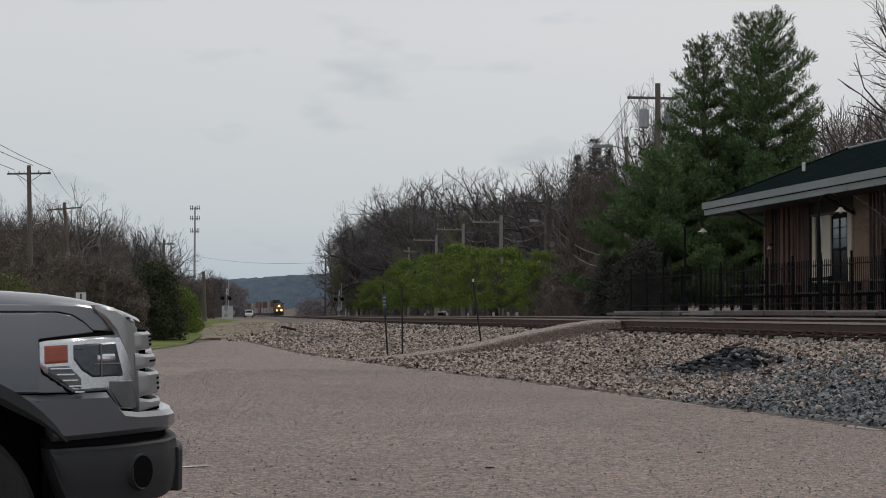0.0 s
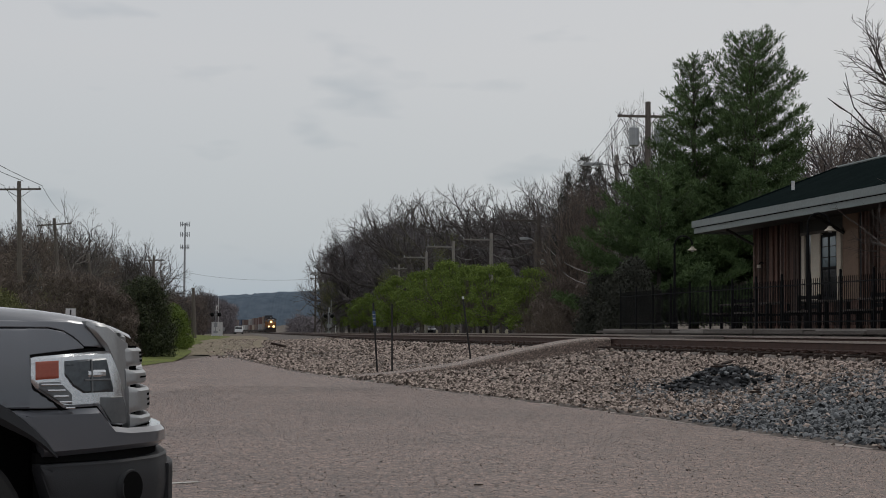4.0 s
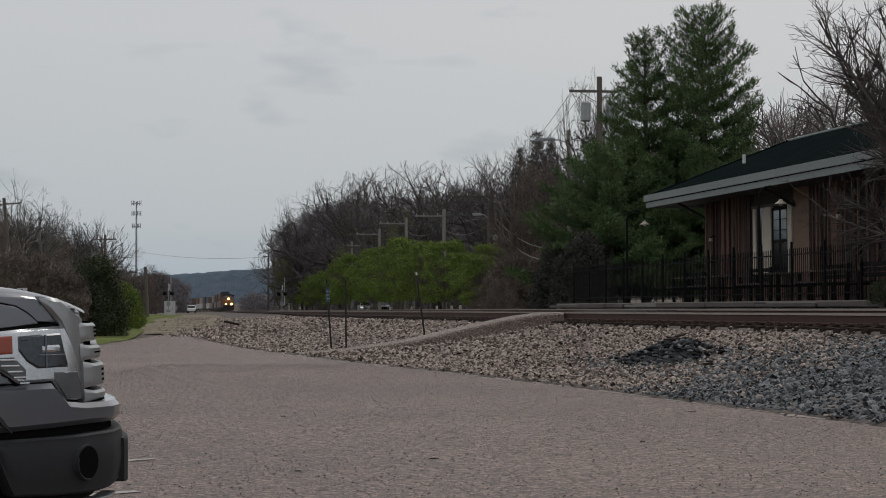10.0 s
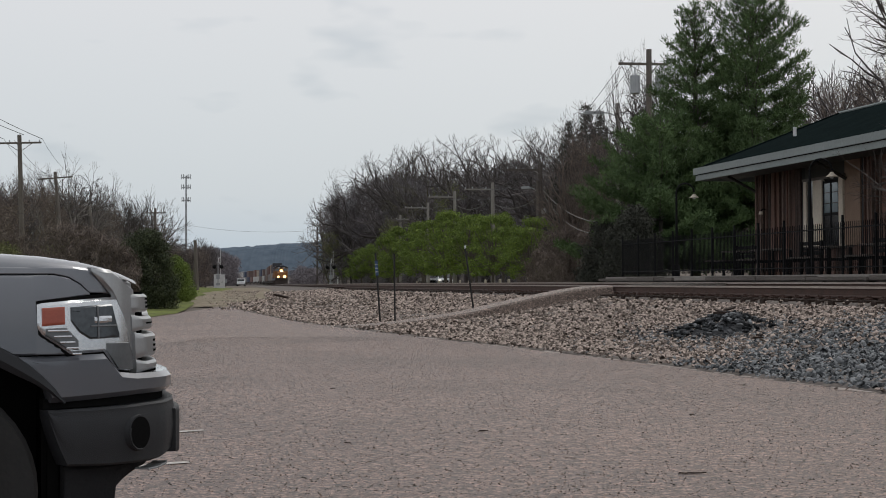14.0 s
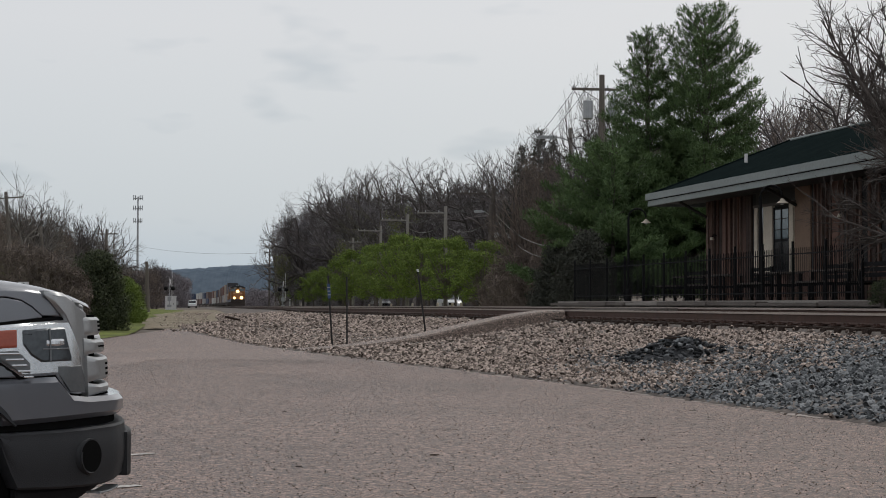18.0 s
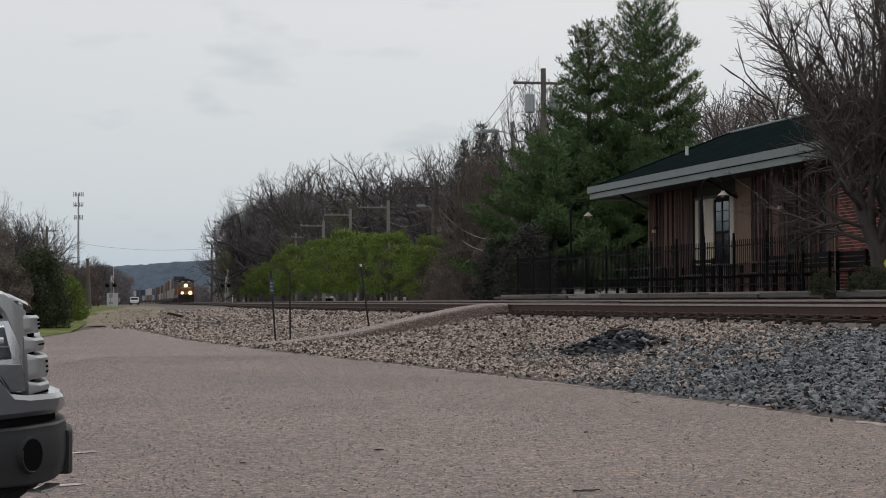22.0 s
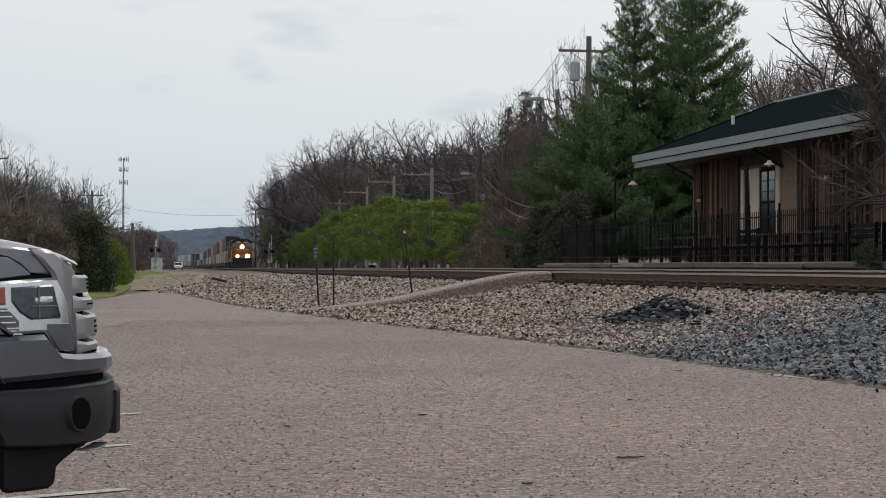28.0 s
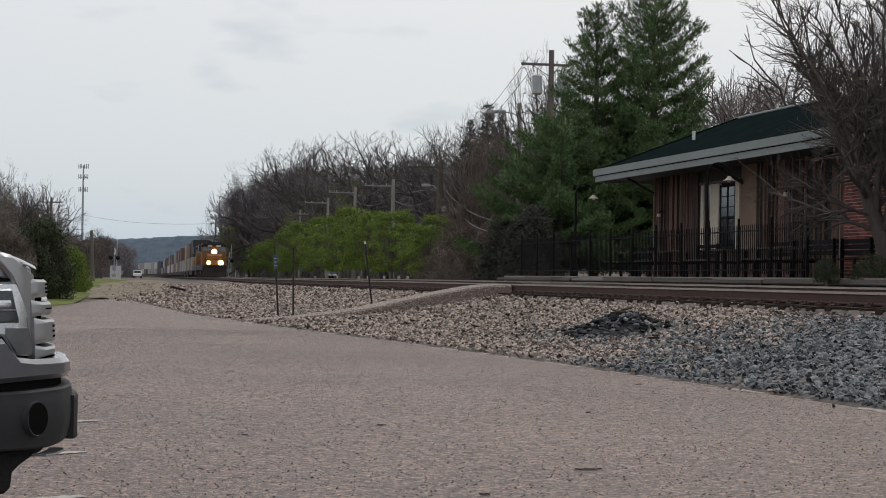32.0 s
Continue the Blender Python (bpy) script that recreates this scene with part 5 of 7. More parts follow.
for x, y, length, turn in ((1.33, 10.6, 0.17, 4), (0.05, 13.6, 0.07, 30), (3.0, 19.5, 0.09, 0), (-0.95, 12.6, 0.05, 10), (0.6, 9.3, 0.06, -5), (-1.6, 19.0, 0.06, 20), (1.9, 15.2, 0.05, 8)):
    vs, w0 = [], 0.028
    n = 8
    for k in range(n + 1):
        u = k / n
        w = w0 * math.sin(math.pi * (0.08 + 0.84 * u)) * random.uniform(0.5, 1.3)
        v = random.uniform(-0.02, 0.02)
        vs += [((u - 0.5) * length, v - w, 0.005), ((u - 0.5) * length, v, 0.012), ((u - 0.5) * length, v + w, 0.005)]
    fs = [(3 * k + i, 3 * k + i + 3, 3 * k + i + 4, 3 * k + i + 1) for k in range(n) for i in (0, 1)]
    ob = new("crack_patch", mesh_of("crack_patch", vs, fs, M_TIE))
    ob.matrix_basis = pose(x, y, 0, 0, 0, turn)
    tagged(ob, "small dark tar patch on the asphalt", "patch", "tar patches", "structure")
# old tie left beside the bank, and the scrap iron on the stones
log = tagged(part("discarded_tie", box(-1.25, 1.25, -0.12, 0.12, 0, 0.17, 0.02), M_TIE), "discarded dark wooden tie lying on the ballast", "tie")
log.matrix_basis = pose(-8.95, 78.0, 0.52, 3, 9, -40) @ Matrix.Diagonal((0.34, 0.7, 0.5, 1))


# ---- trees ----
def bare_tree(seed, height, r0, levels=7, spread=0.5, lean=0.0, fork=0.32, shoots=2, material=None, wild=0.21):
    """A bare forking tree of the given height: the trunk with its limbs, and the twigs, as two meshes."""
    rnd = random.Random(seed)
    low, high = ([], []), ([], [])

    def limb(p, d, length, ra, rb, level):
        verts, faces = low if level < 3 else high
        n = 4 if level == 0 else 3 if level < 3 else 2 if level < 6 else 1
        sides = 8 if level == 0 else 5 if level < 3 else 3
        pts, q, dd = [p], p, d
        for _ in range(n):
            dd = (dd + Vector((rnd.uniform(-wild, wild), rnd.uniform(-wild, wild), rnd.uniform(-wild, wild) + 0.05))).normalized()
            q = q + dd * (length / n)
            pts.append(q)
        side = dd.orthogonal().normalized()
        up = side.cross(dd)
        start = len(verts)
        for k, c in enumerate(pts):
            r = ra + (rb - ra) * k / n
            for i in range(sides):
                a = 2 * math.pi * i / sides
                verts.append(tuple(c + r * (math.cos(a) * side + math.sin(a) * up)))
        for k in range(n):
            for i in range(sides):
                a, b = start + k * sides + i, start + k * sides + (i + 1) % sides
                faces.append((a, b, b + sides, a + sides))
        return pts, dd

    def turned(d, angle):
        side = Matrix.Rotation(rnd.uniform(0, 6.283), 3, d) @ d.orthogonal().normalized()
        return (d * math.cos(angle) + side * math.sin(angle)).normalized()

    def grow(p, d, length, r, level):
        pts, dd = limb(p, d, length, r, max(r * 0.7, 0.006), level)
        if level >= levels:
            return
        n = 4 if level == 0 else 3 if rnd.random() < 0.3 else 2
        for k in range(n):
            a = spread * rnd.uniform(0.5, 1.35) * (1.15 if level == 0 else 1)
            grow(pts[-1], turned(dd, a), length * rnd.uniform(0.6, 0.88), max(r * 0.7 * (rnd.uniform(0.85, 1.02) if level < 3 else rnd.uniform(0.68, 0.9)), 0.006), level + 1)
        if 0 < level < 5:
            for _ in range(shoots if level < 4 else 1):
                k = rnd.randrange(len(pts) - 1)
                q = pts[k].lerp(pts[k + 1], rnd.random())
                grow(q, turned(dd, rnd.uniform(0.5, 1.0)), length * rnd.uniform(0.35, 0.6), max(r * 0.4, 0.006), max(level + 2, levels - 2))
        elif level == 0:
            for _ in range(3):
                q = pts[-2].lerp(pts[-1], rnd.random())
                grow(q, turned(dd, rnd.uniform(0.7, 1.1)), length * rnd.uniform(0.6, 0.8), r * 0.5, 2)

    grow(Vector((0, 0, -0.2)), Vector((lean, 0, 1)).normalized(), height * fork, r0, 0)
    top_z = max(v[2] for v in high[0])
    k = height / top_z
    for store in (low, high):
        store[0][:] = [(x * k, y * k, z * k) for x, y, z in store[0]]
    m = material or M_TWIG
    return mesh_of("trunk", *low, m, True), mesh_of("twig_crown", *high, m, True)


def blades(name, base, tip, width, material, facing=None):
    """Slim blades, each a quad from base to tip, that turn their faces to a direction or at random."""
    g = np.random.default_rng(len(base))
    d = tip - base
    s = np.cross(d, g.normal(size=d.shape) if facing is None else facing + g.normal(0, 0.38, d.shape))
    s /= np.linalg.norm(s, axis=1)[:, None] + 1e-9
    s *= width
    m = base + d * 0.45
    p = np.stack([base, m - s, tip, m + s], 1).reshape(-1, 3)
    n = len(base)
    me = bpy.data.meshes.new(name)
    me.vertices.add(n * 4)
    me.vertices.foreach_set("co", p.reshape(-1))
    me.loops.add(n * 4)
    me.loops.foreach_set("vertex_index", np.arange(n * 4, dtype=np.int32))
    me.polygons.add(n)
    me.polygons.foreach_set("loop_start", np.arange(n, dtype=np.int32) * 4)
    me.materials.append(material)
    me.update()
    return me


def leaf_cloud(name, seed, centres, per, leaf, material, flat=1.0, droop=0.0, slim=0.55, up=0.0, outward=False):
    """Small leaf blades scattered about clump centres (x, y, z, radius)."""
    g = np.random.default_rng(seed)
    bases, tips, ns = [], [], []
    for (x, y, z, r) in centres:
        n = max(4, int(per * r * r))
        v = g.normal(size=(n, 3))
        v /= np.linalg.norm(v, axis=1)[:, None]
        v *= (g.random((n, 1)) ** 0.45) * r
        v[:, 2] *= flat
        c = v + (x, y, z)
        d = g.normal(size=(n, 3))
        d[:, 2] += up - droop
        d /= np.linalg.norm(d, axis=1)[:, None]
        s = leaf * g.uniform(0.6, 1.4, (n, 1))
        ns.append(v / r + (0, 0, 0.45))
        bases.append(c - d * s)
        tips.append(c + d * s)
    return blades(name, np.concatenate(bases), np.concatenate(tips), leaf * slim, material, np.concatenate(ns) if outward else None)


def tree_thing(name, label, category, m, trunk_me, crown_me=None, group="", part_names=("trunk", "crown")):
    t = thing(name, label, category, m, group)
    part(part_names[0], trunk_me, None, t)
    if crown_me is not None:
        part(part_names[1], crown_me, None, t)
    return t


# pines behind the depot: whorls of boughs, each a plate of branchlets with needle tufts
def pine_meshes(seed, h, width, low, power=0.8, sparse=0.75):
    rnd = random.Random(seed)
    g = np.random.default_rng(seed)
    wood = tube([(0, 0, -0.3), (0.05, 0, h * 0.5), (0, 0.05, h * 0.97)], [h * 0.018, h * 0.011, 0.02], 8)
    tufts, ways = [], []
    z = low
    while z < h - 0.25:
        u = (z - low) / (h - low)
        reach = width * (1 - u) ** power * rnd.uniform(0.78, 1.12) + 0.25
        n = 7 if u < 0.75 else 6
        a0 = rnd.uniform(0, 6.3)
        for k in range(n):
            a = a0 + k * 2 * math.pi / n + rnd.uniform(-0.25, 0.25)
            rr = reach * rnd.uniform(0.6, 1.15)
            out = Vector((math.cos(a), math.sin(a), 0))
            across = Vector((-out.y, out.x, 0))
            lift = 0.05 + 0.75 * u
            pts = [Vector((0, 0, z)) + out * (rr * f) + Vector((0, 0, rr * (lift * f + (0.28 - 0.1 * u) * f * f - 0.22 * (1 - u) * f))) for f in (0, 0.35, 0.7, 1.0)]
            tube([tuple(p) for p in pts], [0.05 * (1 - u) + 0.018, 0.03, 0.02, 0.008], 4, wood)
            m = max(2, int(rr / 0.2))
            for j in range(1, m + 1):
                f = j / m
                if f < 0.22 and rr > 1.5:
                    continue
                k3 = min(int(f * 3), 2)
                p = pts[k3].lerp(pts[k3 + 1], f * 3 - k3)
                half = (0.3 + 0.62 * rr * 0.42 * math.sin(math.pi * min(0.95, 0.25 + 0.7 * f))) * rnd.uniform(0.6, 1.15) * (1 - 0.4 * u)
                for sgn in (-1, 1):
                    w = (across * sgn + out * 0.75 + Vector((0, 0, 0.12 + 0.35 * u))).normalized()
                    q = max(1, int(half / 0.15))
                    for i in range(q):
                        if u > sparse and rnd.random() < 0.25:
                            continue
                        tufts.append(p + w * (half * (i + 1) / q) + Vector((rnd.uniform(-0.06, 0.06), rnd.uniform(-0.06, 0.06), rnd.uniform(-0.07, 0.07) - 0.25 * half * (i + 1) / q)))
                        ways.append(w)
                tufts.append(p)
                ways.append((pts[3] - pts[0]).normalized())
        z += rnd.uniform(0.55, 0.8) * (1.0 if u < sparse else 0.7)
    for k in range(5):
        tufts.append(Vector((0, 0.04, h - 0.1 * k)))
        ways.append(Vector((0, 0, 1)))
    me = bpy.data.meshes.new("trunk")
    wood.to_mesh(me)
    wood.free()
    me.materials.append(M_BARK_DARK)
    per = 17
    c = np.repeat(np.array([tuple(t) for t in tufts]), per, 0)
    w = np.repeat(np.array([tuple(t) for t in ways]), per, 0)
    c = c + g.normal(0, 0.06, c.shape)
    d = w * 0.55 + g.normal(0, 0.62, c.shape) + (0, 0, 0.55)
    d *= g.uniform(0.14, 0.27, (len(c), 1)) / np.linalg.norm(d, axis=1)[:, None]
    o = c * (1, 1, 0)
    o /= np.linalg.norm(o, axis=1)[:, None] + 0.3
    return me, blades("needles", c, c + d, 0.0165, M_PINE, o * 0.6 + (0, 0, 0.8))


a, b = pine_meshes(3, 12.3, 3.9, 1.4, 0.68)
tree_thing("pine_tree", "tall green white pine behind the depot", "tree", pose(11.2, 69.5, 1.0), a, b, "pines", ("trunk", "needles"))
a, b = pine_meshes(8, 11.6, 4.3, 0.9, 1.12)
tree_thing("pine_tree", "broad green white pine with dense low boughs", "tree", pose(8.98, 70.5, 1.0), a, b, "pines", ("trunk", "needles"))
a, b = pine_meshes(12, 6.6, 3.4, 1.3, 0.8)
tree_thing("pine_tree", "young green pine with drooping boughs", "tree", pose(7.2, 67.5, 1.0), a, b, "pines", ("trunk", "needles"))

# bare street tree by the depot's near end
def street_tree():
    rnd = random.Random(23)
    low, high = ([], []), ([], [])

    def seg(store, pts, r0, r1, sides):
        verts, faces = store
        n, start = len(pts) - 1, len(verts)
        for k, c in enumerate(pts):
            d = (pts[min(k + 1, n)] - pts[max(k - 1, 0)]).normalized()
            side = d.cross(Vector((0.31, 0.95, 0.02))).normalized()
            up = side.cross(d)
            r = r0 + (r1 - r0) * (k / n) ** 0.8
            for i in range(sides):
                q = 2 * math.pi * i / sides
                verts.append(tuple(c + r * (math.cos(q) * side + math.sin(q) * up)))
        for k in range(n):
            for i in range(sides):
                p, q = start + k * sides + i, start + k * sides + (i + 1) % sides
                faces.append((p, q, q + sides, p + sides))

    def curve(p, d, length, n, wander, lift):
        pts = [p]
        for _ in range(n):
            d = (d + Vector((rnd.uniform(-wander, wander), rnd.uniform(-wander, wander), rnd.uniform(-wander, wander) + lift))).normalized()
            p = p + d * (length / n)
            pts.append(p)
        return pts, d

    def at(pts, u):
        k = min(int(u * (len(pts) - 1)), len(pts) - 2)
        return pts[k].lerp(pts[k + 1], u * (len(pts) - 1) - k), (pts[k + 1] - pts[k]).normalized()

    def fork(d, turn):
        side = Matrix.Rotation(rnd.uniform(0, 6.28), 3, d) @ d.orthogonal().normalized()
        return (d * math.cos(turn) + side * math.sin(turn)).normalized()

    stems = [[Vector(p) for p in q] for q in (((0, 0, -0.3), (-0.03, 0, 0.4), (-0.2, 0.02, 1.0), (-0.45, 0.05, 1.6), (-0.68, 0.05, 2.3), (-0.8, 0.0, 3.0)), ((-0.15, 0, 0.8), (-0.05, 0.02, 1.3), (0.05, 0.02, 1.8), (0.08, 0, 2.4), (0.02, 0.05, 3.0), (0.05, 0, 3.6)))]
    seg(low, stems[0], 0.28, 0.1, 12)
    seg(low, stems[1], 0.19, 0.08, 10)
    for k in range(42):
        u = 0.36 + 0.62 * (k + 0.5) / 42
        p, d = at(stems[k % 2], u)
        az = 2.4 * k + rnd.uniform(-0.4, 0.4)
        tilt = rnd.uniform(0.12, 0.95) if k % 4 else rnd.uniform(0.95, 1.3)
        d = Vector((math.cos(az) * math.sin(tilt), math.sin(az) * math.sin(tilt), math.cos(tilt)))
        length = (5.6 - 2.3 * tilt) * rnd.uniform(0.8, 1.05)
        pts, _ = curve(p, d, length, 6, 0.13, 0.035 if tilt < 0.9 else -0.02)
        r = rnd.uniform(0.06, 0.105) * (1.1 - 0.3 * tilt)
        seg(low, pts, r, 0.012, 6)
        for j in range(15):
            v = rnd.uniform(0.18, 0.98)
            q, e = at(pts, v)
            sub_pts, _ = curve(q, fork(e, rnd.uniform(0.4, 0.9)), (1.5 - 0.8 * v) * rnd.uniform(0.6, 1.3), 4, 0.16, 0.05 if tilt < 0.9 else -0.04)
            seg(high, sub_pts, 0.032 * (1.2 - 0.6 * v), 0.006, 4)
            for _ in range(5):
                q2, e2 = at(sub_pts, rnd.uniform(0.2, 1.0))
                tw, _ = curve(q2, fork(e2, rnd.uniform(0.3, 0.9)), rnd.uniform(0.25, 0.7), 3, 0.2, 0.03)
                seg(high, tw, 0.010, 0.004, 3)
                for _ in range(2):
                    q3, e3 = at(tw, rnd.uniform(0.3, 1.0))
                    t3, _ = curve(q3, fork(e3, 0.7), rnd.uniform(0.1, 0.3), 1, 0.1, 0.0)
                    seg(high, t3, 0.007, 0.003, 3)
    return mesh_of("trunk", *low, M_BARK_DARK, True), mesh_of("twig_crown", *high, M_BARK_DARK, True)


tree_thing("street_tree", "bare grey deciduous tree with many fine twigs", "tree", pose(10.5, 34.6, 1.28) @ Matrix.Diagonal((0.92, 0.92, 0.92, 1)), *street_tree(), "", ("trunk", "twig_crown"))

# woods: bare trees in several shapes
WOOD = [bare_tree(40 + k, 10.0, r, lv, sp, ln, fk, 2, mt) for k, (lv, r, sp, ln, fk, mt) in enumerate((
    (7, 0.26, 0.60, 0.0, 0.24, M_TWIG_DARK), (7, 0.22, 0.52, 0.15, 0.27, M_TWIG_DARK), (7, 0.25, 0.66, -0.14, 0.22, M_TWIG_DARK), (6, 0.15, 0.44, 0.05, 0.26, M_TWIG_RED), (6, 0.13, 0.46, 0.0, 0.24, M_TWIG_OLIVE), (6, 0.17, 0.52, 0.0, 0.24, M_TWIG_PALE), (5, 0.22, 0.55, 0.05, 0.24, M_TWIG_DARK), (5, 0.2, 0.5, -0.05, 0.26, M_TWIG)))]


def wood_tree(x, y, top, k, label="bare grey-brown woodland tree", wide=1.0):
    """A bare tree whose crown ends at the height top."""
    z = ground_z(x, y) - 0.1
    s = (top - z) / 10.0
    m = Matrix.Translation((x, y, z)) @ Matrix.Rotation(random.uniform(0, 6.28), 4, "Z") @ Matrix.Diagonal((s * wide, s * wide, s, 1))
    t = thing("bare_tree", label, "tree", m, "woodland trees")
    part("trunk", WOOD[k][0], None, t)
    part("twig_crown", WOOD[k][1], None, t)


# undergrowth: tufts of fine upright twigs on a few stems
def brush_meshes(seed, w, h, material, per=260, leaf=0.3, slim=0.06):
    rnd = random.Random(seed)
    stem, cs = bmesh.new(), []
    for k in range(26):
        a, u = rnd.uniform(0, 6.3), rnd.random()
        r = w * 0.5 * math.sqrt(max(0.06, 1 - u ** 2.2)) * rnd.uniform(0.2, 1.0)
        c = (r * math.cos(a), r * math.sin(a), h * (0.1 + 0.86 * u))
        tube([(c[0] * 0.25, c[1] * 0.25, -0.2), (c[0] * 0.7, c[1] * 0.7, c[2] * 0.6), (c[0] * 1.05, c[1] * 1.05, c[2] + 0.3)], [0.03, 0.02, 0.006], 4, stem)
        cs.append((*c, rnd.uniform(0.5, 0.8)))
    me = bpy.data.meshes.new("stem")
    stem.to_mesh(me)
    stem.free()
    me.materials.append(material)
    return me, leaf_cloud("twig_crown", seed, cs, per, leaf, material, 1.0, 0.0, slim, 0.9)


BRUSH = [brush_meshes(60 + k, 4.0, 4.0, mt) for k, mt in enumerate((M_THICKET, M_BROWN, M_THICKET, M_TWIG_RED))]


def brush(x, y, scale, k, tall=1.0):
    m = Matrix.Translation((x, y, ground_z(x, y) - 0.1)) @ Matrix.Rotation(random.uniform(0, 6.28), 4, "Z") @ Matrix.Diagonal((scale, scale, scale * tall, 1))
    t = thing("bare_shrub", "bare brown twiggy undergrowth", "shrub", m, "woodland undergrowth")
    part("stem", BRUSH[k][0], None, t)
    part("twig_crown", BRUSH[k][1], None, t)


def far(b, d):
    """The place at bearing b (sideways by ahead) and distance d."""
    return b * d, d


random.seed(77)
# right-hand woods: bearing, rise of the crown, nearest and farthest distance
SKY_R = ((-0.099, 0.036), (-0.093, 0.043), (-0.0873, 0.057), (-0.0751, 0.064), (-0.07, 0.078), (-0.057, 0.081), (-0.0416, 0.083), (-0.0307, 0.076), (-0.0183, 0.081), (-0.0045, 0.0838), (0.0202, 0.0905), (0.0327, 0.0905), (0.0479, 0.094), (0.0634, 0.094), (0.1, 0.1))


def sky_r(b):
    for (p, e), (q, f) in zip(SKY_R, SKY_R[1:]):
        if p <= b <= q:
            return e + (f - e) * (b - p) / (q - p)
    return SKY_R[-1][1] if b > 0 else SKY_R[0][1]


def depth_r(b):
    return 310 - 165 * min(max((b + 0.1) / 0.19, 0), 1)


for b, k, ln in ((-0.0895, 3, 0.4), (-0.0785, 5, 0.65), (-0.0735, 1, 0.5), (-0.062, 2, 0.95), (-0.052, 0, 1.0), (-0.040, 1, 1.0), (-0.029, 2, 0.9), (-0.0175, 4, 0.9), (-0.006, 1, 0.9), (0.006, 0, 1.15), (0.0195, 2, 1.2), (0.033, 1, 0.9), (0.043, 0, 0.9), (0.054, 2, 0.8), (0.065, 1, 0.8)):
    x, y = far(b, depth_r(b))
    wood_tree(x, y, 1.19 + y * sky_r(b) * random.uniform(0.98, 1.03), k, wide=ln)
for j in range(44):
    b = -0.078 + 0.158 * (j + random.random()) / 44
    x, y = far(b, depth_r(b) + random.uniform(10, 45))
    wood_tree(x, y, 1.19 + y * sky_r(b) * random.uniform(0.6, 0.84), random.choice((6, 7)), wide=0.9)
# woods behind the depot
for b, e, d in ((0.105, 0.105, 125), (0.125, 0.112, 128), (0.152, 0.112, 120), (0.165, 0.108, 124), (0.178, 0.112, 116), (0.188, 0.118, 120), (0.20, 0.124, 112), (0.212, 0.128, 118), (0.225, 0.132, 110), (0.24, 0.138, 108), (0.258, 0.144, 102), (0.276, 0.15, 98), (0.296, 0.155, 92)):
    for j in range(2):
        x, y = far(b + random.uniform(-0.004, 0.004), d + 16 * j)
        wood_tree(x, y, 1.19 + y * e * random.uniform(0.9, 1.05) * (0.96 if j else 1), random.choice((6, 7, 5)), wide=0.9)
cs = []
for k in range(170):
    b = 0.13 + 0.18 * random.random()
    d = random.uniform(104, 122) - 60 * max(0, b - 0.2)
    z0 = ground_z(b * d, d)
    cs.append((b * d, d, z0 + (1.19 + d * (0.098 + 0.25 * (b - 0.15)) - z0) * random.random() ** 0.7, random.uniform(0.8, 1.4)))
und = new("undergrowth", leaf_cloud("undergrowth", 97, cs, 110, 0.4, M_BROWN, 0.9, 0.0, 0.035, 0.6))
tagged(und, "dense brown twigs of the woods behind the depot", "undergrowth", kind="stuff")
# twiggy tree behind the transformer pole, and the brown mass beside the pines
for x, y, top, k, wide in ((10.0, 92, 14.3, 2, 0.36), (9.35, 93, 13.9, 0, 0.38), (8.5, 94, 12.2, 1, 0.36), (7.4, 112, 12.9, 1, 0.6), (8.9, 113, 13.4, 0, 0.6), (5.25, 112, 12.1, 2, 0.55)):
    wood_tree(x, y, top, k, "bare upright twiggy tree behind the pole", wide)
cs = []
for k in range(90):
    u = random.random()
    z = 1.4 + 7.6 * u
    w = 1.9 * (1 - 0.55 * max(0, u - 0.45) / 0.55) * (0.75 + 0.25 * math.sin(u * 9))
    cs.append((random.uniform(-w, w), random.uniform(-1.4, 1.4), z, random.uniform(0.45, 0.8)))
bt = thing("bare_tree", "dense red-brown twiggy tree beside the pines", "tree", pose(6.35, 97, 0.2), "woodland trees")
part("trunk", WOOD[3][0], None, bt)
part("twig_crown", leaf_cloud("twig_crown", 92, cs, 170, 0.3, M_TWIG_RED, 1.0, 0.0, 0.03, 0.7), None, bt)
for x, y, top in ((6.0, 97.5, 9.9), (7.2, 98, 9.6), (5.2, 96.5, 9.2), (4.4, 97, 6.4)):
    wood_tree(x, y, top, 3, "tan-brown twiggy bare tree beside the pines", 0.6)
for x, y, s in ((3.4, 96, 0.55), (4.2, 94.5, 0.75), (5.0, 95, 0.85), (6.0, 94, 0.8), (3.9, 92, 0.5)):
    brush(x, y, s, 3)
# budding trees, pale olive, in front of the woods
for b, e, d, w in ((-0.0183, 0.058, 205, 1.5), (-0.049, 0.040, 240, 1.4), (-0.0865, 0.030, 285, 1.6)):
    x, y = far(b, d)
    top = 1.19 + e * d
    z = ground_z(x, y)
    cs = [(random.gauss(0, w * 0.5), random.gauss(0, w * 0.5), (top - z) * random.uniform(0.45, 0.95), random.uniform(0.6, 1.0)) for _ in range(30)]
    t = thing("budding_tree", "bare tree in pale olive bud", "tree", pose(x, y, z), "budding trees")
    ob = part("trunk", WOOD[4][0], None, t)
    ob.scale = ((top - z) / 10.0,) * 3
    part("bud_crown", leaf_cloud("bud_crown", int(d), cs, 120, 0.12, M_BUD, 1.0, 0.0, 0.3), None, t)
# thicket of bare twigs under the first trees
cs = []
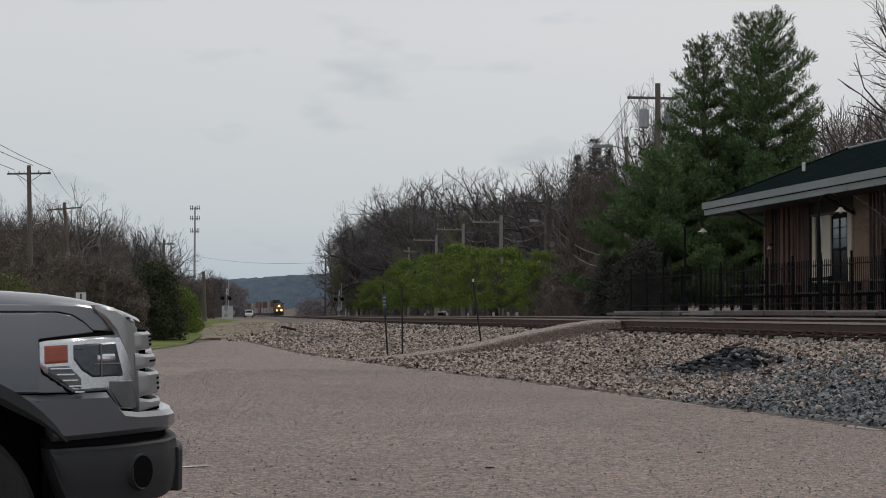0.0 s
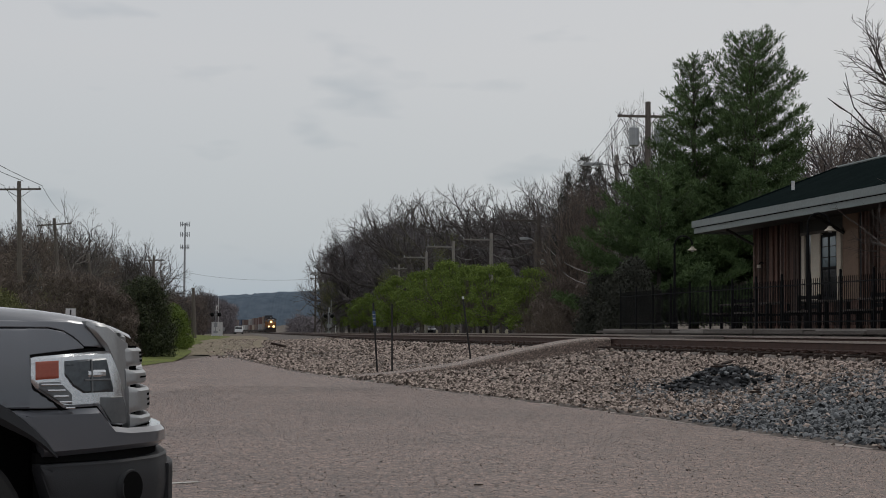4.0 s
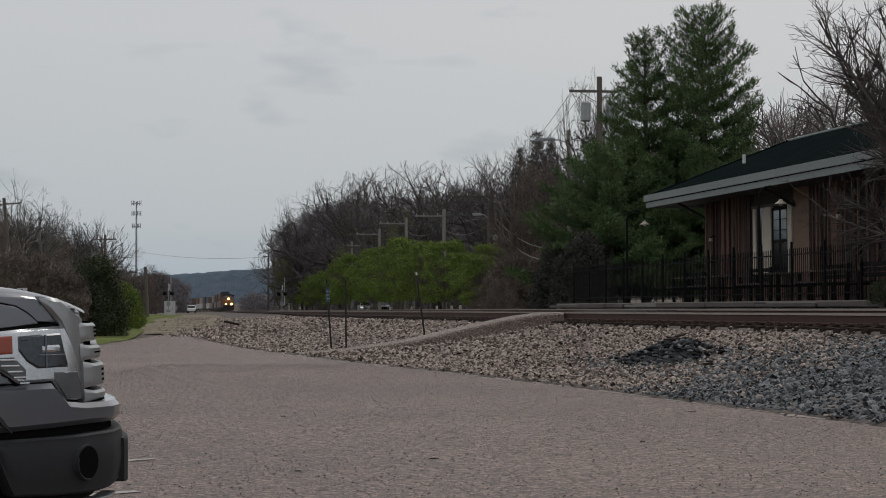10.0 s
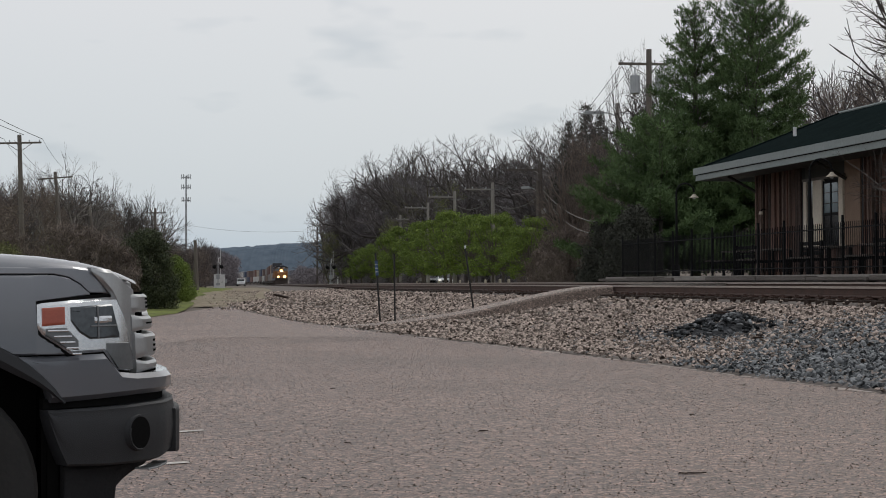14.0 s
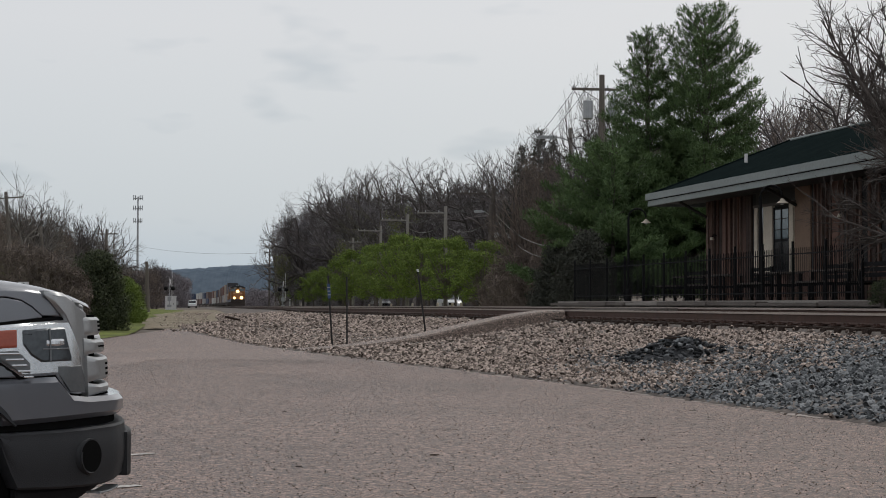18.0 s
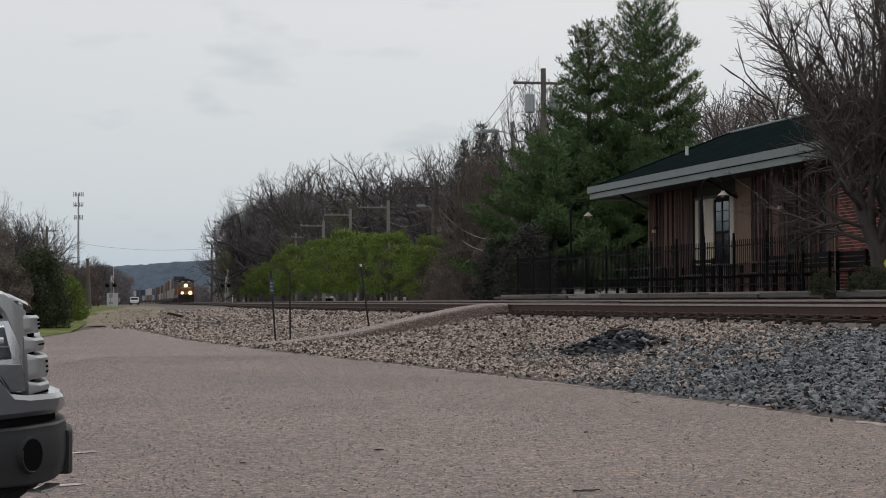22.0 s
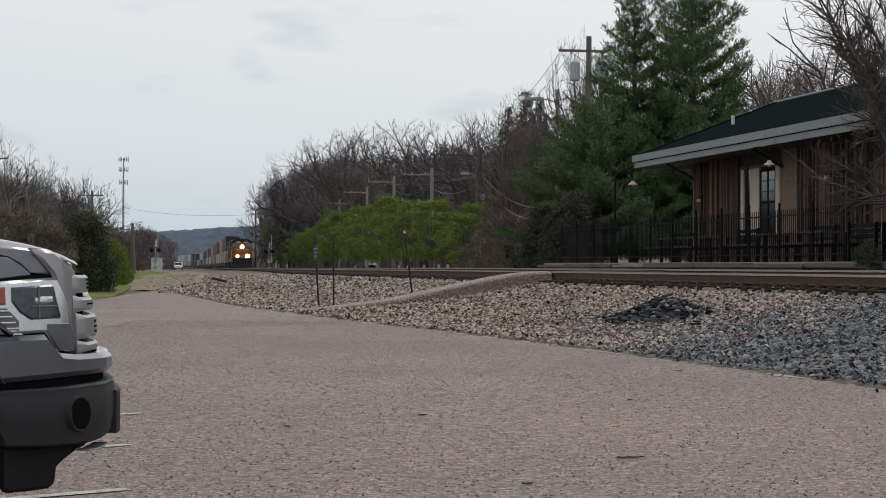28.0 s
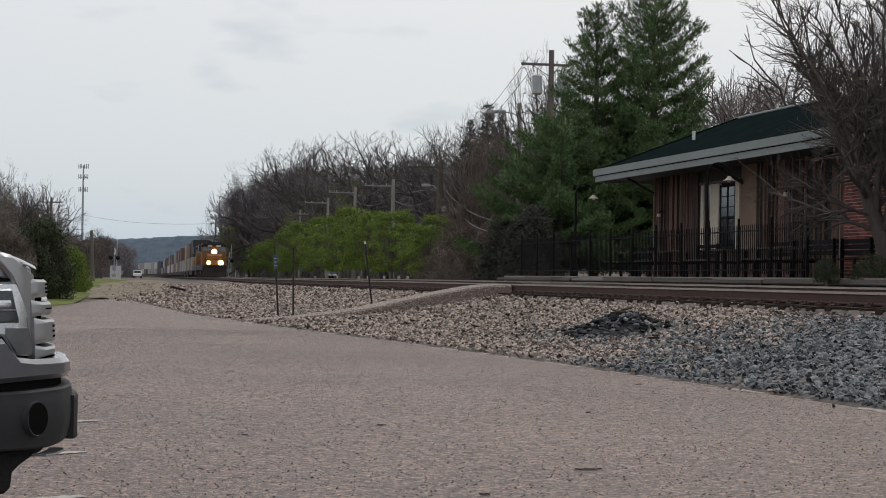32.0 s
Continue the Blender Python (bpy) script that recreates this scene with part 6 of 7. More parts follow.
for k in range(760):
    b = -0.088 + 0.175 * random.random()
    d = depth_r(b) + random.uniform(-8, 28)
    x = b * d
    z0 = ground_z(x, d)
    top_h = 1.19 + d * (0.031 + (sky_r(b) - 0.031) * 0.56) - z0
    cs.append((x, d, z0 + top_h * random.random() ** 0.9, random.uniform(1.0, 2.2)))
und = new("undergrowth", leaf_cloud("undergrowth", 91, cs, 60, 0.62, M_THICKET, 0.9, 0.0, 0.045, 0.5))
tagged(und, "dense grey-brown undergrowth of bare twigs", "undergrowth", kind="stuff")
# dark woods beyond the crossing, before the ridge, clear of the track
cs = []
while len(cs) < 300:
    b = -0.168 + 0.075 * random.random()
    d = random.uniform(520, 640)
    if -12 < b * d - cx(d) < 9:
        continue
    if b < -0.124:
        top_h = d * (0.012 + 0.005 * noise.noise((b * 60, 0, 3)) + 0.008 * min(1.0, max(0.0, (-0.128 - b) / 0.03)))
    else:
        top_h = d * 0.007
    cs.append((b * d, d, ground_z(b * d, d) + top_h * random.random(), random.uniform(1.6, 3.0)))
und = new("far_woods", leaf_cloud("far_woods", 95, cs, 26, 1.0, M_THICKET, 0.9, 0.0, 0.06, 0.5))
tagged(und, "bare grey-brown woods beyond the crossing", "woods", kind="stuff")
# left-hand woods
SKY_L = ((-0.40, 0.066), (-0.30, 0.067), (-0.266, 0.0696), (-0.2513, 0.0706), (-0.239, 0.070), (-0.23, 0.0643), (-0.217, 0.0593), (-0.2037, 0.0513), (-0.1954, 0.054), (-0.1874, 0.05), (-0.1806, 0.0318), (-0.1725, 0.0268), (-0.1596, 0.0265), (-0.14, 0.02))


def sky_l(b):
    for (p, e), (q, f) in zip(SKY_L, SKY_L[1:]):
        if p <= b <= q:
            return e + (f - e) * (b - p) / (q - p)
    return SKY_L[0][1]


def depth_l(b):
    return 124 + 185 * min(max((b + 0.27) / 0.12, 0), 1) ** 0.8


for j in range(40):
    b = -0.345 + 0.188 * (j + random.random()) / 40
    x, y = far(b, depth_l(b) + random.uniform(0, 10))
    wood_tree(x, y, 1.19 + y * sky_l(b) * random.uniform(0.9, 1.06), random.choice((6, 0, 5, 3, 1, 2)), wide=random.uniform(0.6, 0.85))
wood_tree(-22.6, 92, 8.9, 5, "slender bare forked tree at the lot's edge", 0.8)
wood_tree(*far(-0.194, 185), 1.19 + 185 * 0.0575, 5, "pale bare tree with crooked limbs", 0.9)
wood_tree(*far(-0.1615, 330), 1.19 + 330 * 0.0262, 0, "bare round-crowned tree by the crossing", 1.0)
cs = []
for k in range(620):
    b = -0.345 + 0.188 * random.random()
    d = depth_l(b) + random.uniform(-4, 14)
    z0 = ground_z(b * d, d)
    top_h = 1.19 + d * sky_l(b) * 0.7 - z0
    cs.append((b * d, d, z0 + top_h * random.random() ** 0.9, random.uniform(1.0, 1.8)))
und = new("undergrowth", leaf_cloud("undergrowth", 93, cs, 62, 0.48, M_BROWN, 0.9, 0.0, 0.04, 0.6))
tagged(und, "dense brown undergrowth of bare twigs", "undergrowth", kind="stuff")
for x, y, sc in ((-15.9, 72.4, 0.78), (-15.3, 72.0, 0.66), (-16.6, 72.8, 0.84), (-17.6, 74.0, 0.88), (-14.75, 71.6, 0.62), (-15.1, 71.3, 0.7), (-15.6, 71.2, 0.74), (-16.2, 71.8, 0.8), (-18.5, 76, 0.9), (-19.4, 78, 0.6), (-23.0, 93, 0.9), (-25.6, 94, 0.95), (-27.5, 93, 0.9), (-19.9, 82, 0.6), (-30, 95, 1.0)):
    brush(x, y, sc, 1)

# fresh green trees in a row beside the road
def green_meshes(seed, h, w, low, per=150, leaf=0.11, material=None):
    rnd = random.Random(seed)
    bm = tube([(0, 0, -0.2), (0.03, 0.02, low), (0, 0, h * 0.7)], [0.09, 0.07, 0.02], 7)
    centres = []
    for k in range(70):
        a, u = rnd.uniform(0, 6.3), rnd.random() ** 0.9
        z = low + (h - low) * u
        r = w * math.sqrt(max(0.05, 1 - (2 * u - 0.8) ** 2 * 0.72)) * rnd.uniform(0.3, 1.0)
        c = (r * math.cos(a), r * math.sin(a), z - 0.15)
        tube([(0, 0, low * rnd.uniform(0.7, 1.4)), (c[0] * 0.5, c[1] * 0.5, (z + low) / 2), c], [0.035, 0.02, 0.008], 4, bm)
        centres.append((*c, rnd.uniform(0.25, 0.5) * w / 1.7))
    me = bpy.data.meshes.new("trunk")
    bm.to_mesh(me)
    bm.free()
    me.materials.append(M_BARK)
    return me, leaf_cloud("crown", seed, centres, per, leaf, material or M_SPRING, 0.55, 0.0, 0.5, 0.3, True)


GREEN = [green_meshes(100 + k, 4.0, 2.0, 1.0, 640, 0.056) for k in range(3)]
random.seed(31)
for y, h, off in ((101, 4.0, 9.0), (107, 4.4, 10.6), (113, 5.1, 8.7), (121, 5.3, 10.5), (128, 5.6, 9.0), (136, 6.0, 10.2), (146, 6.6, 8.6), (157, 6.9, 10.0), (170, 7.0, 8.8), (184, 6.9, 10.0), (200, 6.8, 8.8), (220, 6.7, 9.6), (243, 6.6, 8.8), (270, 6.4, 9.4), (300, 6.2, 8.8), (330, 6.0, 9.2)):
    x = cx(y) + off
    k = random.randrange(3)
    s = h / 4.0
    m = Matrix.Translation((x, y, ground_z(x, y))) @ Matrix.Rotation(random.uniform(0, 6.28), 4, "Z") @ Matrix.Diagonal((s * random.uniform(0.85, 1.15), s * random.uniform(0.85, 1.15), s * random.uniform(0.92, 1.04), 1)) @ Matrix.Diagonal((0.88, 0.88, 1, 1))
    tree_thing("green_tree", "small tree in fresh yellow-green spring leaf", "tree", m, *GREEN[k], "roadside trees")

# dark bushes
def bush(name, label, x, y, w, h, material, seed, per=420, leaf=0.06, rise=0.0, group="", cone=0.0):
    rnd = random.Random(seed)
    centres = []
    for k in range(90 + int(60 * cone)):
        a, u = rnd.uniform(0, 6.3), rnd.random()
        r = w * 0.5 * ((1 - cone) * math.sqrt(max(0.05, 1 - max(0, 1.6 * u - 0.6) ** 2)) + cone * (1 - u ** 1.7)) * rnd.uniform(0.4, 0.9)
        centres.append((r * math.cos(a), r * math.sin(a), h * (0.06 + 0.84 * u), rnd.uniform(0.14, 0.2) * min(w, h) * (1 - 0.45 * cone * u)))
    for k in range(22):
        a = 6.283 * k / 22
        centres.append((w * 0.41 * math.cos(a), w * 0.41 * math.sin(a), h * rnd.uniform(0.05, 0.3), 0.15 * min(w, h)))
    stem = tube([(0, 0, -0.15), (0, 0, h * 0.5)], [0.06, 0.02], 6)
    for c in centres[::3]:
        tube([(0, 0, 0.1), c[:3]], [0.03, 0.008], 4, stem)
    me = bpy.data.meshes.new("stem")
    stem.to_mesh(me)
    stem.free()
    me.materials.append(M_BARK)
    return tree_thing(name, label, "bush", pose(x, y, ground_z(x, y) + rise), me, leaf_cloud("crown", seed, centres, per / max(0.2, (0.2 * min(w, h)) ** 0.5), leaf, material, 0.9, 0.0, 0.4, 0.3, True), group, ("stem", "crown"))


bush("evergreen_bush", "large rounded dark evergreen bush on the grass", -14.4, 74, 2.9, 3.6, M_HEDGE, 5, 1000, 0.055)
bush("green_bush", "fresh yellow-green bush beside the grass", -16.25, 92, 2.2, 2.6, M_SPRING, 6, 1300, 0.04, cone=0.5)
bush("green_bush", "low yellow-green bush at the woods' edge", -23.7, 84, 3.8, 3.2, M_BUD, 7, 420)
bush("green_bush", "low yellow-green bush at the woods' edge", -20.4, 84, 2.8, 3.1, M_BUD, 8, 420)
bush("evergreen_bush", "very dark yew bush beside the fence", 4.9, 66, 2.3, 3.0, M_SPRUCE, 9, 1300, 0.05, cone=0.4)
bush("evergreen_bush", "dark yew bush beside the fence", 5.9, 64, 2.7, 3.5, M_SPRUCE, 10, 1300, 0.05, cone=0.4)
bush("low_shrub", "low clipped green shrub in the platform bed", 8.88, 33.5, 0.55, 0.5, M_HEDGE, 11, 1400, 0.02, 0.55)
bush("low_shrub", "low clipped green shrub in the platform bed", 9.8, 33.4, 1.05, 0.6, M_HEDGE, 12, 1400, 0.022, 0.55)
for k, (x, y, h) in enumerate(((6.5, 121, 11.7), (7.5, 118, 12.7), (8.7, 120, 12.2))):
    rnd = random.Random(200 + k)
    cs, z = [], 1.0
    while z < h:
        r = 2.9 * (1 - z / h) ** 0.8 + 0.1
        for j in range(24):
            a = rnd.uniform(0, 6.3)
            q = rnd.uniform(0.35, 1.0)
            cs.append((r * q * math.cos(a), r * q * math.sin(a), z - 0.3 * q * r + rnd.uniform(-0.2, 0.2), 0.22 * r + 0.16))
        z += 0.42
    st = tube([(0, 0, -0.2), (0, 0, h)], [0.16, 0.02], 7)
    me = bpy.data.meshes.new("trunk")
    st.to_mesh(me)
    st.free()
    me.materials.append(M_BARK)
    tree_thing("spruce_tree", "dark narrow spruce rising from the woods", "tree", pose(x, y, ground_z(x, y)), me, leaf_cloud("crown", 300 + k, cs, 130, 0.12, M_SPRUCE, 0.6, 0.0, 0.2), "spruces")

# far ridge, coloured blue-grey to carry the haze of distance
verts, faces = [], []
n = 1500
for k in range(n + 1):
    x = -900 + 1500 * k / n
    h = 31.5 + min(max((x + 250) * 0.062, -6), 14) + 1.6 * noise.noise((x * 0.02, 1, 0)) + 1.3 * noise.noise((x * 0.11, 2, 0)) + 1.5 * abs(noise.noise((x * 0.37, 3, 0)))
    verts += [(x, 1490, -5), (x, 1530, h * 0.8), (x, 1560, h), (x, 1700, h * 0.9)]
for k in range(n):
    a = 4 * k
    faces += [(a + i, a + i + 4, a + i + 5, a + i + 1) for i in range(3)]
tagged(new("backdrop", mesh_of("backdrop", verts, faces, M_RIDGE, True)), "distant wooded ridge, blue-grey from painted haze", "hill", kind="structure")


# ---- utility poles, tower, crossing signals, cabinet ----
def wire(a, b, sag, r=0.014, n=10):
    pts = []
    for k in range(n + 1):
        u = k / n
        p = Vector(a).lerp(Vector(b), u)
        pts.append((p.x, p.y, p.z - sag * 4 * u * (1 - u)))
    return tube(pts, r, 4)


def utility_pole(x, y, top, arm=1.2, lean=0.0, turn=0.0, cans=0, arms=1, name="weathered wooden utility pole with crossarm", side=0.0, wood=None):
    wood = wood or M_POLE
    z0 = ground_z(x, y)
    p = thing("utility_pole", name, "pole", pose(x, y, z0, 0, lean, turn), "utility poles")
    h = top - z0
    part("pole", tube([(0, 0, -0.3), (0, 0, h)], [0.2, 0.135], 10), wood, p)
    for k in range(arms):
        z = h - (0.72 if cans else 0.55) - 0.9 * k
        c = part("crossarm", box(-arm + side, arm + side, -0.06, 0.06, z - 0.06, z + 0.06, 0.008), wood, p)
        for q in (-0.92, -0.45, 0.45, 0.92):
            part("insulator", tube([(q * arm + side, 0, z + 0.06), (q * arm + side, 0, z + 0.2)], [0.04, 0.03], 8), M_GALV, c, "grey insulator")
        part("arm_brace", tube([(-0.6 * arm + side, 0.07, z), (0, 0.1, z - 0.6)], 0.02, 5), M_POLE, c)
        part("arm_brace", tube([(0.6 * arm + side, 0.07, z), (0, 0.1, z - 0.6)], 0.02, 5), M_POLE, c)
    for k in range(cans):
        s = -1.6 if k else 1.15
        can = part("transformer", tube([(s * 0.45, -0.1, h - 2.22), (s * 0.45, -0.1, h - 2.17), (s * 0.45, -0.1, h - 1.33), (s * 0.45, -0.1, h - 1.27)], [0.21, 0.25, 0.25, 0.19], 16), M_GALV, p, "grey can transformer")
        part("bushing", tube([(s * 0.45, -0.1, h - 1.27), (s * 0.45, -0.1, h - 0.95)], 0.035, 8), M_GALV, can)
    return p


ROW_R = ((8.46, 84, 12.55, 1.25, 2), (4.2, 113, 9.1, 1.2, 0), (1.25, 135, 9.0, 1.2, 0), (-2.05, 159, 9.6, 1.3, 0), (-5.2, 182, 9.6, 1.3, 0), (-9.6, 215, 9.6, 1.2, 0), (-28.4, 304, 11.0, 1.0, 0))
for x, y, top, arm, cans in ROW_R:
    utility_pole(x, y, top, arm, turn=8, cans=cans, side=-0.9 * arm if 105 < y < 200 else -0.27 if cans else 0.0, wood=M_POLE_PALE if 120 < y < 250 else M_BARK_DARK if 105 < y < 120 else None)
ROW_L = ((-30.6, 115, 11.2, 1.45), (-36.2, 150, 11.0, 1.5), (-49.5, 230, 11.3, 1.6), (-58.0, 262, 11.0, 1.5))
for k, (x, y, top, arm) in enumerate(ROW_L):
    utility_pole(x, y, top, arm, turn=8, lean=(-1.5, -5, 0, 0)[k], arms=1)
utility_pole(-37.6, 170, 8.9, 0.3, lean=-7, name="leaning weathered stub pole", arms=0)
utility_pole(-37.7, 200, 9.9, 1.3)
utility_pole(-24.6, 150, 4.9, 0.3, lean=-2, name="plain dark wooden pole", arms=0)
for rows, dz in ((ROW_R, 0.36), (ROW_L, 0.36)):
    for a, b in zip(rows[:-1], rows[1:]):
        if b[1] > 290:
            continue
        for q in (-0.9, -0.45, 0.9):
            w = tagged(part("wire", wire((a[0] + q * a[3], a[1], a[2] - dz), (b[0] + q * b[3], b[1], b[2] - dz), 0.7), M_WIRE), "thin grey overhead wire between poles", "wire", "overhead wires")
for q, r in ((-1.3, 0.02), (0.0, 0.022), (1.3, 0.02)):
    tagged(part("wire", wire((-30.6 + q, 115, 10.9 if q else 11.2), (-30 + q, 70, 14.0), 0.6, r), M_WIRE), "thin grey overhead wire between poles", "wire", "overhead wires")
lx, ly = -32.7, 112
sl = thing("street_lamp", "grey street lamp head on a long arm", "lamp", pose(lx, ly, 0.76), "street lamps")
part("pole", tube([(-2.6, 0, -0.8), (-2.6, 0, 9.4)], [0.12, 0.08], 8), M_POLE_PALE, sl)
part("arm", tube([(-2.6, 0, 8.2), (-1.4, 0, 8.7), (-0.5, 0, 8.75)], 0.04, 6), M_GALV, sl)
part("lamp_head", box(-0.5, 0.6, -0.16, 0.16, 8.64, 8.86, 0.06), M_GALV, sl, "pale lamp head")
for a, b, sag in (((4.4, 113, 7.2), (6.1, 64, 3.55), 0.9), ((4.4, 113, 6.9), (6.1, 64, 3.4), 1.3), ((4.4, 113, 5.9), (6.4, 99, 5.5), 0.35), ((4.4, 113, 5.3), (6.2, 99, 4.8), 0.5), ((1.25, 135, 7.4), (4.3, 113, 7.0), 0.7), ((-2.05, 159, 8.4), (1.25, 135, 7.8), 0.7)):
    tagged(part("wire", wire(a, b, sag, 0.022), M_WIRE_PALE), "slack pale service cable between poles", "wire", "overhead wires")
tagged(part("wire", wire((-80, 420, 17.5), (-28.4, 304, 10.4), 1.6, 0.022, 16), M_WIRE), "dark overhead wire spanning the railway", "wire", "overhead wires")
# street lamps beside the road
sl = thing("street_lamp", "grey street lamp arm on a dark stub pole", "lamp", pose(4.05, 112.8, ground_z(4.05, 112.8)), "street lamps")
part("pole", tube([(0, 0, 0), (0, 0, 7.1)], [0.2, 0.15], 8), M_BARK_DARK, sl)
part("arm", tube([(0, 0, 6.3), (-0.35, 0, 6.6), (-0.6, 0, 6.62)], 0.035, 6), M_GALV, sl)
part("lamp_head", box(-1.15, -0.55, -0.14, 0.14, 6.55, 6.72, 0.05), M_GALV, sl, "pale lamp head")
part("junction_box", box(0.2, 0.5, -0.2, 0.1, 4.9, 5.25, 0.03), M_GALV, sl)
sl = thing("street_lamp", "pale street lamp with level arm on a weathered pole", "lamp", pose(7.83, 95, ground_z(7.83, 95)), "street lamps")
part("pole", tube([(0, 0, 0), (0, 0, 10.3)], [0.14, 0.1], 8), M_POLE_PALE, sl)
part("arm", tube([(0, 0, 9.5), (-0.4, 0, 9.72), (-0.8, 0, 9.76)], 0.04, 6), M_GALV, sl)
part("lamp_head", box(-1.9, -0.75, -0.16, 0.16, 9.68, 9.86, 0.05), M_GALV, sl, "long pale lamp head")

# cell tower
tw = thing("cell_tower", "slim grey monopole cell tower with three antenna rings", "tower", pose(-85.2, 500, 2.0))
part("mast", tube([(0, 0, 0), (0, 0, 30.5)], [0.42, 0.2], 10), M_GALV, tw)
for z, r in ((30.0, 1.35), (27.0, 1.3), (23.3, 1.2)):
    ring = part("antenna_ring", tube([(-r, 0, z), (r, 0, z)], 0.12, 6), M_GALV, tw)
    for q in (-1, -0.6, 0.6, 1):
        part("antenna", box(q * r - 0.1, q * r + 0.1, -0.1, 0.1, z - 0.5, z + 0.9), M_GALV, ring)
    for q in (-0.8, 0.8):
        part("antenna", box(q * 0.6 - 0.1, q * 0.6 + 0.1, -r * 0.8, -r * 0.8 + 0.15, z - 0.5, z + 0.7), M_GALV, ring)

# relay cabinet and crossing signals
cz = 0.75
cab = thing("relay_cabinet", "white steel relay cabinet beside the crossing", "cabinet", pose(-38.0, 252, 0.16, 0, 0, 8))
part("body", box(-0.8, 0.8, -0.8, 0.8, 0.0, 2.1, 0.03), M_WHITE, cab)
part("roof", box(-0.86, 0.86, -0.88, 0.88, 2.1, 2.2, 0.03), M_WHITE, cab)
dr = part("door", box(-0.5, 0.5, -0.83, -0.79, 0.15, 1.95, 0.01), M_WHITE, cab)
part("handle", box(0.36, 0.42, -0.87, -0.83, 0.95, 1.15), M_STEEL_DARK, dr)
part("meter_box", box(0.8, 1.1, -0.3, 0.3, 0.9, 1.5, 0.02), M_GALV, cab, "grey meter box")


def crossing_signal(m):
    s = thing("crossing_signal", "railway crossing signal with twin lamps and crossbuck", "signal", m, "crossing signals")
    part("base", box(-0.3, 0.3, -0.3, 0.3, 0, 0.35, 0.02), M_GALV, s)
    part("mast", tube([(0, 0, 0.3), (0, 0, 3.9)], 0.07, 8), M_GALV, s)
    arm = part("lamp_arm", tube([(-0.75, -0.08, 2.7), (0.75, -0.08, 2.7)], 0.04, 6), M_GALV, s)
    for q in (-0.5, 0.5):
        h = part("lamp_hood", tube([(q, -0.1, 2.7), (q, -0.2, 2.7), (q, -0.45, 2.72)], [0.3, 0.3, 0.15], 16), M_IRON, arm, "black round lamp hood")
    for q in (-1, 1):
        bm = box(-0.62, 0.62, -0.11, -0.09, -0.11, 0.11)
        bmesh.ops.rotate(bm, verts=bm.verts, matrix=Matrix.Rotation(q * math.radians(45), 3, "Y"))
        bmesh.ops.rotate(bm, verts=bm.verts, matrix=Matrix.Rotation(math.radians(78), 3, "Z"))
        bmesh.ops.translate(bm, verts=bm.verts, vec=(0.01 * q, 0, 3.6))
        part("crossbuck_board", bm, M_WHITE, s, "white crossbuck board")
    part("gate_motor", box(-0.25, 0.25, -0.25, 0.25, 0.9, 1.5, 0.02), M_GALV, s)
    part("gate_arm", tube([(0.35, 0, 1.0), (0.35, 0, 5.2)], [0.06, 0.03], 6), M_WHITE, s, "raised striped gate arm")
    return s


sig = crossing_signal(pose(-37.3, 246, cz, 0, 0, 6))
copy_thing(sig, pose(-22.4, 262, cz, 0, 0, 6))
for x, y in ((-40.5, 235), (-21.0, 258)):
    s = thing("marker_post", "short white marker post by the crossing", "post", pose(x, y, cz), "marker posts")
    part("post", tube([(0, 0, 0), (0, 0, 1.25)], 0.08, 8), M_WHITE, s)
    part("band", tube([(0, 0, 0.95), (0, 0, 1.05)], 0.085, 8), M_BLACK, s)
# low white stones and posts along the roadside under the trees
for k, y in enumerate((112, 122, 133, 139, 150, 163, 171, 190, 214, 236)):
    x = cx(y) + 12.4
    s = thing("bollard", "pale concrete roadside bollard", "bollard", pose(x, y, ground_z(x, y)), "roadside bollards")
    part("shaft", tube([(0, 0, 0), (0, 0, 0.62), (0, 0, 0.68)], [0.12, 0.11, 0.06], 10), M_CREAM, s)

# small white marker sign beyond the parked truck
ms = thing("marker_sign", "small white numbered marker sign on a thin post", "sign", pose(-9.46, 40, 0.0))
part("post", tube([(0, 0.01, 0), (0, 0.01, 1.66)], 0.018, 8), M_GALV, ms)
pl = part("plate", box(-0.12, 0.12, -0.006, 0.0, 1.52, 1.7, 0.0), M_WHITE, ms, "white plate")
part("lettering_bar", box(-0.02, 0.02, -0.01, -0.005, 1.55, 1.67), M_BLACK, pl, "dark bar")

# road behind the trees, and the crossing road
road = new("road", strip("road", list(range(-40, 420, 8)), [14.0, 17, 20.5], lambda x, y: ground_z(x, y) + 0.03, M_ASPHALT))
tagged(road, "grey asphalt street beyond the trees", "road", kind="structure")
lawn = new("lawn", strip("lawn", list(range(62, 420, 8)), [3.4, 6, 9, 12, 13.9], lambda x, y: ground_z(x, y) + 0.015, M_GRASS))
tagged(lawn, "green grass strip under the roadside trees", "grass", kind="structure")


# ---- vehicles ----
M_CAR_WHITE = mat("white_car_paint", (0.72, 0.73, 0.74), (0.65, 0.66, 0.67), 0.3, 2, coat=0.6)
M_CAR_DARK = mat("dark_car_paint", (0.04, 0.045, 0.05), (0.03, 0.034, 0.038), 0.3, 2, coat=0.6)
M_LAMP = glow("lit_headlamp", (1.0, 0.66, 0.27), 3.0)
M_LAMP_CAR = glow("daytime_lamp", (1.0, 0.97, 0.92), 1.1)


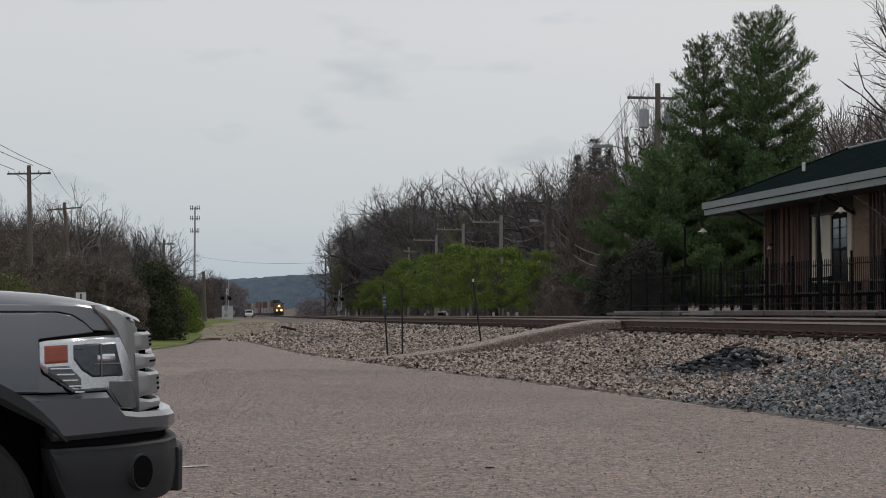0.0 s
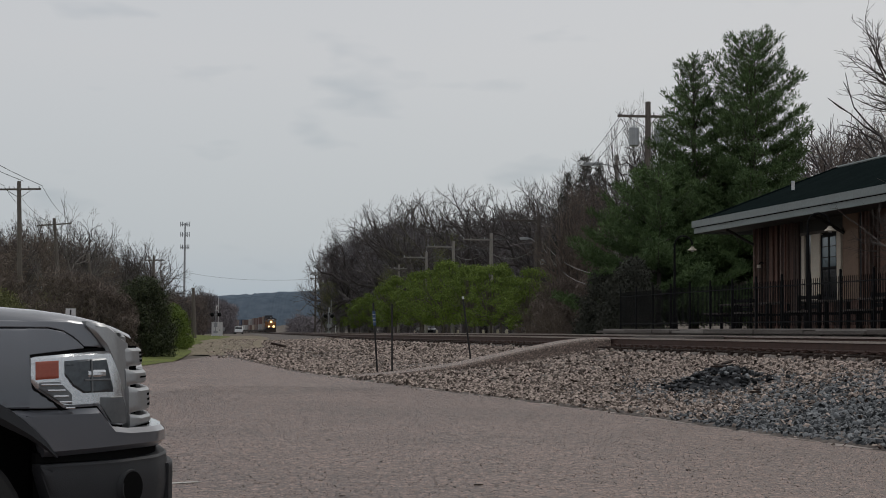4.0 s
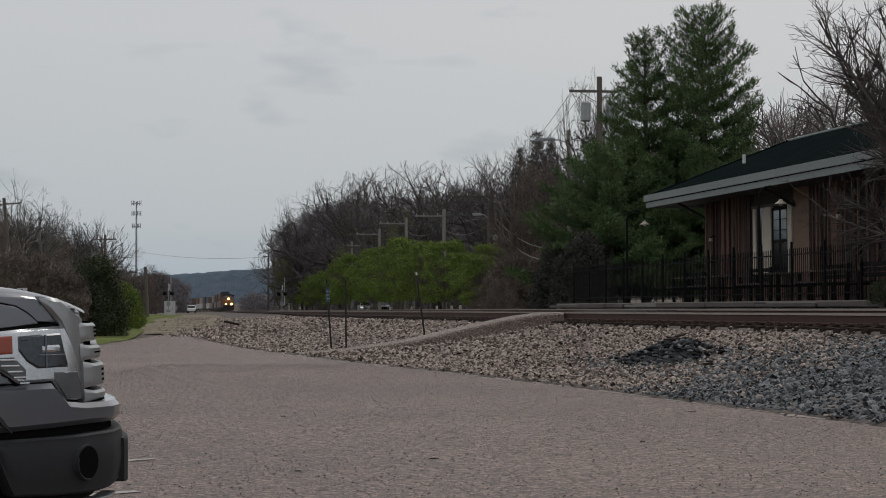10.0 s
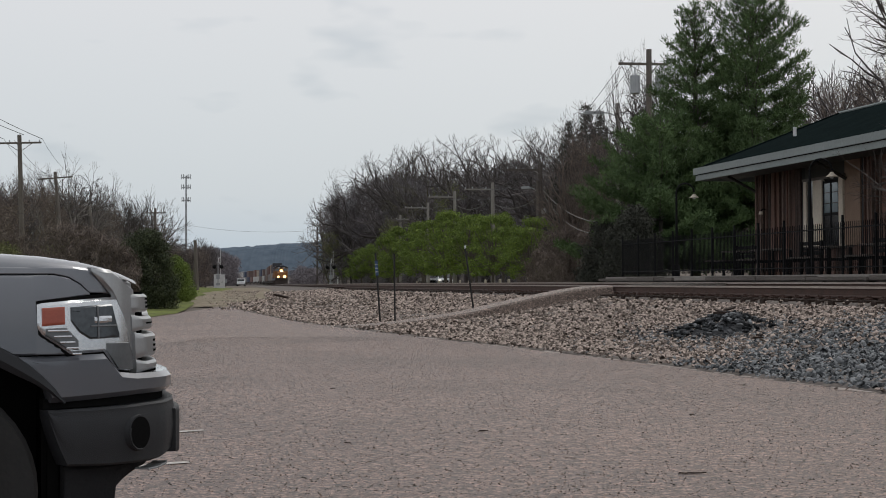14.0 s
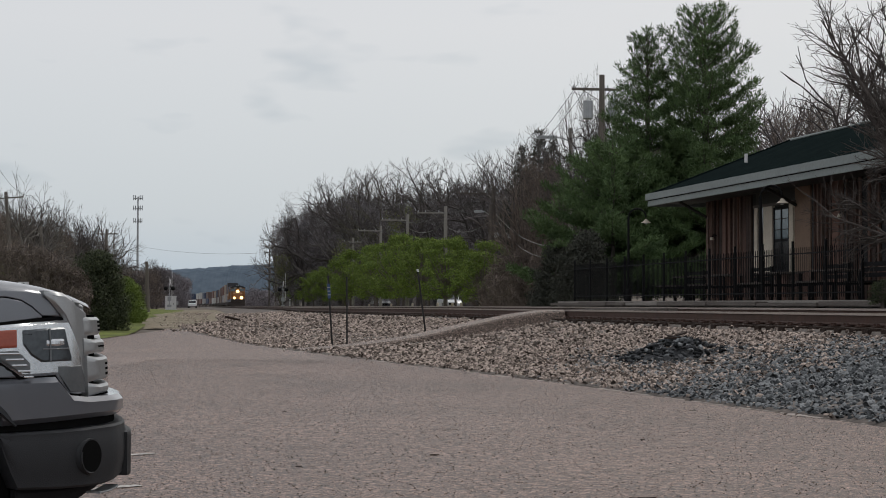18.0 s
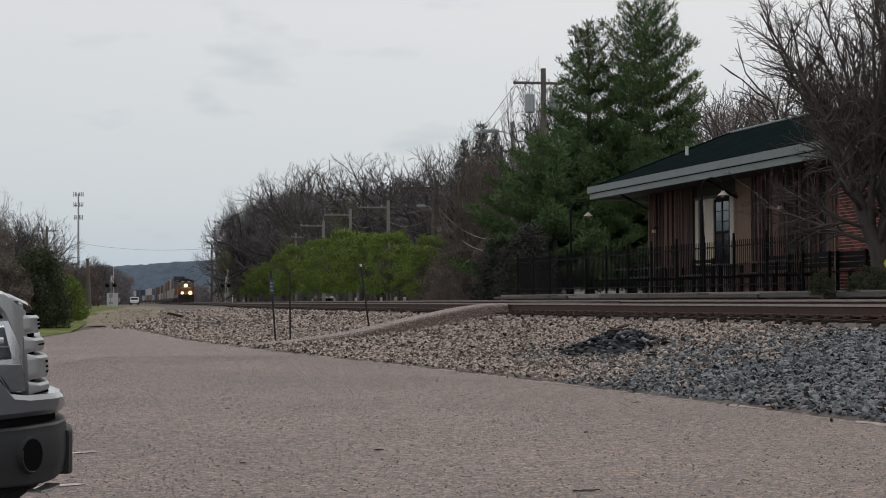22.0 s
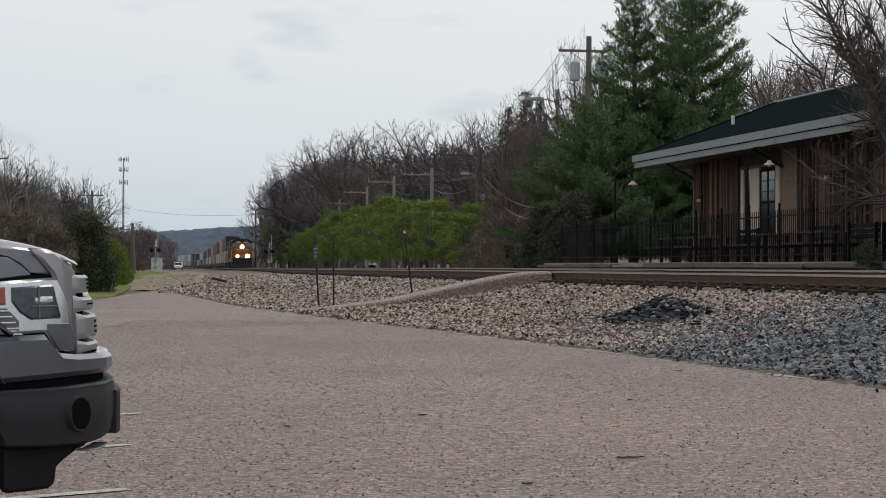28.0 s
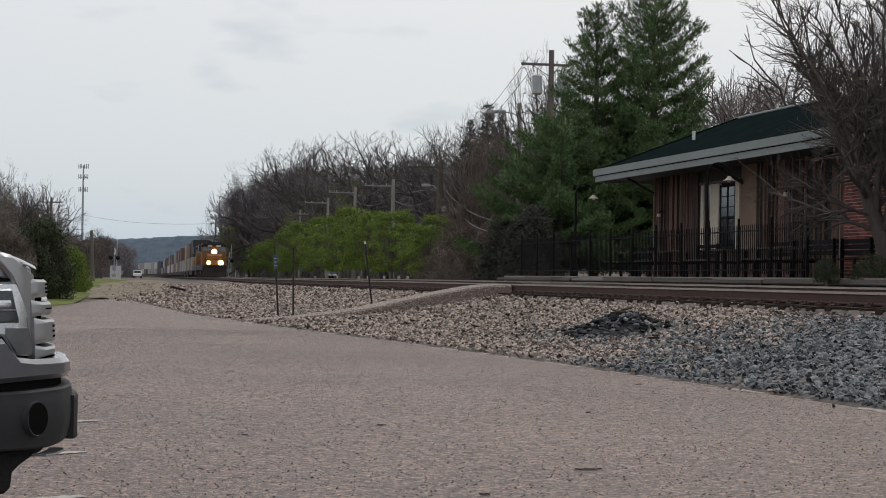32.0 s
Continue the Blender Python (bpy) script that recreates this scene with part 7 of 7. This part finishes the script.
def car(name, label, m, paint, lit, tall=1.5):
    c = thing(name, label, "car", m)
    body = part("body", prism([(0.0, 0.35), (-0.05, 0.7), (-0.9, 0.92), (-4.3, 0.98), (-4.6, 0.9), (-4.65, 0.4), (-4.5, 0.28), (-0.15, 0.26)], -0.9, 0.9, axis="y"), paint, c)
    part("cabin", prism([(-1.0, 0.9), (-1.75, tall - 0.05), (-2.2, tall), (-3.6, tall - 0.02), (-4.3, 0.95)], -0.78, 0.78, axis="y"), paint, c)
    part("windshield", prism([(-0.99, 0.93), (-1.72, tall - 0.1), (-1.69, tall - 0.09), (-0.95, 0.93)], -0.7, 0.7, axis="y"), M_GLASS_DARK, c, "dark windshield")
    for y in (-0.785, 0.775):
        part("side_window", prism([(-1.3, 0.98), (-1.85, tall - 0.12), (-3.5, tall - 0.12), (-4.0, 1.0)], y, y + 0.01, axis="y"), M_GLASS_DARK, c)
    for y in (-0.68, 0.68):
        part("headlight", box(-0.1, 0.02, y - 0.17, y + 0.17, 0.58, 0.72, 0.02), M_LAMP_CAR if lit else M_CHROME, c, "clear headlight")
    part("grille", box(-0.05, 0.015, -0.4, 0.4, 0.4, 0.62, 0.01), M_TRIM_SHADE, c)
    for x in (-0.85, -3.6):
        for y in (-0.82, 0.82):
            w = part("wheel", tube([(x, y - 0.1, 0.32), (x, y + 0.1, 0.32)], 0.32, 18), M_RUBBER, c)
            part("rim", tube([(x, y - 0.11, 0.32), (x, y + 0.11, 0.32)], 0.2, 14), M_SILVER, w)
    return c


TURN_R = math.degrees(math.atan2(-1, 0.137))  # towards the camera along the street


def street_pose(y):
    x = 25.0 - 0.137 * y
    return pose(x, y, ground_z(x, y) + 0.05, 0, 0, TURN_R)


white_car = car("white_car", "white car with lit lamps driving on the street", street_pose(371), M_CAR_WHITE, True)
car("parked_car", "dark car parked beside the street", pose(-5.6, 212, ground_z(-5.6, 212) + 0.05, 0, 0, TURN_R + 4), M_CAR_DARK, False, 1.55)
# box truck waiting at the far crossing
bt = thing("white_van", "white van standing beyond the crossing", "van", pose(-62.4, 452, ground_z(-62.4, 452) + 0.02, 0, 0, -84))
part("cargo_box", box(-3.2, 2.0, -1.0, 1.0, 0.5, 2.0, 0.1), M_WHITE, bt)
part("cab", prism([(2.05, 0.5), (2.05, 1.95), (2.6, 1.9), (3.1, 1.2), (3.7, 1.05), (3.75, 0.5)], -1.0, 1.0, axis="y"), M_WHITE, bt)
part("windshield", prism([(2.68, 1.82), (3.08, 1.26), (3.12, 1.28), (2.72, 1.86)], -0.9, 0.9, axis="y"), M_GLASS_DARK, bt)
for x in (-2.2, 3.1):
    for y in (-0.95, 0.95):
        part("wheel", tube([(x, y - 0.13, 0.42), (x, y + 0.13, 0.42)], 0.42, 16), M_RUBBER, bt)

# ---- freight train ----
M_LOCO_BLUE = mat("dark_blue_locomotive_paint", (0.03, 0.04, 0.075), (0.02, 0.026, 0.05), 0.5, 1.0, fine=8)
M_LOCO_YELLOW = mat("golden_yellow_locomotive_paint", (0.28, 0.118, 0.028), (0.15, 0.06, 0.02), 0.5, 1.0, fine=8)
M_LOCO_ROOF = mat("sooty_roof", (0.03, 0.032, 0.038), (0.02, 0.02, 0.024), 0.8, 1)
M_BOGIE = mat("grimy_bogie", (0.05, 0.036, 0.03), (0.03, 0.022, 0.02), 0.9, 2)
M_BOXES = [mat(n, c, tuple(0.7 * v for v in c), 0.6, 0.6, fine=5) for n, c in (("blue_container", (0.03, 0.045, 0.09)), ("grey_container", (0.30, 0.29, 0.285)), ("rust_container", (0.15, 0.075, 0.06)), ("white_container", (0.5, 0.49, 0.47)), ("brown_container", (0.13, 0.085, 0.075)), ("dark_container", (0.04, 0.04, 0.048)), ("tan_container", (0.34, 0.27, 0.21)))]


def locomotive(lead):
    L = thing("locomotive", "dark blue freight locomotive with golden yellow nose" + (" and lit headlights" if lead else ""), "locomotive")
    part("frame", box(-21.4, -0.2, -1.5, 1.5, 0.95, 1.5, 0.03), M_LOCO_BLUE, L)
    nose = part("nose", prism([(-0.9, 1.5), (-0.95, 2.75), (-1.25, 2.95), (-2.6, 3.0), (-2.6, 1.5)], -0.95, 0.95, axis="y"), M_LOCO_YELLOW, L, "golden yellow nose")
    cabp = part("cab", prism([(-2.3, 1.5), (-2.25, 3.1), (-2.45, 3.95), (-2.9, 4.25), (-5.0, 4.3), (-5.3, 3.9), (-5.3, 1.5)], -1.55, 1.55, axis="y"), M_LOCO_YELLOW, L, "golden yellow cab")
    part("cab_roof", prism([(-1.66, 3.92), (-1.62, 4.12), (-1.2, 4.36), (-0.5, 4.48), (0.5, 4.48), (1.2, 4.36), (1.62, 4.12), (1.66, 3.92), (1.5, 3.92), (1.1, 4.16), (-1.1, 4.16), (-1.5, 3.92)], -5.4, -2.1, axis="x"), M_LOCO_ROOF, cabp, "dark rounded cab roof with visor")
    part("headlight_housing", box(-2.25, -2.12, -0.5, 0.5, 3.0, 3.5, 0.04), M_LOCO_YELLOW, cabp)
    part("nose_door", box(-0.96, -0.9, -0.75, -0.15, 1.55, 2.7, 0.03), M_LOCO_YELLOW, nose)
    part("nose_band", box(-0.965, -0.9, -0.9, 0.9, 2.2, 2.3, 0.01), M_LOCO_BLUE, nose, "dark blue band")
    part("anticlimber", box(-0.4, 0.0, -1.5, 1.5, 1.42, 1.56, 0.02), M_LOCO_BLUE, L)
    for q in (-1.2, 1.2):
        st = part("step_well", box(-0.9, -0.2, q - 0.3, q + 0.3, 0.4, 1.4, 0.02), M_BOGIE, L)
        for k in range(3):
            part("step", box(-0.85, -0.15, q - 0.28, q + 0.28, 0.5 + 0.3 * k, 0.54 + 0.3 * k), M_LOCO_YELLOW, st, "yellow step edge")
    for q in (-0.55, 0.55):
        part("number_board", box(-2.3, -2.14, q - 0.28, q + 0.28, 3.9, 4.08, 0.01), M_WHITE, cabp, "pale number board")
    for q in (-1.4, -0.5, 0.5, 1.4):
        part("grab_rail", tube([(-0.12, q, 1.5), (-0.12, q, 2.5)], 0.025, 6), M_LOCO_YELLOW, L)
    part("front_rail", tube([(-0.12, -1.4, 2.5), (-0.12, -0.5, 2.5)], 0.025, 6), M_LOCO_YELLOW, L)
    part("front_rail", tube([(-0.12, 0.5, 2.5), (-0.12, 1.4, 2.5)], 0.025, 6), M_LOCO_YELLOW, L)
    for q in (-0.5, 0.5):
        part("air_horn", tube([(-3.4, q * 0.4, 4.46), (-2.9, q * 0.4, 4.56)], [0.04, 0.09], 8), M_GALV, cabp)
    for y0, y1 in ((-1.4, -1.02), (-0.95, -0.53), (0.53, 0.95), (1.02, 1.4)):
        part("cab_window", prism([(-2.2, 3.3), (-2.34, 3.85), (-2.4, 3.85), (-2.27, 3.3)], y0, y1, axis="y"), M_PANE, cabp, "cab window with painted sky reflection")
    for y in (-1.56, 1.55):
        part("side_window", box(-4.5, -3.2, y - 0.01, y + 0.02, 3.1, 3.75), M_GLASS_DARK, cabp)
    part("hood", box(-20.6, -5.3, -0.98, 0.98, 1.5, 4.1, 0.06), M_LOCO_BLUE, L, "dark blue long hood")
    part("radiator_wing", box(-20.2, -15.0, -1.5, 1.5, 3.5, 4.45, 0.08), M_LOCO_BLUE, L)
    part("exhaust_stack", box(-11.5, -9.0, -0.7, 0.7, 4.1, 4.75, 0.05), M_LOCO_ROOF, L)
    part("dynamic_brake", box(-8.8, -6.0, -1.25, 1.25, 3.6, 4.4, 0.06), M_LOCO_BLUE, L)
    part("plow", prism([(-0.35, 0.2), (0.05, 0.12), (-0.2, 0.95), (-0.6, 0.95)], -1.45, 1.45, axis="y"), M_BOGIE, L)
    part("pilot", box(-0.5, -0.12, -1.5, 1.5, 0.7, 1.5, 0.02), M_BOGIE, L)
    part("coupler", box(-0.15, 0.45, -0.15, 0.15, 0.75, 1.05, 0.03), M_BOGIE, L)
    for y in (-1.45, 1.45):
        part("handrail", tube([(-0.35, y, 1.5), (-0.35, y, 2.55), (-2.0, y, 2.6)], 0.025, 6), M_LOCO_YELLOW, L)
        part("walkway", box(-21, -1, y - 0.1, y + 0.1, 1.5, 1.55), M_LOCO_BLUE, L)
        part("side_rail", tube([(-5.5, y, 2.5), (-20.8, y, 2.5)], 0.02, 5), M_LOCO_YELLOW, L)
        for k in range(7):
            part("stanchion", tube([(-6 - 2.4 * k, y, 1.5), (-6 - 2.4 * k, y, 2.5)], 0.02, 5), M_LOCO_YELLOW, L)
    part("fuel_tank", box(-13.2, -8.8, -1.35, 1.35, 0.3, 0.95, 0.1), M_BOGIE, L)
    for x in (-4.2, -17.2):
        bg = part("bogie", box(x - 2.3, x + 2.3, -1.2, 1.2, 0.35, 0.9, 0.05), M_BOGIE, L)
        for k in (-1.7, 0, 1.7):
            for y in (-0.75, 0.75):
                part("wheel", tube([(x + k, y - 0.07, 0.52), (x + k, y + 0.07, 0.52)], 0.52, 16), M_BOGIE, bg)
    if lead:
        # lenses oversize, so the glare round each lamp is part of its shape
        for y, z, r, x in ((0.0, 3.25, 0.36, -2.06), (-0.76, 1.84, 0.27, -0.05), (0.76, 1.84, 0.36, -0.05)):
            lens = part("headlight", tube([(x - 0.15, y, z), (x, y, z), (x + 0.05, y, z)], [r, r, r * 0.6], 14), M_LAMP, L, "bright warm headlight")
    else:
        for y, z, r, x in ((0.0, 3.28, 0.2, -2.18), (-0.95, 1.78, 0.18, -0.32), (0.95, 1.78, 0.18, -0.32)):
            part("headlight", tube([(x - 0.15, y, z), (x, y, z)], r, 14), M_CHROME, L)
    return L


def ribbed_box(x0, x1, z0, z1):
    """A shipping container with corrugated sides."""
    bm = bmesh.new()
    n = int((x1 - x0) / 0.45)
    pts = []
    for k in range(n + 1):
        x = x0 + (x1 - x0) * k / n
        pts.append((x, 1.22 if k % 2 else 1.18))
    return prism(pts + [(x, -y) for x, y in reversed(pts)], z0, z1, bm)


def well_car(k):
    rnd = random.Random(k)
    C = thing("well_car", "intermodal well car with two stacked shipping containers", "railway car", group="well cars")
    long = 12.2 if k % 3 else 14.6
    part("well", box(-long / 2 - 0.3, long / 2 + 0.3, -1.4, 1.4, 0.35, 1.0, 0.04), M_BOGIE, C)
    for s in (-1, 1):
        part("platform_end", box(s * (long / 2 + 1.4) - 1.1, s * (long / 2 + 1.4) + 1.1, -1.3, 1.3, 0.85, 1.15, 0.03), M_BOGIE, C)
        bg = part("bogie", box(s * (long / 2 + 1.5) - 1.2, s * (long / 2 + 1.5) + 1.2, -1.1, 1.1, 0.35, 0.8, 0.05), M_BOGIE, C)
        for a in (-0.85, 0.85):
            for y in (-0.75, 0.75):
                part("wheel", tube([(s * (long / 2 + 1.5) + a, y - 0.07, 0.45), (s * (long / 2 + 1.5) + a, y + 0.07, 0.45)], 0.45, 14), M_BOGIE, bg)
    low, high = rnd.choice(M_BOXES), rnd.choice(M_BOXES)
    part("container", ribbed_box(-long / 2, long / 2, 0.5, 3.1), low, C, "corrugated steel container")
    if k % 5 != 3:
        top_long = 6.1 if k % 4 else 5.2
        part("container", ribbed_box(-top_long, top_long, 3.14, 5.75 - 0.25 * (k % 2)), high if k else M_BOXES[5], C, "corrugated steel container")
    return C, long + 6.4


TRAIN = [(locomotive(True), 0.0), (locomotive(False), 22.2)]
back = 44.6
for _k in range(27):
    _c, _l = well_car(_k)
    TRAIN.append((_c, back + _l / 2))
    back += _l


def motions():
    """The train comes along the track; a car drives along the street."""
    times = [0, 0.2, 0.4, 0.7, 1] + list(range(2, 32)) + [31.3, 31.6, 31.8, 32]
    for ob, behind in TRAIN:
        rows = []
        for t in times:
            y = 570 - 11.05 * t + behind * 0.991
            x, yy, z = along(y, 0, rail_z(y) + 0.037)
            rows.append((t, pose(x, yy, z, 0, 0, math.degrees(math.atan2(-1, -slope(y))))))
        walk(ob, rows)
    drive = ((0, 371), (4, 321), (8, 273), (12, 227), (14, 211), (17, 177), (18, 166), (19, 158), (20, 147), (21, 133), (22, 108), (22.4, 98), (22.8, 91), (23.2, 86), (24, 75), (26, 48), (29, 8), (32, -34))
    walk(white_car, [(t, street_pose(y)) for t, y in drive])


motions()
